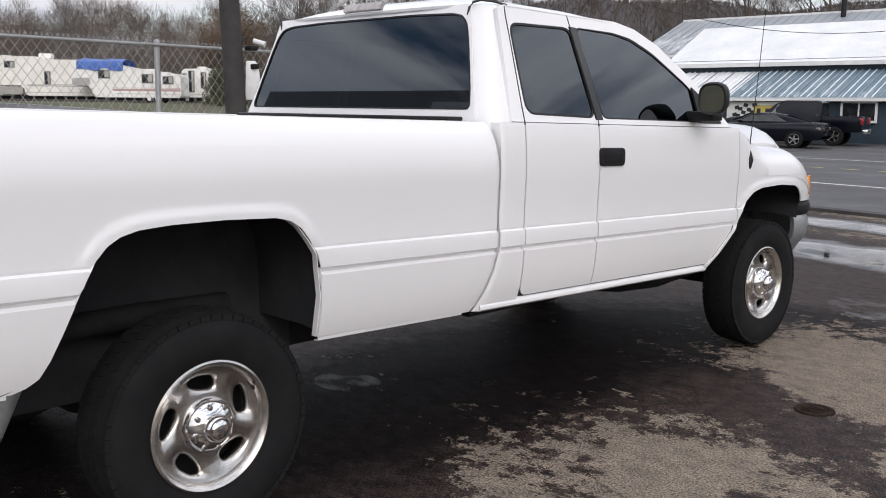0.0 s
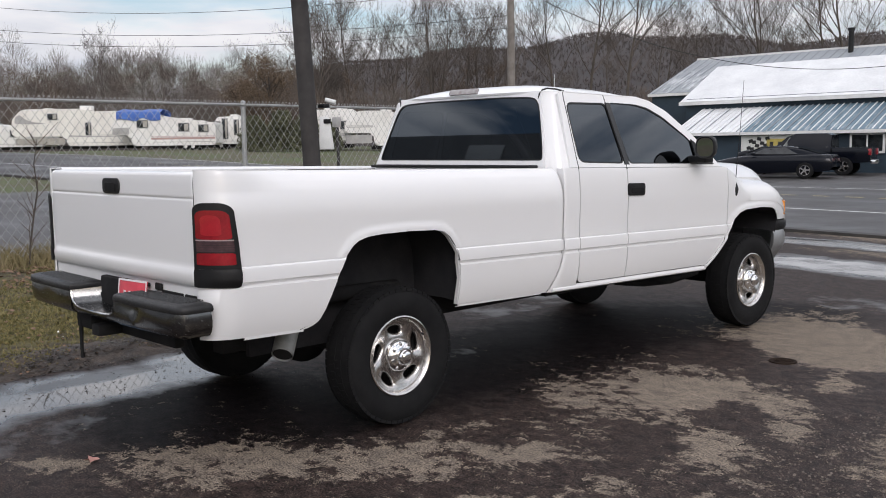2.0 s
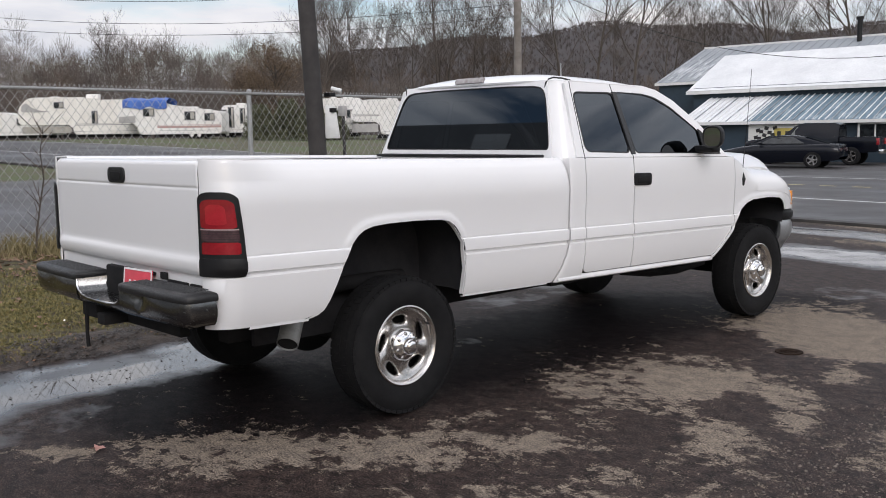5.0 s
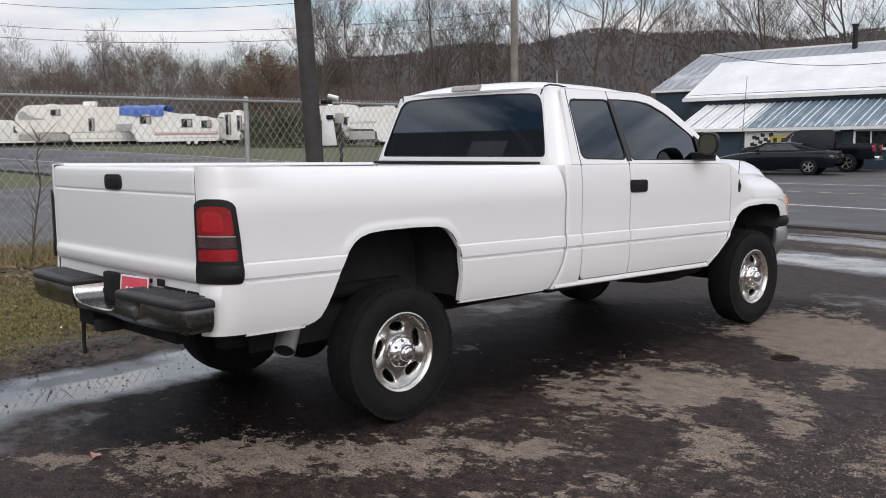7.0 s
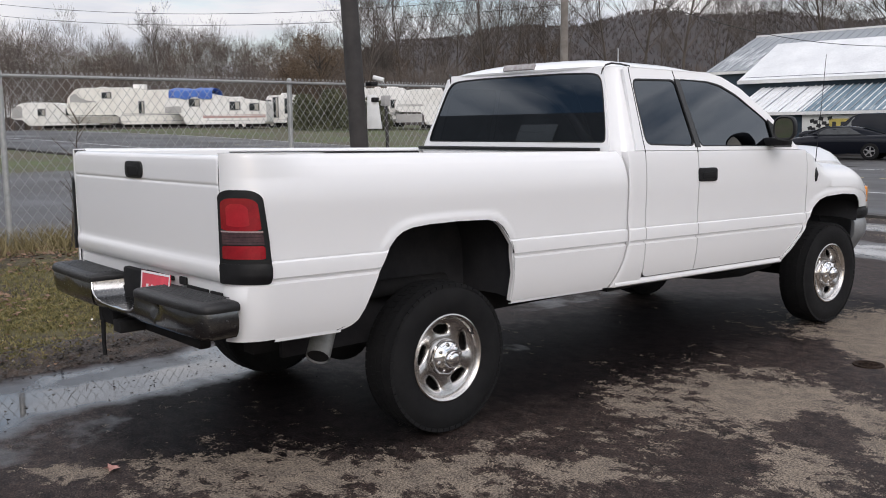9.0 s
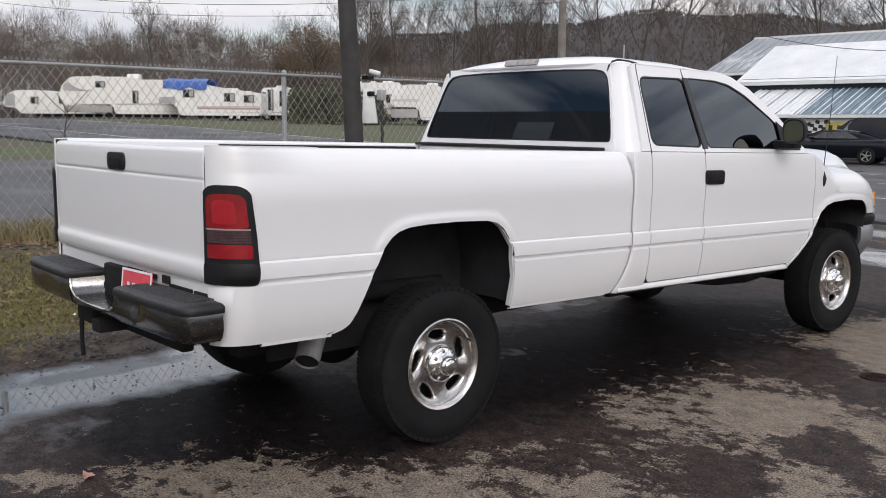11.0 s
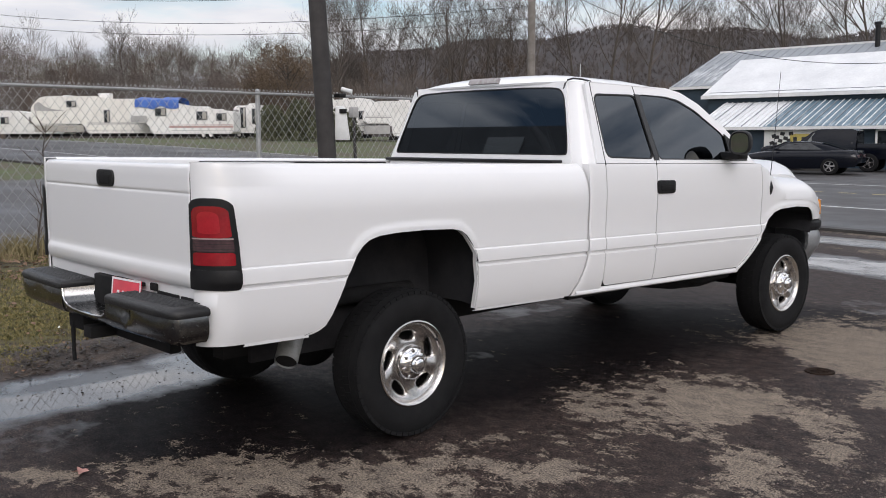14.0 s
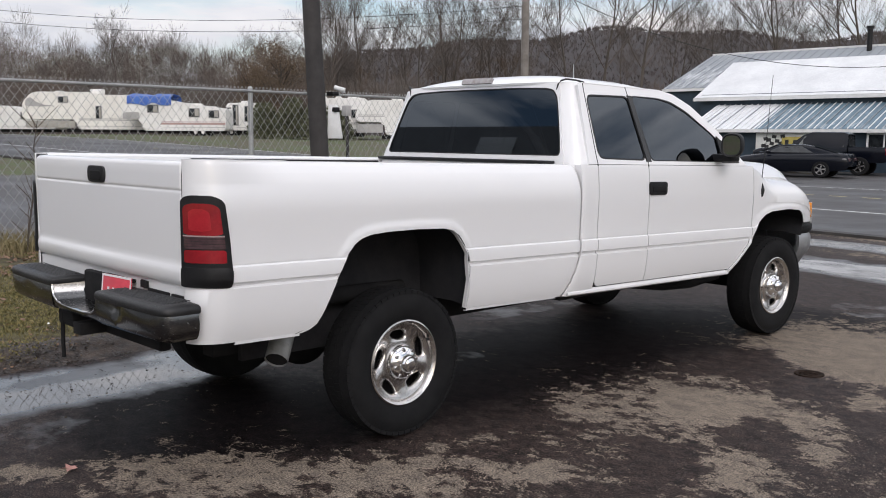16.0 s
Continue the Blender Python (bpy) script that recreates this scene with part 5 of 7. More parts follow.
# hitch and a hanging stay under the bumper
hitch = part("tow_hitch", box(-0.30, 0.62, -1.20, -1.14, 0.585, 0.645, 0.012), M_UNDER, truck)
part("receiver", box(-0.04, 0.05, -1.33, -1.13, 0.59, 0.65, 0.006), M_UNDER, hitch)
part("hitch_bracket", box(-0.30, -0.12, -1.30, -1.16, 0.60, 0.69, 0.012), M_UNDER, hitch)
bm = bmesh.new()
tube(bm, [(-0.24, -1.29, 0.68), (-0.243, -1.30, 0.60), (-0.238, -1.305, 0.50), (-0.243, -1.30, 0.43)], [0.008, 0.012, 0.010, 0.011], 7)
part("hanging_stay", bm, M_UNDER, truck)

# door handles, antenna, mirrors
for s in (1, -1):
    h = plaque("door_handle", rect2(2.085, 2.287, 1.243, 1.330), 0.026, lambda a, b, o, s=s: rk(s * (0.988 + o), a, b), 0.014, M_BLACKPL, truck, "black plastic door handle")
    plaque("pull_recess", rect2(2.115, 2.262, 1.262, 1.298), 0.012, lambda a, b, o, s=s: rk(s * (1.0005 + o), a, b), 0.005, M_UNDER, h)
    mf = Matrix.Translation((s * 1.115, 2.90, 1.52)) @ pose(0, 0, 0, 2, 0, 17 * s)

    def ring(k, dy, mf=mf):
        return [mf @ Vector((math.copysign(abs(math.cos(t)) ** 0.72, math.cos(t)) * 0.072 * k, dy, math.copysign(abs(math.sin(t)) ** 0.72, math.sin(t)) * 0.082 * k)) for t in np.linspace(0, math.tau, 37)]

    bm = bmesh.new()
    grid(bm, [ring(k, d) for k, d in ((0.80, -0.036), (0.93, -0.042), (1.0, -0.034), (1.03, 0.0), (0.98, 0.05), (0.86, 0.09), (0.6, 0.115), (0.02, 0.122))])
    mir = part("wing_mirror", bm, M_BLACKPL, truck, "black rounded wing mirror")
    bm = bmesh.new()
    bm.faces.new([bm.verts.new(p) for p in ring(0.84, -0.037)[:-1]])
    part("mirror_glass", bm, M_MIRROR, mir)
    part("mirror_arm", box(min(s * 0.93, s * 1.10), max(s * 0.93, s * 1.10), 2.92, 3.04, 1.40, 1.455, 0.015), M_BLACKPL, mir)
    sheet("mirror_sail", [(3.02, 1.462), (3.25, 1.462), (3.10, 1.60), (3.02, 1.65)], lambda a, b, s=s: gside(a, b, s, 0.016), M_BLACKPL, 0.01)
bm = bmesh.new()
tube(bm, [(0.982, 3.578, 1.112), (0.980, 3.583, 1.13), (0.977, 3.588, 1.175), (0.972, 3.595, 1.215), (0.966, 3.602, 1.245)], [0.004, 0.017, 0.026, 0.014, 0.005], 12)
ant = part("aerial", bm, M_BLACKPL, truck, "black whip aerial on the front wing")
bm = bmesh.new()
tube(bm, [(0.968, 3.60, 1.21), (0.962, 3.67, 1.62), (0.955, 3.735, 2.05)], [0.0035, 0.0025, 0.0018], 5)
part("aerial_whip", bm, M_BLACKPL, ant)
bm = bmesh.new()
tube(bm, [(0.30, 2.13, 1.93), (0.30, 2.13, 2.075)], [0.006, 0.003], 5)
part("roof_aerial", bm, M_GALV, truck)

# underbody, wheel liners, exhaust
part("chassis_rail", box(-0.48, -0.38, -0.85, 4.4, 0.48, 0.62), M_UNDER, truck)
part("chassis_rail", box(0.38, 0.48, -0.85, 4.4, 0.48, 0.62), M_UNDER, truck)
part("bed_underside", box(-0.50, 0.50, -1.1, 1.3, 0.78, 0.81), M_UNDER, truck)
part("fuel_tank", box(-0.85, -0.5, 0.6, 1.4, 0.45, 0.7, 0.03), M_UNDER, truck)
part("gearbox", box(-0.25, 0.30, 2.0, 3.6, 0.43, 0.66, 0.05), M_UNDER, truck)
part("crossmember", box(0.2, 0.60, 3.22, 3.52, 0.41, 0.50, 0.03), M_UNDER, truck)
bm = bmesh.new()
tube(bm, [(0.55, 2.55, 0.50), (0.58, 2.9, 0.46), (0.60, 3.25, 0.44), (0.62, 3.6, 0.47)], [0.03, 0.04, 0.035, 0.03], 8)
part("torsion_bar", bm, M_UNDER, truck)
part("engine_block", box(-0.5, 0.5, 3.4, 4.5, 0.55, 1.2, 0.05), M_UNDER, truck)
for y in (0.0, 3.93):
    bm = bmesh.new()
    tube(bm, [(-0.82, y, 0.395), (0.82, y, 0.395)], 0.055, 12)
    ax = part("axle", bm, M_UNDER, truck)
    bm = bmesh.new()
    bmesh.ops.create_uvsphere(bm, u_segments=20, v_segments=12, radius=0.17, matrix=Matrix.Translation((0.0 if y == 0 else -0.3, y, 0.395)))
    part("differential", bm, M_UNDER, ax)
for s in (1, -1):
    for yc, pts in ((0.0, ARCH_R), (3.93, ARCH_F)):
        rows = []
        for y, z in list(pts[1:-1]) + ([(4.31, 0.93), (4.30, 0.86)] if yc > 1 else []):
            cy, cz = yc - 0.06, 0.72
            ly, lz = cy + (y - cy) * 1.07, cz + (z - cz) * (1.10 if z > cz else 1.0)
            rows.append([rk(s * 0.948, ly, lz), rk(s * 0.80, ly, lz + 0.02), rk(s * 0.50, ly, lz + 0.02)])
        bm = bmesh.new()
        grid(bm, rows)
        part("wheel_well_liner", bm, M_LINER, truck)
        part("well_wall", box(min(s * 0.50, s * 0.53), max(s * 0.50, s * 0.53), yc - 0.72, yc + 0.62, 0.45, 1.32), M_LINER, truck)
bm = bmesh.new()
tube(bm, [(0.56, 0.30, 0.72), (0.58, -0.05, 0.73), (0.60, -0.34, 0.73), (0.625, -0.47, 0.70)], 0.045, 14)
part("exhaust_pipe", bm, M_UNDER, truck)
bm = bmesh.new()
outer = [(0.615, -0.45, 0.71), (0.66, -0.53, 0.665), (0.71, -0.605, 0.560), (0.762, -0.668, 0.488)]
tube(bm, outer, 0.058, 22, cap=False)
tube(bm, outer, 0.053, 22, cap=False)
part("tailpipe", bm, M_PIPE, truck, "bare steel tailpipe")
# dark plug near the mouth stands in for the pipe's shaded inside
bm = bmesh.new()
tube(bm, [(0.758, -0.663, 0.494), (0.735, -0.635, 0.525)], 0.0535, 16)
part("bore_plug", bm, M_UNDER, truck)


# wheels
def build_wheel():
    w = new("wheel")
    w.parent = truck
    tagged(w, "black all-terrain tyre on polished alloy wheel")
    bm = bmesh.new()
    R = 0.395
    lathe(bm, [(-0.070, 0.225), (-0.082, 0.26), (-0.087, 0.31), (-0.081, 0.352), (-0.070, 0.380), (-0.054, R - 0.008), (0.09, R - 0.008), (0.112, 0.380), (0.128, 0.352), (0.136, 0.31), (0.130, 0.262), (0.119, 0.235), (0.112, 0.222), (-0.070, 0.222)], 72)
    tyre = part("tyre", bm, M_TYRE, w)
    bm = bmesh.new()
    for k in range(56):
        a = k * math.tau / 56
        for j, (x0, x1, sh) in enumerate(((-0.078, -0.038, 0.0), (-0.030, 0.015, 0.35), (0.023, 0.070, 0.0), (0.078, 0.124, 0.4))):
            b = a + sh * math.tau / 56
            drop = 0.007 if j in (0, 3) else 0
            boxm(bm, x0, x1, -0.0185, 0.0185, R - 0.024 - drop, R - 0.0058 - drop, 0, pose(0, 0, 0, math.degrees(b), 0, 0) @ pose(0, 0, 0, 0, 0, 14 if j in (1, 2) else 0))
    part("tread", bm, M_TYRE, tyre, smooth=False)
    # rim: dished disc with five swept slots, each rolled inwards
    def dish(r):
        return interp(r, (0.08, 0.12, 0.17, 0.20), (0.088, 0.082, 0.088, 0.098))

    def circle(r, n):
        return [(r * math.cos(k * math.tau / n), r * math.sin(k * math.tau / n)) for k in range(n)]

    def slot(c, k, n=40):
        cy, cz, t = 0.148 * math.cos(c), 0.148 * math.sin(c), c + math.pi / 2 + radians(-14)
        pts = []
        for j in range(n):
            a = j * math.tau / n
            u = math.copysign(abs(math.cos(a)) ** 0.83, math.cos(a)) * (0.052 * k if k == 1 else 0.052 + 0.0085)
            v = math.copysign(abs(math.sin(a)) ** 0.83, math.sin(a)) * (0.0235 if k == 1 else 0.0235 + 0.0085) * (1.0 - 0.22 * math.cos(a))
            pts.append((cy + u * math.cos(t) - v * math.sin(t), cz + u * math.sin(t) + v * math.cos(t)))
        return pts

    bm = bmesh.new()
    edges, cs = [], [k * math.tau / 5 + 0.42 for k in range(5)]
    for loop in [circle(0.189, 90), circle(0.108, 60)] + [slot(c, 2) for c in cs]:
        vs = [bm.verts.new((y, z, 0)) for y, z in loop]
        edges += [bm.edges.new((vs[i], vs[(i + 1) % len(vs)])) for i in range(len(vs))]
    bmesh.ops.triangle_fill(bm, edges=edges, use_beauty=True)
    for v in bm.verts:
        y, z = v.co.x, v.co.y
        v.co = Vector((dish(math.hypot(y, z)), y, z))
    for c in cs:
        for a, b, da, db in ((slot(c, 2), slot(c, 1), 0.0, -0.010), (slot(c, 1), slot(c, 1), -0.010, -0.034)):
            ra = [bm.verts.new((dish(math.hypot(y, z)) + da, y, z)) for y, z in a]
            rb = [bm.verts.new((dish(math.hypot(y, z)) + db, y, z)) for y, z in b]
            for i in range(len(ra)):
                j = (i + 1) % len(ra)
                bm.faces.new((ra[i], ra[j], rb[j], rb[i]))
    lathe(bm, [(dish(0.189), 0.189), (dish(0.195), 0.195), (dish(0.20), 0.20)], 90)
    lathe(bm, [(dish(0.108), 0.108), (dish(0.095), 0.095), (dish(0.084), 0.084)], 60)
    bmesh.ops.remove_doubles(bm, verts=bm.verts, dist=2e-5)
    rim = part("rim", bm, M_ALLOY, w, "polished alloy rim with five swept slots", flat_angle=62)
    bm = bmesh.new()
    lathe(bm, [(0.060, 0.198), (0.098, 0.199), (0.112, 0.207), (0.120, 0.214), (0.124, 0.221), (0.121, 0.228), (0.112, 0.226), (0.02, 0.216), (-0.08, 0.214)], 72)
    part("rim_lip", bm, M_ALLOY, rim)
    bm = bmesh.new()
    lathe(bm, [(-0.02, 0.205), (-0.02, 0.05)], 40)
    part("brake_disc", bm, M_UNDER, w)
    bm = bmesh.new()
    lathe(bm, [(0.080, 0.096), (0.098, 0.095), (0.116, 0.088), (0.130, 0.074), (0.138, 0.060), (0.142, 0.050), (0.160, 0.047), (0.168, 0.040), (0.167, 0.033), (0.174, 0.026), (0.176, 0.012), (0.176, 0.0)], 48)
    bmesh.ops.remove_doubles(bm, verts=bm.verts, dist=1e-4)
    cap = part("hub_cap", bm, M_CHROME, w, "chrome hub cap")
    bm = bmesh.new()
    lathe(bm, [(0.166, 0.0325), (0.1695, 0.0315), (0.1695, 0.030), (0.166, 0.029)], 32)
    part("cap_ring", bm, M_UNDER, cap)
    for k in range(8):
        a = k * math.tau / 8 + 0.2
        bm = bmesh.new()
        lathe(bm, [(0.108, 0.012), (0.130, 0.0115), (0.136, 0.008), (0.137, 0.0)], 8, "x", Matrix.Translation((0, 0.071 * math.cos(a), 0.071 * math.sin(a))))
        part("lug_nut", bm, M_CHROME, cap)
    bm = bmesh.new()
    tube(bm, [(0.108, 0.165, 0.105), (0.128, 0.160, 0.102)], 0.006, 8)
    part("valve", bm, M_UNDER, rim)
    return w


wheel = build_wheel()
TRACK = 0.80
wheel.matrix_basis = pose(TRACK + 0.01, 0.012, 0.395)
copy_thing(wheel, pose(TRACK + 0.03, 3.93, 0.395, 50, 0, -2))
copy_thing(wheel, pose(-TRACK, 0, 0.395, 0, 0, 180))
copy_thing(wheel, pose(-TRACK - 0.03, 3.93, 0.395, 0, 0, 178))


# ---- fence ----
fence = thing("chain_link_fence", "tall galvanised chain-link fence with steel posts and top rail", "fence")
FH = 2.3
FPOST = [(-8.2 - 0.07 * (y - 0.6), y) for y in (-8.2, -3.8, 0.6, 5.0, 9.4, 13.8)]
for x, y in FPOST:
    bm = bmesh.new()
    tube(bm, [(x, y, -0.1), (x, y, FH - 0.02)], 0.038, 12)
    bmesh.ops.create_uvsphere(bm, u_segments=12, v_segments=6, radius=0.042, matrix=Matrix.Translation((x, y, FH - 0.01)))
    part("post", bm, M_GALV, fence)
for (x0, y0), (x1, y1) in zip(FPOST, FPOST[1:]):
    bm = bmesh.new()
    tube(bm, [(x0 + 0.05, y0, FH - 0.045), (x1 + 0.05, y1, FH - 0.045)], 0.021, 8)
    part("top_rail", bm, M_GALV, fence)
    # woven wire: zigzag strands that hook into each other
    L = math.hypot(x1 - x0, y1 - y0)
    dx, dy = (x1 - x0) / L, (y1 - y0) / L
    step, rise = 0.138, 0.089
    n, m_ = int(L / step), int((FH - 0.08) / rise)
    verts, faces = [], []
    foot = 0.095

    def seg(a, b, r=0.0034):
        d = (b - a).normalized()
        s = d.cross(Vector((1, 0, 0))).normalized() * r
        o = Vector((r, 0, 0))
        i = len(verts)
        for p in (a, b):
            verts.extend((p + s, p - s * 0.5 + o, p - s * 0.5 - o))
        faces.extend(((i, i + 1, i + 4, i + 3), (i + 1, i + 2, i + 5, i + 4), (i + 2, i, i + 3, i + 5)))

    for k in range(n + 1):
        for sgn in (1, -1):
            for j in range(m_ + 1):
                u0, u1 = (k + (0.5 if j % 2 else 0) * 1) * step, (k + (0 if j % 2 else 0.5)) * step
                if sgn < 0:
                    u0, u1 = (k + (0.5 if j % 2 else 1.0)) * step, (k + (1.0 if j % 2 else 0.5)) * step
                z0, z1 = foot + j * rise, foot + (j + 1) * rise
                a = Vector((x0 + 0.075 + dx * u0, y0 + dy * u0, z0))
                b = Vector((x0 + 0.075 + dx * u1, y0 + dy * u1, z1))
                seg(a, b)
    # twisted ends stand up past the rail
    for k in range(2 * n + 1):
        u = k * step / 2
        p = Vector((x0 + 0.075 + dx * u, y0 + dy * u, FH - 0.06))
        seg(p + Vector((0, -0.012, 0)), p + Vector((0, 0.010, 0.078)), 0.0036)
        seg(p + Vector((0, 0.012, 0)), p + Vector((0, -0.010, 0.078)), 0.0036)
    me = bpy.data.meshes.new("wire_mesh")
    me.from_pydata([tuple(v) for v in verts], [], faces)
    me.materials.append(M_STRAND)
    ob = new("wire_mesh", me)
    ob.parent = fence
    tagged(ob, "woven diamond wire mesh")

# bare sapling grown up through the fence
vine = thing("sapling", "thin bare brown sapling growing against the fence", "sapling", m=pose(-8.02, 1.3, 0.0))
bm = bmesh.new()
vr = random.Random(5)
stem = [(0, 0, 0), (0.02, 0.03, 0.35), (0.0, 0.10, 0.7), (0.03, 0.16, 1.05), (0.01, 0.14, 1.4), (0.02, 0.20, 1.75)]
tube(bm, stem, [0.014, 0.013, 0.011, 0.010, 0.007, 0.004], 6)
part("stem", bm, M_BARK, vine)
for k in range(26):
    bm = bmesh.new()
    z = vr.uniform(0.25, 1.7)
    y0 = interp(z, [p[2] for p in stem], [p[1] for p in stem])
    a, q = vr.uniform(0, math.tau), vr.uniform(0.12, 0.38)
    tube(bm, [(0.01, y0, z), (0.3 * q * math.cos(a), y0 + 0.6 * q * math.sin(a), z + q * 0.6), (0.4 * q * math.cos(a), y0 + q * math.sin(a), z + q)], [0.005, 0.004, 0.002], 4)
    part("branch", bm, M_TWIG2, vine)

# ---- poles and wires ----
pole = thing("utility_pole", "leaning dark weathered wooden pole by the fence", "utility pole")
bm = bmesh.new()
tube(bm, [(-7.30, 5.50, -0.1), (-7.45, 5.56, 1.29), (-7.82, 5.68, 3.84), (-8.25, 5.82, 7.0)], [0.145, 0.140, 0.134, 0.125], 20)
part("shaft", bm, M_POLE, pole)
bm = bmesh.new()
lathe(bm, [(-0.10, 0.0), (-0.10, 0.045), (-0.09, 0.052), (0.12, 0.052), (0.14, 0.058), (0.14, 0.046), (0.125, 0.0)], 20, "x", Matrix.Translation((-7.40, 5.90, 2.29)) @ pose(0, 0, 0, 0, 16, 42) @ Matrix.Scale(0.72, 4))
bmesh.ops.remove_doubles(bm, verts=bm.verts, dist=1e-4)
fl = part("security_camera", bm, M_CAMW, pole, "white tubular security camera on bracket")
part("bracket", box(-7.50, -7.34, 5.74, 5.86, 2.18, 2.24, 0.01), M_BLACKPL, fl)
bm = bmesh.new()
prism(bm, [(-0.11, -0.30), (0.13, -0.30), (0.07, 0.16), (0.03, 0.22), (-0.09, 0.22)], -0.03, 0.03, 0.012)
bmesh.ops.transform(bm, matrix=Matrix.Translation((-7.36, 5.78, 1.82)) @ pose(0, 0, 0, 0, 0, -48), verts=bm.verts)
bx = part("cover_panel", bm, M_CAMW, pole, "white tapered plastic panel hung on the pole")
part("box_clip", box(-7.42, -7.28, 5.74, 5.83, 1.93, 2.0, 0.01), M_BLACKPL, bx)
sp = thing("service_post", "thin dark service post with small box behind the fence", "post")
bm = bmesh.new()
tube(bm, [(-11.62, 9.34, 0.0), (-11.70, 9.36, 2.1)], 0.035, 8)
part("stake", bm, M_POLE, sp)
part("junction_box", box(-11.79, -11.63, 9.29, 9.43, 1.98, 2.20, 0.02), M_RVG, sp)
pole2 = thing("utility_pole", "straight grey wooden utility pole across the road", "utility pole")
bm = bmesh.new()
tube(bm, [(-26.3, 31.3, 0.0), (-26.3, 31.3, 6.0), (-26.3, 31.3, 11.5)], [0.20, 0.18, 0.15], 14)
part("shaft", bm, M_POLEG, pole2)
part("crossarm", box(-27.1, -25.5, 31.22, 31.38, 10.4, 10.55, 0.02), M_POLEG, pole2)


def cable(p, q, sag, r=0.02, label="thin black overhead power cable"):
    p, q = Vector(p), Vector(q)
    pts = [p.lerp(q, t) - Vector((0, 0, sag * 4 * t * (1 - t))) for t in np.linspace(0, 1, 22)]
    bm = bmesh.new()
    tube(bm, pts, r, 4)
    tagged(part("overhead_cable", bm, M_WIRE), label, "cable", "overhead cables")


PT = Vector((-26.3, 31.3, 0))
for z, sag, end in ((9.2, 2.2, (-84, 12.6, 15.6)), (7.7, 1.7, (-84, 12.6, 13.4)), (7.1, 1.6, (-84, 12.6, 12.4))):
    cable((PT.x, PT.y, z), end, sag, 0.014)
cable((-26.3, 31.3, 9.2), (-11.3, 42.2, 4.95), 1.7, 0.014)
cable((-26.3, 31.3, 9.0), (24, 22, 9.6), 1.2, 0.012)

# ---- workshop across the road ----
ORG = Vector((-11.2, 43.0, 0))
# local axes: u runs left along the front eave, v runs to the back
FW, RT = Vector((-0.6944, 0.7196, 0)), Vector((0.7196, 0.6944, 0))
U = (RT * -0.753 + FW * 0.656).normalized()
V = (RT * 0.656 + FW * 0.753).normalized()
BM4 = Matrix(((U.x, V.x, 0, ORG.x), (U.y, V.y, 0, ORG.y), (0, 0, 1, 0), (0, 0, 0, 1)))
shop = thing("workshop", "dark blue metal-sided workshop with white and frosted roofs", "building", m=BM4)


def wall_poly(name, pts, t, m, holes=(), axis="v"):
    """An upright wall along u (fixed v) or along v (fixed u), with openings."""
    bm = bmesh.new()
    edges = []
    for loop in [pts, *holes]:
        vs = [bm.verts.new((a, b, 0)) for a, b in loop]
        edges += [bm.edges.new((vs[i], vs[(i + 1) % len(vs)])) for i in range(len(vs))]
    bmesh.ops.triangle_fill(bm, edges=edges, use_beauty=True)
    for v in bm.verts:
        v.co = Vector((v.co.x, t, v.co.y)) if axis == "v" else Vector((t, v.co.x, v.co.y))
    ob = part(name, bm, m, shop, smooth=False)
    return solid(ob, 0.12, 1.0 if axis == "u" else -1.0)


def rect(a0, a1, b0, b1):
    return [(a0, b0), (a1, b0), (a1, b1), (a0, b1)]


# main hall: gable end to the road's right; u 0..12.2, v 0..7.8, eave 3.77, ridge 5.67
wall_poly("front_wall", rect(0.05, 12.2, 0, 3.8), 0.0, M_BLUEW)
gable = wall_poly("gable_wall", [(0, 0), (7.8, 0), (7.8, 3.75), (3.9, 5.6), (0, 3.75)], 0.0, M_SIDEW, [rect(1.0, 3.3, 0.001, 3.0)], "u")
wall_poly("gable_wall", [(0, 0), (7.8, 0), (7.8, 3.75), (3.9, 5.6), (0, 3.75)], 12.2, M_BLUEW, (), "u")
wall_poly("back_wall", rect(0, 12.2, 0, 3.8), 7.8, M_BLUEW)
part("hall_floor", box(0.2, 12, 0.2, 7.6, -0.02, 0.02), M_ROAD, shop)
part("door_jamb", box(-0.10, 0.06, 0.92, 1.02, 0, 3.02), M_SIDEW, gable)
part("door_jamb", box(-0.10, 0.06, 3.28, 3.38, 0, 3.02), M_TRIMW, gable)
part("overhead_door", box(0.25, 0.33, 1.0, 3.3, 2.2, 3.0), surf("brown_door", (0.05, 0.035, 0.028), (0.08, 0.06, 0.05), 1.5, 0.7), gable, "dark brown half-raised door")
part("sliding_door", box(-0.16, -0.11, 3.4, 6.0, 0.05, 3.0, 0.01), M_SIDEW, gable, "blue sliding door")
for k in range(18):
    v = 0.2 + k * 0.43
    if not 0.9 < v < 3.4:
        part("siding_rib", box(-0.145, -0.12, v - 0.02, v + 0.02, 0.02, 3.7), M_SIDEW, gable)


def roof_plane(name, u0, u1, v0, z0, v1, z1, m, label, ribs=0, t=0.08):
    bm = bmesh.new()
    grid(bm, [[(u, v0 + (v1 - v0) * k, z0 + (z1 - z0) * k) for k in (0, 0.5, 1)] for u in np.linspace(u0, u1, 6)])
    ob = solid(part(name, bm, m, shop, label), t, 0.0)
    for k in range(ribs):
        u = u0 + (k + 0.5) * (u1 - u0) / ribs
        bm = bmesh.new()
        d = 0.055
        prism(bm, [(v0, z0 + d - 0.02), (v1, z1 + d - 0.02), (v1, z1 + d + 0.02), (v0, z0 + d + 0.02)], u - 0.022, u + 0.022)
        part("roof_rib", bm, (M_ROOFS if k % 3 else M_ROOFG) if "blue" in label or "white" in label else m, ob)
    return ob


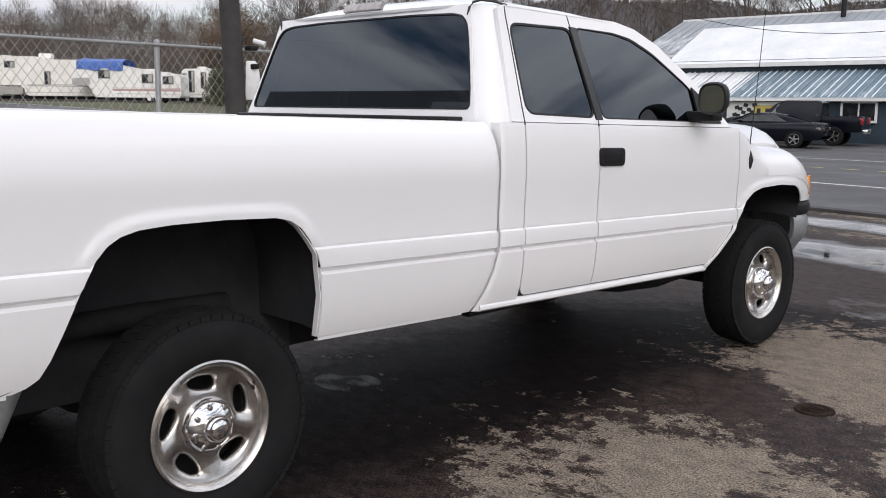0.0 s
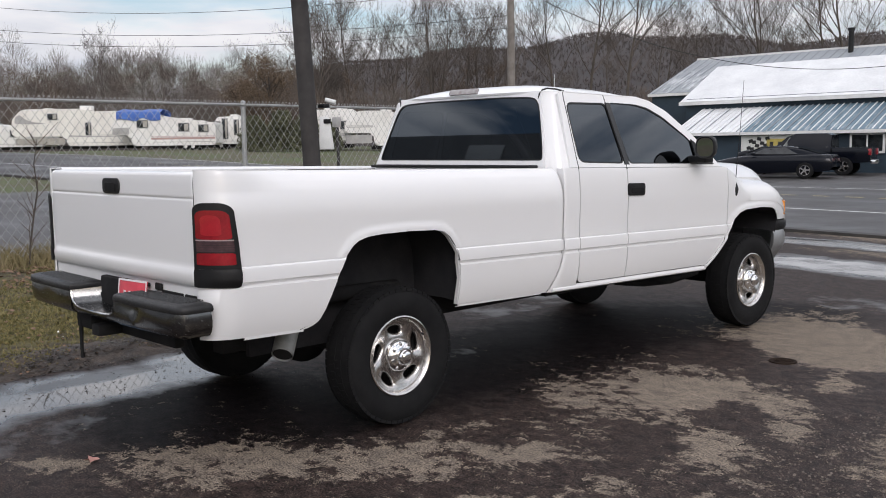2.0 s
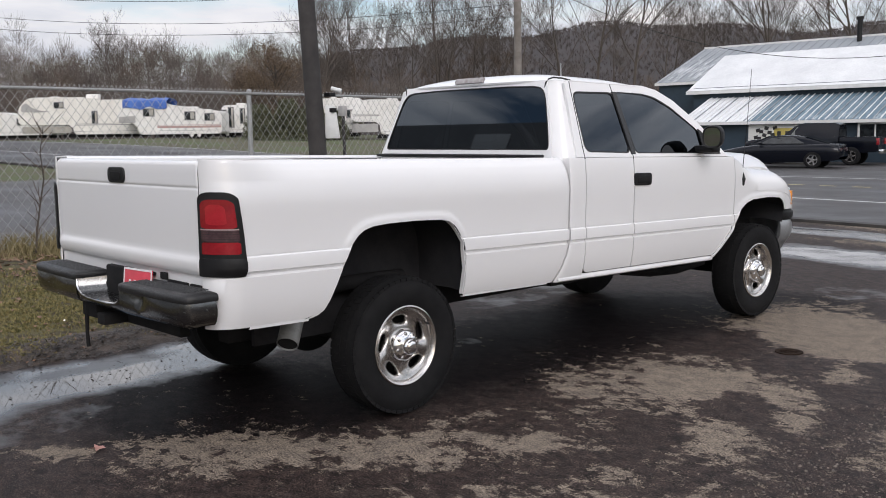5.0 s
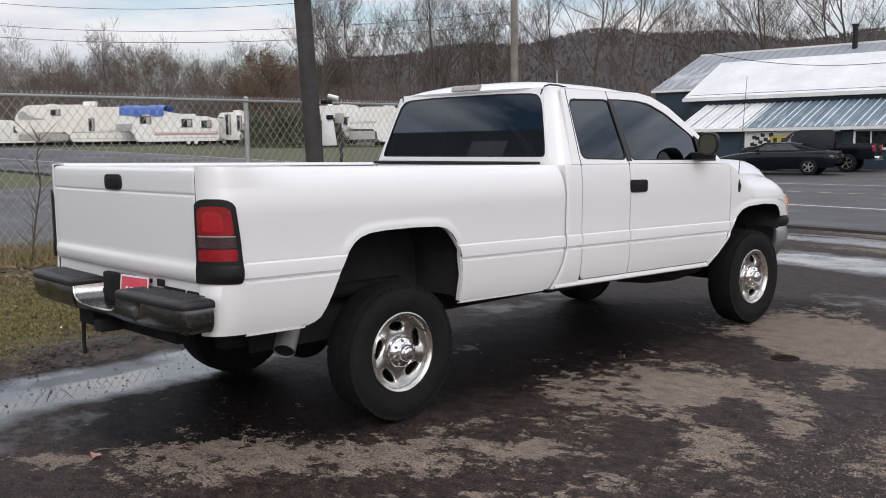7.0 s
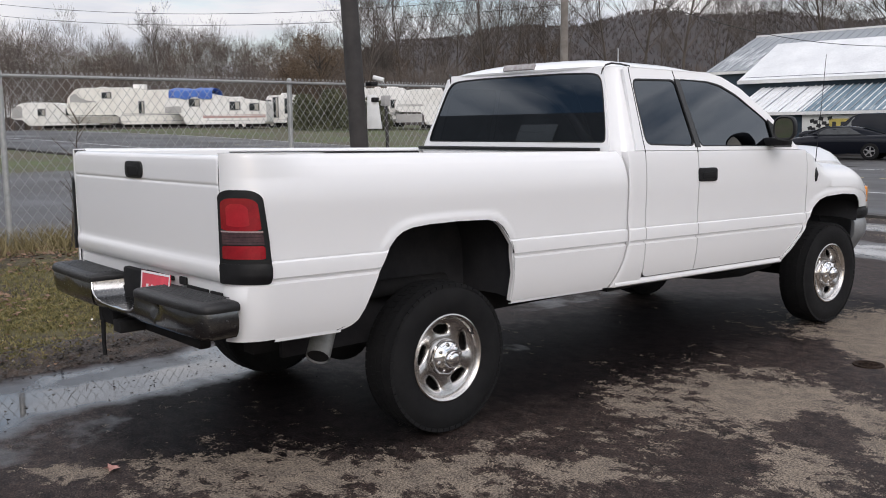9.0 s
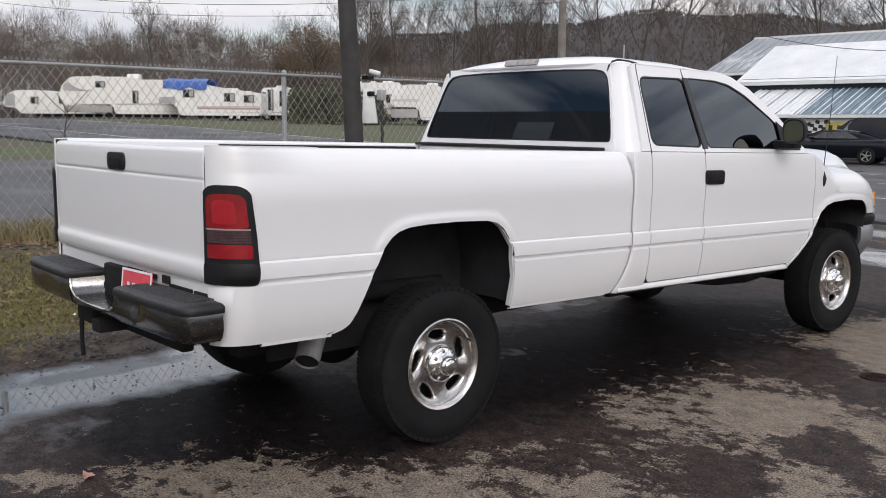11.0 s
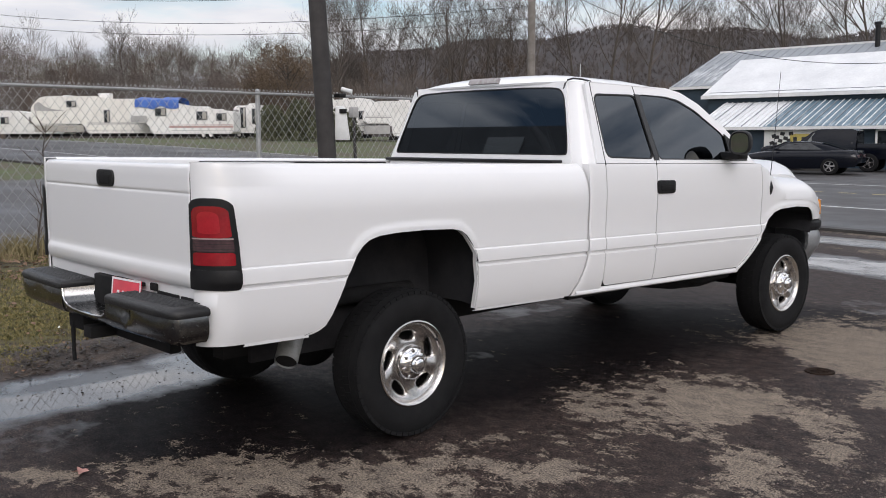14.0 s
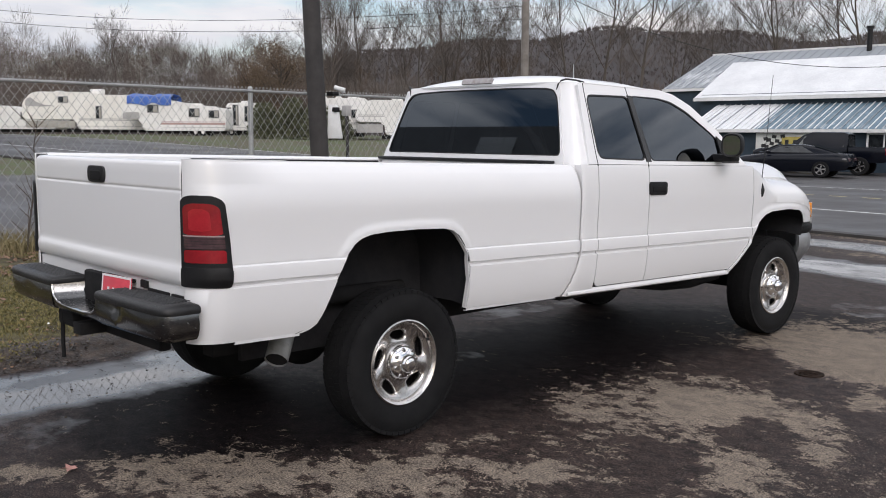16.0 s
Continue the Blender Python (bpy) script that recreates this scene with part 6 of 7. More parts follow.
roof_plane("roof", -0.35, 12.5, -0.35, 3.62, 3.9, 5.72, M_ROOFS, "smooth white metal roof")
roof_plane("roof", -0.35, 12.5, 8.15, 3.62, 3.9, 5.72, M_ROOFS, "smooth white metal roof")
part("fascia", box(-0.38, 12.55, -0.40, -0.36, 3.46, 3.64), M_TRIMW, shop)
for v0, z0, v1, z1 in ((-0.38, 3.50, 3.9, 5.60), (8.18, 3.50, 3.9, 5.60)):
    bm = bmesh.new()
    prism(bm, [(v0, z0), (v1, z1), (v1, z1 + 0.16), (v0, z0 + 0.16)], -0.40, -0.36)
    part("barge_board", bm, M_TRIMW, shop)
# lean-to along the front
LW = 3.0
wall_poly("lean_to_wall", rect(0.35, 10.9, 0, 2.0), -LW, M_BLUEW, [rect(0.95, 2.35, 0.95, 1.75)])
wall_poly("lean_to_end", [(-LW, 0), (0, 0), (0, 3.15), (-LW, 1.98)], 0.35, M_BLUEW, [rect(-2.45, -1.85, 0.85, 1.85), rect(-1.45, -0.70, 0.02, 1.98)], "u")
wall_poly("lean_to_end", [(-LW, 0), (0, 0), (0, 3.15), (-LW, 1.98)], 10.9, M_BLUEW, (), "u")
roof_plane("lean_to_roof", -0.30, 7.6, -LW - 0.35, 1.93, 0.02, 3.26, M_ROOFB, "blue ribbed metal roof with frost", 26, 0.05)
roof_plane("lean_to_roof", 7.6, 11.3, -LW - 0.35, 1.93, 0.02, 3.26, M_ROOFS, "whitened ribbed metal roof", 12, 0.05)
part("lean_to_fascia", box(-0.32, 11.3, -LW - 0.39, -LW - 0.35, 1.80, 1.95), M_TRIMW, shop)
for v0, z0, v1, z1 in ((-LW - 0.37, 1.84, 0.0, 3.18),):
    bm = bmesh.new()
    prism(bm, [(v0, z0), (v1, z1), (v1, z1 + 0.13), (v0, z0 + 0.13)], -0.35, -0.31)
    part("barge_board", bm, M_TRIMW, shop)


def framed(name, axis, t, a0, a1, z0, z1, bars, parent, m=M_DARKWIN):
    w = part(name, box(a0, a1, t - 0.02, t + 0.02, z0, z1) if axis == "v" else box(t - 0.02, t + 0.02, a0, a1, z0, z1), m, shop)
    for b0, b1, c0, c1 in [(a0 - 0.05, a1 + 0.05, z1 - 0.03, z1 + 0.06), (a0 - 0.05, a1 + 0.05, z0 - 0.06, z0 + 0.03), (a0 - 0.06, a0 + 0.03, z0, z1), (a1 - 0.03, a1 + 0.06, z0, z1)] + [((a0 + a1) / 2 - 0.03, (a0 + a1) / 2 + 0.03, z0, z1)] * bars:
        part("window_frame", box(b0, b1, t - 0.05, t + 0.05, c0, c1) if axis == "v" else box(t - 0.05, t + 0.05, b0, b1, c0, c1), M_TRIMW, w)
    return w


framed("window", "v", -LW - 0.08, 0.95, 2.35, 0.95, 1.75, 1, shop)
framed("window", "u", 0.27, -2.45, -1.85, 0.85, 1.85, 1, shop)
framed("side_door", "u", 0.27, -1.45, -0.70, 0.06, 1.98, 0, shop, M_TRIMW)
part("door_step", box(-0.3, 0.3, -1.6, -0.5, 0, 0.06), M_TRIMW, shop)
part("downpipe", box(-0.06, 0.0, -0.12, -0.04, 0.3, 3.4, 0.01), M_BLACKPL, shop)
# sign with a chequered flag and a yellow banner
SU = -2.3
sg = part("sign_board", box(6.2 + SU, 9.9 + SU, -LW - 0.14, -LW - 0.085, 0.72, 1.78, 0.01), M_SIGNW, shop, "white sign board with chequered flag and yellow banner")
for i in range(5):
    for j in range(4):
        if (i + j) % 2:
            u, z = 9.55 + SU - i * 0.21 - j * 0.05, 0.93 + j * 0.165 + 0.07 * math.sin(i * 1.4) + i * 0.04
            part("flag_square", box(-0.105, 0.105, -0.005, 0.005, -0.082, 0.082, 0, pose(u, -LW - 0.147, z + 0.08, 0, 14 * math.cos(i * 1.4), 0)), M_SIGNK, sg)
part("banner", box(6.4 + SU, 8.6 + SU, -LW - 0.152, -LW - 0.141, 1.06, 1.60), M_SIGNY, sg)
for u in (8.35, 7.95, 7.6, 7.25, 6.9):
    part("letter_bar", box(u - 0.09 + SU, u + 0.09 + SU, -LW - 0.160, -LW - 0.153, 1.20, 1.46), M_SIGNK, sg)
# rear hall, longer and higher
roof_plane("rear_roof", -16.0, 15.4, 1.5 - 0.25, 4.23, 6.97, 6.48, M_ROOFG, "frosted grey ribbed metal roof", 60, 0.08)
roof_plane("rear_roof", -16.0, 15.4, 12.7, 4.23, 6.97, 6.48, M_ROOFG, "frosted grey ribbed metal roof", 0, 0.08)
wall_poly("rear_hall_wall", rect(-15.8, 0.0, 0, 4.3), 7.9, M_SIDEW, [rect(-4.2, -1.6, 0.001, 2.9)])
wall_poly("rear_hall_wall", rect(12.2, 15.2, 0, 4.3), 1.5, M_BLUEW)
wall_poly("rear_hall_end", [(1.5, 0), (12.4, 0), (12.4, 4.3), (6.97, 6.4), (1.5, 4.3)], 15.2, M_BLUEW, (), "u")
part("rear_fascia", box(12.2, 15.45, 1.21, 1.25, 4.10, 4.25), M_TRIMW, shop)
part("ridge_cap", box(-16.0, 15.4, 6.85, 7.1, 6.46, 6.58), M_TRIMW, shop)
part("roof_slope_patch", box(-15.8, 0.0, 7.9, 12.4, 4.18, 4.28), M_SIDEW, shop)
bm = bmesh.new()
tube(bm, [(5.9, 6.2, 6.0), (5.9, 6.2, 7.35)], 0.14, 14)
chim = part("chimney_pipe", bm, M_BLACKPL, shop)
bm = bmesh.new()
tube(bm, [(5.9, 6.2, 7.35), (5.9, 6.2, 7.5)], 0.20, 14)
part("chimney_cap", bm, M_BLACKPL, chim)


# ---- parked cars ----
def car_wheel(parent, x, y, r, w=0.2):
    bm = bmesh.new()
    s = 1 if x > 0 else -1
    lathe(bm, [(-w / 2, r * 0.62), (-w / 2, r * 0.92), (-w / 2 + 0.03, r), (w / 2 - 0.03, r), (w / 2, r * 0.92), (w / 2, r * 0.62)], 28, "x", Matrix.Translation((x, y, r)))
    t = part("wheel", bm, M_TYRE, parent)
    bm = bmesh.new()
    lathe(bm, [(s * w * 0.40, r * 0.68), (s * w * 0.47, r * 0.65), (s * w * 0.47, r * 0.57), (s * w * 0.30, r * 0.54)], 28, "x", Matrix.Translation((x, y, r)))
    for k in range(5):
        boxm(bm, s * w * 0.36 - 0.015, s * w * 0.36 + 0.015, -r * 0.085, r * 0.085, 0.0, r * 0.60, 0, Matrix.Translation((x, y, r)) @ pose(0, 0, 0, k * 72 + 10))
    lathe(bm, [(s * w * 0.45, 0.0), (s * w * 0.45, r * 0.2), (s * w * 0.3, r * 0.22)], 16, "x", Matrix.Translation((x, y, r)))
    part("rim", bm, M_ALLOY, t)
    bm = bmesh.new()
    lathe(bm, [(s * 0.0, 0.0), (s * 0.0, r * 0.62)], 20, "x", Matrix.Translation((x, y, r)))
    part("hub_shade", bm, M_UNDER, t)


def loft_body(name, stations, m, parent, label="", n=None):
    """Cross-sections along y: (y, half width, bottom, shoulder, top, top half width)."""
    rows = []
    for y, w, zb, zs, zt, wt in stations:
        half = [(w * 0.93, zb), (w * 0.985, zb + (zs - zb) * 0.3), (w, zs - (zs - zb) * 0.2), (w * 0.985, zs), ((w * 0.97 + wt) / 2, (zs * 0.35 + zt * 0.65)), (wt, zt), (wt * 0.5, zt + 0.012), (0, zt + 0.015)]
        rows.append([(x, y, z) for x, z in half] + [(-x, y, z) for x, z in half[-2::-1]])
    bm = bmesh.new()
    grid(bm, rows)
    for r in (rows[0], rows[-1]):
        bm.faces.new([bm.verts.new(p) for p in r])
    bmesh.ops.remove_doubles(bm, verts=bm.verts, dist=1e-4)
    return part(name, bm, m, parent, label, flat_angle=50)


def glass_strip(name, parent, pts, f, m=M_DARKWIN):
    bm = bmesh.new()
    bm.faces.new([bm.verts.new(f(a, b)) for a, b in pts])
    return solid(part(name, bm, m, parent, smooth=False), 0.012, 0.0)


# low black sports coupe; y runs to its nose
cdir = (U * 0.92 - V * 0.38 + Vector((-0.10, 0.20, 0))).normalized()
cm = Matrix(((cdir.y, cdir.x, 0, -13.75), (-cdir.x, cdir.y, 0, 33.3), (0, 0, 1, 0.012), (0, 0, 0, 1)))
coupe = thing("sports_coupe", "black two-door sports coupe parked on the forecourt", "car", m=cm)
loft_body("body", [(-2.38, 0.80, 0.45, 0.68, 0.80, 0.62), (-2.30, 0.86, 0.32, 0.74, 0.92, 0.72), (-1.9, 0.90, 0.28, 0.78, 0.95, 0.74), (-1.0, 0.92, 0.24, 0.80, 0.93, 0.76), (0.3, 0.92, 0.22, 0.80, 0.92, 0.76), (0.9, 0.92, 0.24, 0.78, 0.92, 0.74), (1.6, 0.90, 0.27, 0.72, 0.83, 0.68), (2.15, 0.84, 0.30, 0.62, 0.72, 0.6), (2.42, 0.74, 0.36, 0.55, 0.62, 0.5)], M_CARBLK, coupe)
loft_body("cabin", [(-2.0, 0.70, 0.85, 0.90, 0.935, 0.62), (-1.2, 0.70, 0.85, 0.95, 1.18, 0.50), (-0.6, 0.71, 0.85, 0.96, 1.275, 0.53), (0.0, 0.71, 0.85, 0.96, 1.285, 0.54), (0.35, 0.71, 0.85, 0.96, 1.24, 0.53), (1.10, 0.70, 0.85, 0.90, 0.925, 0.60)], M_CARBLK, coupe)
for s in (1, -1):
    glass_strip("side_window", coupe, [(-1.05, 0.97), (0.72, 0.97), (0.25, 1.20), (-0.55, 1.235)], lambda a, b, s=s: (s * (0.715 - (b - 0.96) * 0.52), a, b))
    part("wing_mirror", box(s * 0.86 - 0.07, s * 0.86 + 0.07, 0.55, 0.70, 0.94, 1.04, 0.03), M_CARBLK, coupe)
    part("tail_lamp", box(s * 0.55 - 0.22, s * 0.55 + 0.22, -2.41, -2.34, 0.66, 0.78, 0.01), M_SMOKE, coupe)
glass_strip("rear_screen", coupe, [(-0.60, 0), (0.60, 0), (0.48, 1), (-0.48, 1)], lambda a, b: (a, -1.93 + b * 0.93, 0.985 + b * 0.275), M_TINT)
glass_strip("windscreen", coupe, [(-0.56, 0), (0.56, 0), (0.48, 1), (-0.48, 1)], lambda a, b: (a, 1.08 - b * 0.68, 0.975 + b * 0.30), M_TINT)
for x in (0.80, -0.80):
    for y in (-1.38, 1.22):
        car_wheel(coupe, x, y, 0.33, 0.24)
# black pickup behind it
pm = Matrix(((cdir.y, cdir.x, 0, -13.9), (-cdir.x, cdir.y, 0, 36.95), (0, 0, 1, 0.012), (0, 0, 0, 1)))
ute = thing("dark_pickup", "black pickup truck parked at the workshop wall", "pickup truck", m=pm)
loft_body("cab", [(-0.95, 0.90, 0.55, 1.10, 1.70, 0.68), (-0.75, 0.92, 0.50, 1.10, 1.78, 0.70), (0.0, 0.92, 0.50, 1.10, 1.78, 0.70), (0.5, 0.92, 0.50, 1.10, 1.78, 0.70), (0.85, 0.92, 0.50, 1.10, 1.66, 0.68), (1.45, 0.91, 0.52, 1.08, 1.16, 0.80), (2.7, 0.88, 0.52, 1.0, 1.08, 0.78), (2.95, 0.80, 0.55, 0.9, 1.0, 0.7)], M_CARBLK, ute)
loft_body("bed", [(-2.5, 0.88, 0.60, 1.10, 1.16, 0.86), (-2.42, 0.91, 0.55, 1.10, 1.17, 0.88), (-1.8, 0.91, 0.52, 1.10, 1.17, 0.88), (-1.0, 0.91, 0.52, 1.10, 1.17, 0.88)], M_CARBLK, ute)
for s in (1, -1):
    glass_strip("side_window", ute, [(-0.05, 1.16), (1.08, 1.16), (0.76, 1.62), (-0.05, 1.66)], lambda a, b, s=s: (s * (0.905 - (b - 1.10) * 0.34), a, b), M_PALEWIN)
    glass_strip("rear_side_window", ute, [(-0.82, 1.18), (-0.14, 1.16), (-0.14, 1.66), (-0.74, 1.62)], lambda a, b, s=s: (s * (0.905 - (b - 1.10) * 0.34), a, b), M_DARKWIN)
    part("tail_lamp", box(s * 0.80 - 0.10, s * 0.80 + 0.10, -2.55, -2.40, 0.85, 1.12, 0.01), M_RED, ute)
glass_strip("rear_window", ute, [(-0.6, 0), (0.6, 0), (0.55, 1), (-0.55, 1)], lambda a, b: (a, -0.975 + b * 0.04, 1.22 + b * 0.40))
glass_strip("windscreen", ute, [(-0.66, 0), (0.66, 0), (0.6, 1), (-0.6, 1)], lambda a, b: (a, 1.43 - b * 0.55, 1.19 + b * 0.45))
part("rear_bumper", box(-0.9, 0.9, -2.72, -2.52, 0.48, 0.66, 0.03), M_CHROME, ute)
for x in (0.80, -0.80):
    for y in (-1.45, 2.0):
        car_wheel(ute, x, y, 0.385, 0.26)


# ---- caravans across the field ----
def rv(px, py, yaw, prof, windows, label, tarp=None, stripe=None, panels=(), roof=(), skin=M_RVW, wheels=()):
    """A parked caravan; y runs to its nose, the left flank faces the lot. prof: its side view."""
    ob = thing("caravan", label, "caravan", "parked caravans", pose(px, py, gz(px, py) - 0.03, 0, 0, yaw))
    w, length = 1.2, max(p[0] for p in prof)
    bm = bmesh.new()
    prism(bm, rounded(prof, 0.22, 5), -w, w, 0.10)
    body = part("body", bm, skin, ob, smooth=True, flat_angle=30)
    for y0, y1, a, b in windows:
        win = part("window", box(-w - 0.03, -w + 0.01, y0, y1, a, b, 0.01), M_DARKWIN, body)
        part("window_blind", box(-w - 0.036, -w - 0.028, y0 + 0.04, y0 + (y1 - y0) * 0.45, a + 0.04, b - 0.04), M_BLIND, win)
        part("window_frame", box(-w - 0.022, -w + 0.008, y0 - 0.05, y1 + 0.05, a - 0.05, b + 0.05, 0.01), M_RVG, win)
    for poly, m in panels:
        bm = bmesh.new()
        bm.faces.new([bm.verts.new((-w - 0.012, y, z)) for y, z in rounded(poly, 0.10)])
        solid(part("flank_panel", bm, m, body, smooth=False), 0.010, 0.0)
    if stripe:
        y0, y1, a, b, m = stripe
        part("stripe", box(-w - 0.012, -w + 0.005, y0, y1, a, b), m, body)
        part("stripe", box(-w - 0.012, -w + 0.005, y0, y1, b + 0.05, b + 0.08), m, body)
    part("belt_moulding", box(-w - 0.010, -w + 0.005, 0.08, length * 0.6, 0.60, 0.63), M_RVG, body)
    for y0, y1, a, b in roof:
        part("roof_unit", box(-0.35, 0.35, y0, y1, a, b, 0.05), M_RVW, body)
    part("underframe", box(-0.95, 0.95, 0.3, length * 0.66, 0.16, 0.42), M_UNDER, ob)
    for y in wheels:
        for x in (-1.05, 1.05):
            bm = bmesh.new()
            lathe(bm, [(-0.1, 0.0), (-0.1, 0.26), (0.1, 0.26), (0.1, 0.0)], 18, "x", Matrix.Translation((x, y, 0.28)))
            wh = part("wheel", bm, M_TYRE, ob)
            bm = bmesh.new()
            lathe(bm, [(-0.11, 0.0), (-0.11, 0.14), (0.11, 0.14), (0.11, 0.0)], 14, "x", Matrix.Translation((x, y, 0.28)))
            part("rim", bm, M_RVW, wh)
    if tarp:
        rows, (y0, y1, h) = [], tarp
        for y in np.linspace(y0, y1, 14):
            sag = 0.07 * math.sin(y * 3.1)
            rows.append([(x, y + 0.05 * math.sin(x * 9), z + sag * (1 - abs(x)) + 0.04 * math.sin(y * 7 + x * 3)) for x, z in ((-w - 0.06, h - 0.55 + 0.10 * math.sin(y * 4)), (-w - 0.05, h - 0.2), (-w + 0.02, h + 0.02), (-0.5, h + 0.20), (0.5, h + 0.20), (w, h + 0.02), (w + 0.05, h - 0.4))])
        bm = bmesh.new()
        grid(bm, rows)
        solid(part("tarpaulin", bm, M_TARP, ob, "bright blue tarpaulin lashed over the roof"), 0.02)
    return ob


# seen side-on; noses point to the left
RV = Vector((0.6854, 0.7281, 0))
RVYAW = math.degrees(math.atan2(RV.x, -RV.y))


def rv_at(u, depth):
    """A place u metres along the row, at a depth from the lot."""
    c = Vector((4.45, -3.02, 0)) + Vector((-0.729, 0.6845, 0)) * depth + RV * u
    return c.x, c.y


def fifth(L, over, z0, zo, hf, hr, step):
    """Side view of a fifth-wheel: flat rear, raised front part over the hitch."""
    return [(0, z0), (over, z0), (over + 0.12, zo), (L - 0.15, zo), (L, zo + 0.35), (L - 0.12, hf - 0.75), (L - 0.75, hf - 0.10), (L - 1.3, hf), (step + 0.5, hf - 0.02), (step - 0.3, hf - 0.22), (0.15, hr), (0, hr - 0.15)]


# low one with a grey rounded end
rv(*rv_at(-30.4, 77), RVYAW, fifth(7.5, 6.2, 0.40, 0.9, 2.25, 2.05, 3.5), [(2.2, 2.9, 1.2, 1.7), (4.6, 5.2, 1.2, 1.7)], "low white caravan with a grey rounded nose", None, None, [([(6.5, 1.0), (7.35, 1.0), (7.3, 1.75), (6.75, 2.0), (6.5, 1.9)], M_RVG)], [(2.4, 3.0, 2.1, 2.3)])
# tall one with a swoosh on its front cap
rv(*rv_at(-21.9, 73), RVYAW, fifth(9.6, 5.4, 0.38, 1.12, 3.18, 2.95, 4.0), [(6.1, 6.8, 2.37, 2.80), (3.6, 4.0, 1.2, 2.1)], "tall cream fifth-wheel caravan with a grey swoosh on its nose", None, (0.2, 5.3, 1.05, 1.12, M_RVG),
   [([(6.9, 2.10), (8.2, 2.06), (9.3, 2.12), (9.25, 2.55), (8.9, 2.78), (8.5, 2.42), (7.9, 2.2)], M_RVG), ([(5.6, 0.5), (9.3, 0.5), (9.3, 1.0), (5.6, 1.0)], M_BLIND)], [(3.8, 4.7, 3.05, 3.42), (6.9, 7.4, 3.1, 3.28)], M_RVC)
# the one under the tarpaulin
rv(*rv_at(-15.6, 70.5), RVYAW, fifth(7.6, 6.05, 0.36, 1.16, 2.72, 1.98, 4.2), [(0.53, 1.23, 1.32, 1.82), (1.93, 2.67, 1.38, 1.95), (4.9, 5.67, 1.68, 2.2)], "white fifth-wheel caravan with a blue tarpaulin over its front roof", (3.9, 7.1, 2.80), (0.06, 4.7, 0.80, 0.95, M_RVP),
   [([(6.25, 1.2), (7.5, 1.2), (7.45, 1.66), (6.3, 1.70)], M_RVG)], [(1.0, 1.5, 2.0, 2.16), (2.0, 3.3, 2.12, 2.36)], M_RVW, (1.7, 2.24))
# motorhome seen end-on
rv(*rv_at(-14.2, 73.5), RVYAW, [(0, 0.40), (2.1, 0.40), (2.15, 1.5), (2.0, 2.45), (0.1, 2.5), (0, 2.3)], [(0.30, 0.65, 1.1, 2.2), (1.15, 1.55, 0.8, 2.3), (1.7, 1.98, 1.2, 2.1)], "white motorhome parked end-on with dark windows", None, None, (), [(0.5, 1.1, 2.45, 2.65)], M_RVW, (0.4, 1.7))
rv(*rv_at(-5.5, 71), RVYAW, [(0, 0.7), (1.4, 0.7), (1.42, 0.40), (3.9, 0.40), (4.0, 1.2), (3.95, 2.5), (3.6, 2.95), (0.15, 2.98), (0, 2.8)], [(0.55, 1.05, 1.55, 2.1), (3.1, 3.45, 1.0, 2.1)], "white travel trailer with dark windows and roof vents", None, (0.1, 3.8, 1.05, 1.13, M_RVG), (), [(0.6, 1.4, 2.93, 3.12), (1.9, 2.3, 2.95, 3.10), (3.0, 3.5, 2.9, 3.1)], M_RVW, (1.9, 2.5))
rv(*rv_at(-0.6, 70), RVYAW, fifth(5.6, 3.4, 0.42, 1.35, 2.95, 2.8, 2.0), [(0.9, 1.5, 1.5, 2.0)], "white fifth-wheel caravan with its nose over the hitch", None, (3.5, 5.4, 1.75, 1.81, M_RVG), [([(3.6, 0.6), (5.5, 0.6), (5.5, 1.2), (3.6, 1.2)], M_RVG)], [(2.2, 3.0, 2.88, 3.1)], M_RVW, (1.4, 2.0))
tr = random.Random(11)


def shrub(x, y, r, h):
    ob = thing("shrub", "dark green leafy shrub by the caravans", "shrub", "shrubs", pose(x, y, gz(x, y) - 0.05))
    bm = bmesh.new()
    for k in range(7):
        a = tr.uniform(0, 6.28)
        tube(bm, [(0, 0, 0), (0.4 * r * math.cos(a), 0.4 * r * math.sin(a), h * 0.5), (0.8 * r * math.cos(a), 0.8 * r * math.sin(a), h * 0.9)], [0.04, 0.025, 0.01], 4)
    part("stem", bm, M_BARK, ob)
    vs, fs = [], []
    for _ in range(5200):
        u, t = tr.uniform(0, 6.28), tr.random() ** 0.5
        z = tr.uniform(0.05, 1)
        q = r * t * (1 - 0.6 * z * z) * (0.8 + 0.3 * math.sin(u * 3))
        c, s, i = Vector((q * math.cos(u), q * math.sin(u), h * z)), tr.uniform(0.07, 0.17), len(vs)
        for _k in range(3):
            vs.append(tuple(c + Vector((tr.uniform(-s, s), tr.uniform(-s, s), tr.uniform(-s, s)))))
        fs.append((i, i + 1, i + 2))
    me = bpy.data.meshes.new("foliage")
    me.from_pydata(vs, [], fs)
    me.materials.append(M_SHRUB)
    o = new("foliage", me)
    o.parent = ob


for u, d, r, h in ((-12.2, 66, 1.3, 2.4), (-10.4, 67, 1.4, 2.8), (-8.6, 66, 1.3, 2.5), (-7.2, 67.5, 1.0, 2.0)):
    shrub(*rv_at(u, d), r, h)


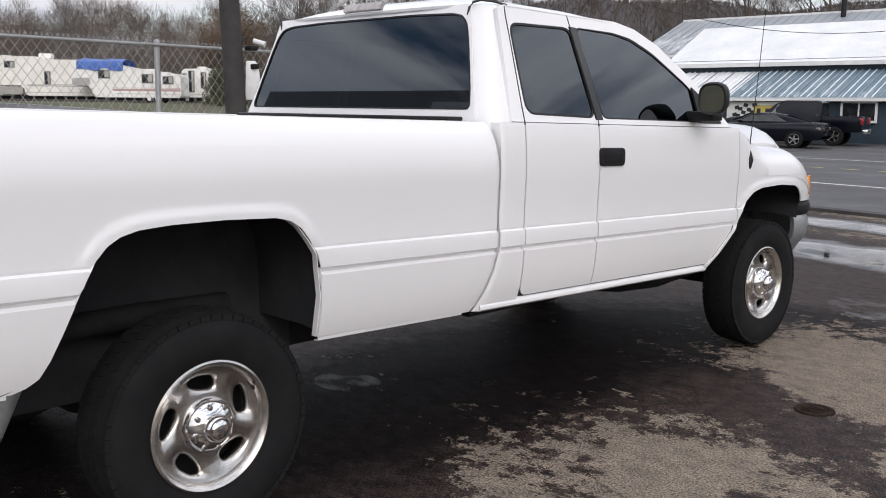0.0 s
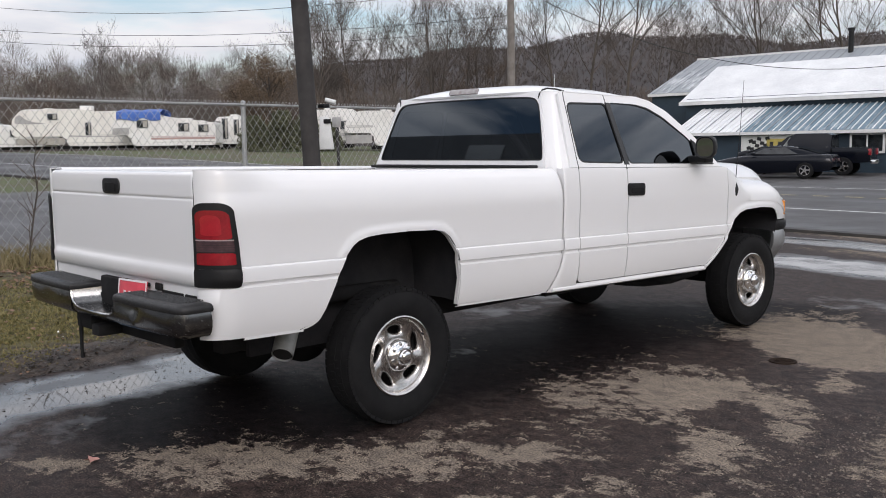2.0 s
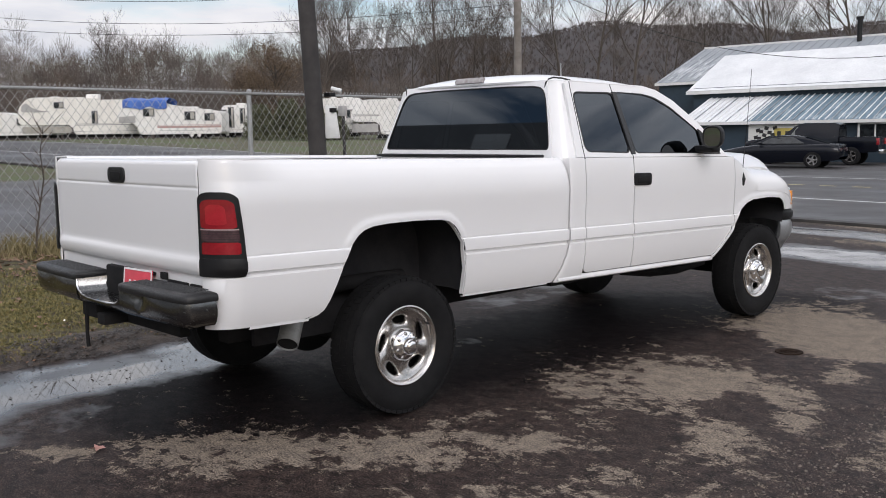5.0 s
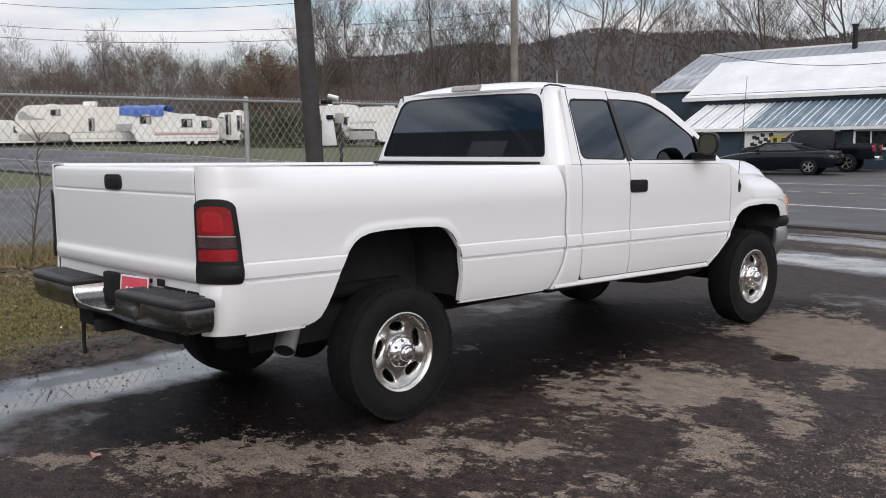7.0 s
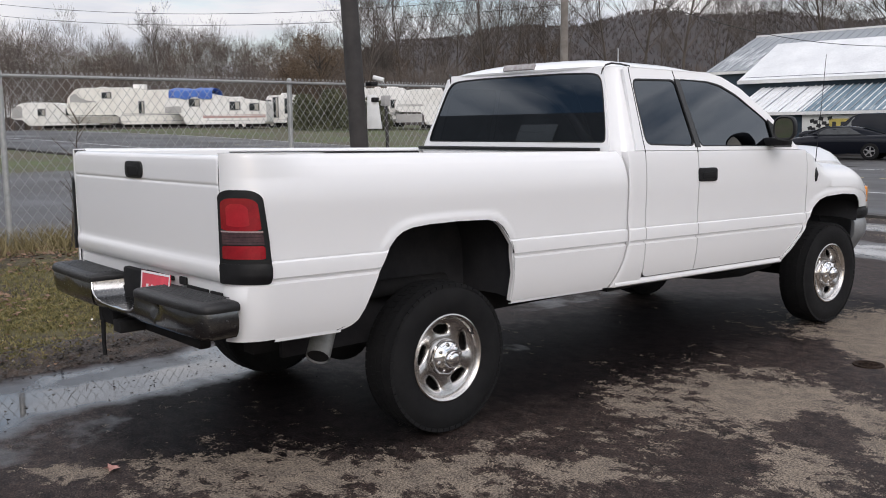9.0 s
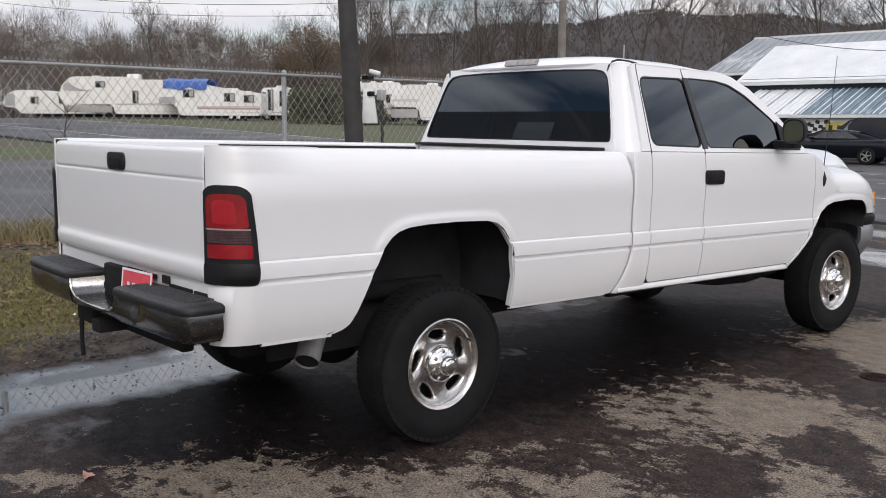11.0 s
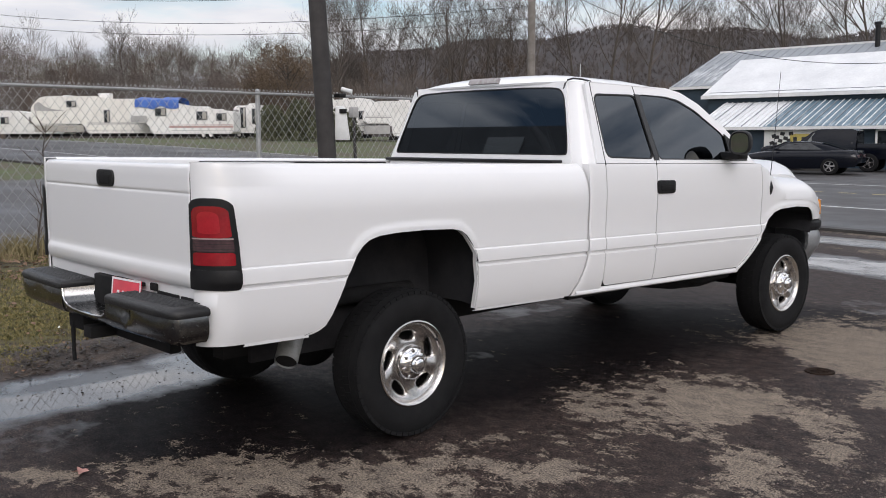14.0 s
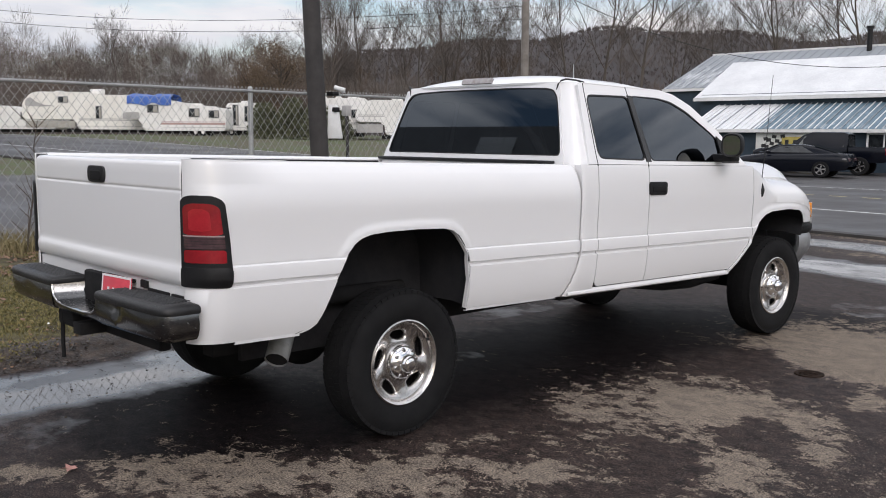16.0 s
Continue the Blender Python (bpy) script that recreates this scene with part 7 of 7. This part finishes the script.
# ---- bare trees ----
def tree_mesh(seed, height, spread, limbs, rusty=False, lean=0.0):
    r = random.Random(seed)
    tb, cb = bmesh.new(), bmesh.new()
    pts, rad = [], []
    p = Vector((0, 0, -0.2))
    d = Vector((lean, 0, 1)).normalized()
    n = 7
    for i in range(n + 1):
        pts.append(p.copy())
        rad.append(max(0.02, height * 0.011 * (1 - 0.86 * i / n)))
        d = (d + Vector((r.uniform(-.10, .10), r.uniform(-.10, .10), 0.06))).normalized()
        p = p + d * height * 0.85 / n
    tube(tb, pts, rad, 6)

    def grow(bm, base, d, length, r0, level):
        k = 4 if level < 2 else (3 if level == 2 else 2)
        q, pp, rr = base.copy(), [base.copy()], [r0]
        for i in range(k):
            d = (d + Vector((r.uniform(-.26, .26), r.uniform(-.26, .26), r.uniform(-.07, .17)))).normalized()
            q = q + d * length / k
            pp.append(q.copy())
            rr.append(r0 * (1 - (i + 1) / k * 0.75))
        if level < 3:
            tube(bm, pp, rr, 4 if level == 1 else 3, cap=False)
        else:
            a = r.uniform(0, math.pi)
            sd = Vector((math.cos(a), math.sin(a), 0))
            vv = [(bm.verts.new(x - sd * w), bm.verts.new(x + sd * w)) for x, w in zip(pp, rr)]
            for (v0, v1), (v2, v3) in zip(vv, vv[1:]):
                bm.faces.new((v0, v1, v3, v2))
        if level < 4:
            for _ in range((6, 6, 4)[level - 1]):
                t = r.uniform(0.25, 1.0) * k
                i = min(int(t), k - 1)
                b = pp[i].lerp(pp[i + 1], t - i)
                a = r.uniform(0, math.tau)
                side = Vector((math.cos(a), math.sin(a), r.uniform(0.1, 0.9)))
                grow(bm, b, (d * 0.75 + side * 0.8).normalized(), length * r.uniform(0.4, 0.68), max(0.0105, rr[i] * 0.5), level + 1)

    for _ in range(limbs):
        t = r.uniform(0.30, 1.0) ** 0.85 * n
        i = min(int(t), n - 1)
        b = pts[i].lerp(pts[i + 1], t - i)
        a = r.uniform(0, math.tau)
        up = 0.38 + 0.7 * t / n
        grow(cb, b, Vector((math.cos(a) * spread, math.sin(a) * spread, up)).normalized(), height * r.uniform(0.34, 0.52) * (1.12 - 0.62 * t / n), rad[i] * 0.55, 1)
    return tb, cb


TREES = []
for seed, h, sp, lb, m in ((1, 13, 0.8, 10, M_TWIG), (2, 11, 1.0, 11, M_TWIG), (3, 15, 0.6, 12, M_TWIG), (5, 8, 1.1, 14, M_TWIG2), (7, 12, 0.9, 10, M_TWIG), (9, 9.5, 1.0, 13, M_TWIG2)):
    tb, cb = tree_mesh(seed, h, sp, lb)
    t = thing("bare_tree", "leafless late-autumn tree with grey-brown branches" if m is M_TWIG else "leafless tree with rusty brown twigs", "tree", "bare trees", pose(0, 0, -60))
    part("trunk", tb, M_BARK, t, smooth=False)
    part("crown", cb, m, t, smooth=False)
    TREES.append(t)
place = random.Random(21)
used = set()


def plant(bearing, rng_, scale, kind=None):
    k = place.randrange(len(TREES)) if kind is None else kind
    a = radians(bearing)
    x, y = 4.45 + rng_ * math.sin(a), -3.02 + rng_ * math.cos(a)
    m = pose(x, y, gz(x, y) - 0.1, 0, 0, place.uniform(0, 360)) @ Matrix.Scale(scale, 4)
    if k not in used:
        used.add(k)
        TREES[k].matrix_basis = m
        return
    o = copy_thing(TREES[k], m)
    o.scale = (scale,) * 3


for i in range(78):
    b = -90 + i * 0.62 + place.uniform(-0.5, 0.5)
    plant(b, place.uniform(88, 122), place.uniform(0.40, 0.62) if b < -55 else place.uniform(0.7, 1.05))
for i in range(40):
    b = -54 + i * 1.35 + place.uniform(-0.6, 0.6)
    plant(b, place.uniform(84, 118), place.uniform(0.95, 1.30), place.choice((0, 1, 2, 4)))
for i in range(34):
    plant(-96 + i * 3.4 + place.uniform(-1, 1), place.uniform(128, 165), place.uniform(0.9, 1.3))
plant(-65.1, 100, 0.95, 4)
plant(-63.2, 104, 0.80, 1)
plant(-12.5, 78, 1.2, 0)
plant(-9.5, 82, 1.25, 4)
# unseen wall, added for the dark band reflected in the rear window
bm = box(-17.5, -6.2, -9.0, -8.7, 0.0, 7.5)
tagstruct(part("reflection_wall", bm, surf("grey_block_wall", (0.29, 0.29, 0.30), (0.36, 0.36, 0.365), 1.2, 0.8)), "unseen plain grey wall added for reflections", "wall")
# unseen pale panel, added for the lighter patch in the rear window
tagstruct(part("pale_panel_1", box(-11.2, -10.05, -8.69, -8.66, 5.9, 7.2, 0.01), M_TRIMW), "unseen pale panel added high on the wall", "shutter")


def leafy_tree(bearing, r, h, rx):
    """A round-headed tree that keeps its withered leaves."""
    a = radians(bearing)
    x, y = 4.6 + r * math.sin(a), -3.2 + r * math.cos(a)
    ob = thing("leafy_tree", "round-headed tree with withered rusty brown leaves", "tree", m=pose(x, y, gz(x, y) - 0.1))
    bm = bmesh.new()
    tube(bm, [(0, 0, 0), (0.1, 0.05, h * 0.35), (0.05, 0.1, h * 0.7)], [0.22, 0.16, 0.07], 7)
    part("trunk", bm, M_BARK, ob)
    bm = bmesh.new()
    for _ in range(16):
        b, z = place.uniform(0, math.tau), place.uniform(0.2, 0.6) * h
        q = place.uniform(0.5, 0.9) * rx
        tube(bm, [(0.05, 0.05, z), (q * 0.5 * math.cos(b), q * 0.5 * math.sin(b), z + 0.12 * h), (q * math.cos(b), q * math.sin(b), min(h * 0.95, z + place.uniform(0.2, 0.4) * h))], [0.07, 0.045, 0.015], 4)
    part("branchwork", bm, M_BARK, ob)
    clumps = []
    for _ in range(46):
        d = Vector((place.gauss(0, 1), place.gauss(0, 1), place.gauss(0, 1))).normalized() * place.uniform(0.3, 0.95)
        clumps.append((Vector((d.x * rx, d.y * rx, h * 0.56 + d.z * h * 0.42)), place.uniform(0.5, 1.0)))
    vs, fs = [], []
    for _ in range(13000):
        c, q = place.choice(clumps)
        p = c + Vector((place.gauss(0, 0.5), place.gauss(0, 0.5), place.gauss(0, 0.45))) * q
        e, i = place.uniform(0.05, 0.11), len(vs)
        vs += [tuple(p + Vector((place.uniform(-e, e), place.uniform(-e, e), place.uniform(-e, e)))) for _k in range(3)]
        fs.append((i, i + 1, i + 2))
    me = bpy.data.meshes.new("foliage")
    me.from_pydata(vs, [], fs)
    me.materials.append(M_WITHERED)
    o = new("foliage", me)
    o.parent = ob


leafy_tree(-56.3, 84, 9.3, 2.9)
leafy_tree(-57.9, 92, 7.2, 2.2)

# ---- woods and young growth behind the caravans ----
br = random.Random(8)
wood_v, wood_f = [], []


def sliver(p, q, w, w1, side):
    i = len(wood_v)
    wood_v.extend((tuple(p - side * w), tuple(p + side * w), tuple(q + side * w1), tuple(q - side * w1)))
    wood_f.append((i, i + 1, i + 2, i + 3))


def crown(bearing, r, top, rx, n):
    """A leafless crown: a stem, limbs and a haze of fine twigs."""
    a = radians(bearing)
    x, y = 4.45 + r * math.sin(a), -3.02 + r * math.cos(a)
    base = gz(x, y) - 0.2
    side = Vector((math.cos(a), -math.sin(a), 0))
    rz = (top - base) * 0.40
    c = Vector((x, y, top - rz))
    foot = Vector((x, y, base))
    k = max(0.75, r / 110)
    sliver(foot, c, 0.10 * k, 0.05 * k, side)
    for _ in range(11):
        d = Vector((br.gauss(0, 1), br.gauss(0, 1), br.gauss(0, 0.8) + 0.35)).normalized()
        p0, p2 = foot.lerp(c, br.uniform(0.45, 1.0)), c + Vector((d.x * rx, d.y * rx, d.z * rz)) * br.uniform(0.55, 0.9)
        p1 = p0.lerp(p2, 0.5) + Vector((d.x, d.y, 0)) * 0.14 * rx
        sliver(p0, p1, 0.030 * k, 0.020 * k, side)
        sliver(p1, p2, 0.020 * k, 0.009 * k, side)
    lump = [(Vector((br.gauss(0, 1), br.gauss(0, 1), br.gauss(0, 0.8))).normalized() * br.uniform(0.35, 0.8), br.uniform(0.3, 0.55)) for _ in range(9)]
    for _ in range(n):
        lc, lr = br.choice(lump)
        d = Vector((br.gauss(0, 1), br.gauss(0, 1), br.gauss(0, 1))).normalized()
        o = lc + d * lr * br.random() ** 0.5
        p = c + Vector((o.x * rx, o.y * rx, o.z * rz))
        g = (d * 0.8 + o * 0.7 + Vector((br.uniform(-.6, .6), br.uniform(-.6, .6), br.uniform(-0.1, 0.7)))).normalized()
        q = p + g * br.uniform(0.35, 1.05) * k
        tw = (side + Vector((0, 0, br.uniform(-.8, .8)))).normalized()
        sliver(p, q, br.uniform(0.007, 0.014) * k, 0.004 * k, tw)


for row, (r0, r1) in enumerate(((96, 108), (112, 126), (130, 150))):
    for i in range(34):
        b = -106 + i * 1.62 + br.uniform(-0.6, 0.6)
        r = br.uniform(r0, r1)
        tall = interp(b, (-106, -74, -71, -69.5, -67, -65, -63, -60, -57, -53), (6.4, 6.5, 6.5, 5.7, 5.5, 6.6, 6.2, 5.7, 6.0, 6.0)) - 0.2 * row + br.uniform(-0.7, 0.3)
        crown(b, r, r * math.tan(radians(tall)) + 1.5, br.uniform(2.2, 3.6), 2200)
for i in range(120):
    b = -106 + i * 0.86 + br.uniform(-0.4, 0.4)
    r = br.uniform(84, 98)
    crown(b, r, r * math.tan(radians(br.uniform(2.2, 3.6))) + 1.5, br.uniform(2.2, 3.4), 1300)
for i in range(56):
    b = -108 + i * 1.0 + br.uniform(-0.4, 0.4)
    r = br.uniform(150, 168)
    crown(b, r, r * math.tan(radians(br.uniform(3.4, 4.9))) + 1.5, br.uniform(3.2, 4.8), 2000)
me = bpy.data.meshes.new("woodland")
me.from_pydata(wood_v, [], wood_f)
me.materials.append(M_WOOD)
tagged(new("woodland", me), "dense leafless brown woodland beyond the field", "woodland", kind="stuff")

# ---- wooded hills all round ----
HB = (-180, -140, -110, -85, -75, -66, -60, -56, -51.5, -49, -46.6, -38, -32, -21.5, -10, 10, 60, 120, 180)
HH = (16, 12, 6, 4, 5, 8, 16, 26, 36, 40, 43, 44, 44, 42, 41, 40, 30, 22, 16)


def hill_z(b, r):
    h = interp(b, HB, HH) * (1 + 0.05 * math.sin(b * 0.31) + 0.03 * math.sin(b * 0.83 + 1))
    return -0.5 + h * sstep(165, 430, r) * (1 + 0.1 * sstep(430, 900, r))


bm = bmesh.new()
rows = []
for r in (150, 165, 185, 210, 240, 270, 300, 330, 360, 400, 440, 520, 640, 900):
    rows.append([(4.45 + r * math.sin(radians(b)), -3.02 + r * math.cos(radians(b)), hill_z(b, r)) for b in np.linspace(-180, 180, 181)])
grid(bm, rows)
tagstruct(part("hillside", bm, M_HILL), "brown wooded hillside of bare trees", "hill")
hr = random.Random(3)
vs, fs = [], []
for _ in range(27000):
    b = hr.uniform(-100, 5)
    r = 170 + 290 * hr.random() ** 0.8
    x, y, z = 4.45 + r * math.sin(radians(b)), -3.02 + r * math.cos(radians(b)), hill_z(b, r)
    h = hr.uniform(1.0, 2.1)
    for k in range(6):
        a = hr.uniform(0, math.tau)
        w = hr.uniform(0.05, 0.10) if k else 0.07
        lean = 0 if k == 0 else hr.uniform(0.25, 0.75)
        z0 = z if k == 0 else z + h * hr.uniform(0.15, 0.5)
        ex, ey = math.cos(a) * lean * h, math.sin(a) * lean * h
        z1 = z0 + h * (1 if k == 0 else hr.uniform(0.3, 0.55))
        px, py = -math.cos(radians(b)) * w, math.sin(radians(b)) * w
        i = len(vs)
        vs += [(x - px, y - py, z0), (x + px, y + py, z0), (x + ex + px * 0.3, y + ey + py * 0.3, z1), (x + ex - px * 0.3, y + ey - py * 0.3, z1)]
        fs.append((i, i + 1, i + 2, i + 3))
me = bpy.data.meshes.new("forest")
me.from_pydata(vs, [], fs)
me.materials.append(M_FOREST)
tagged(new("forest", me), "dense leafless forest covering the hillside", "forest", kind="stuff")
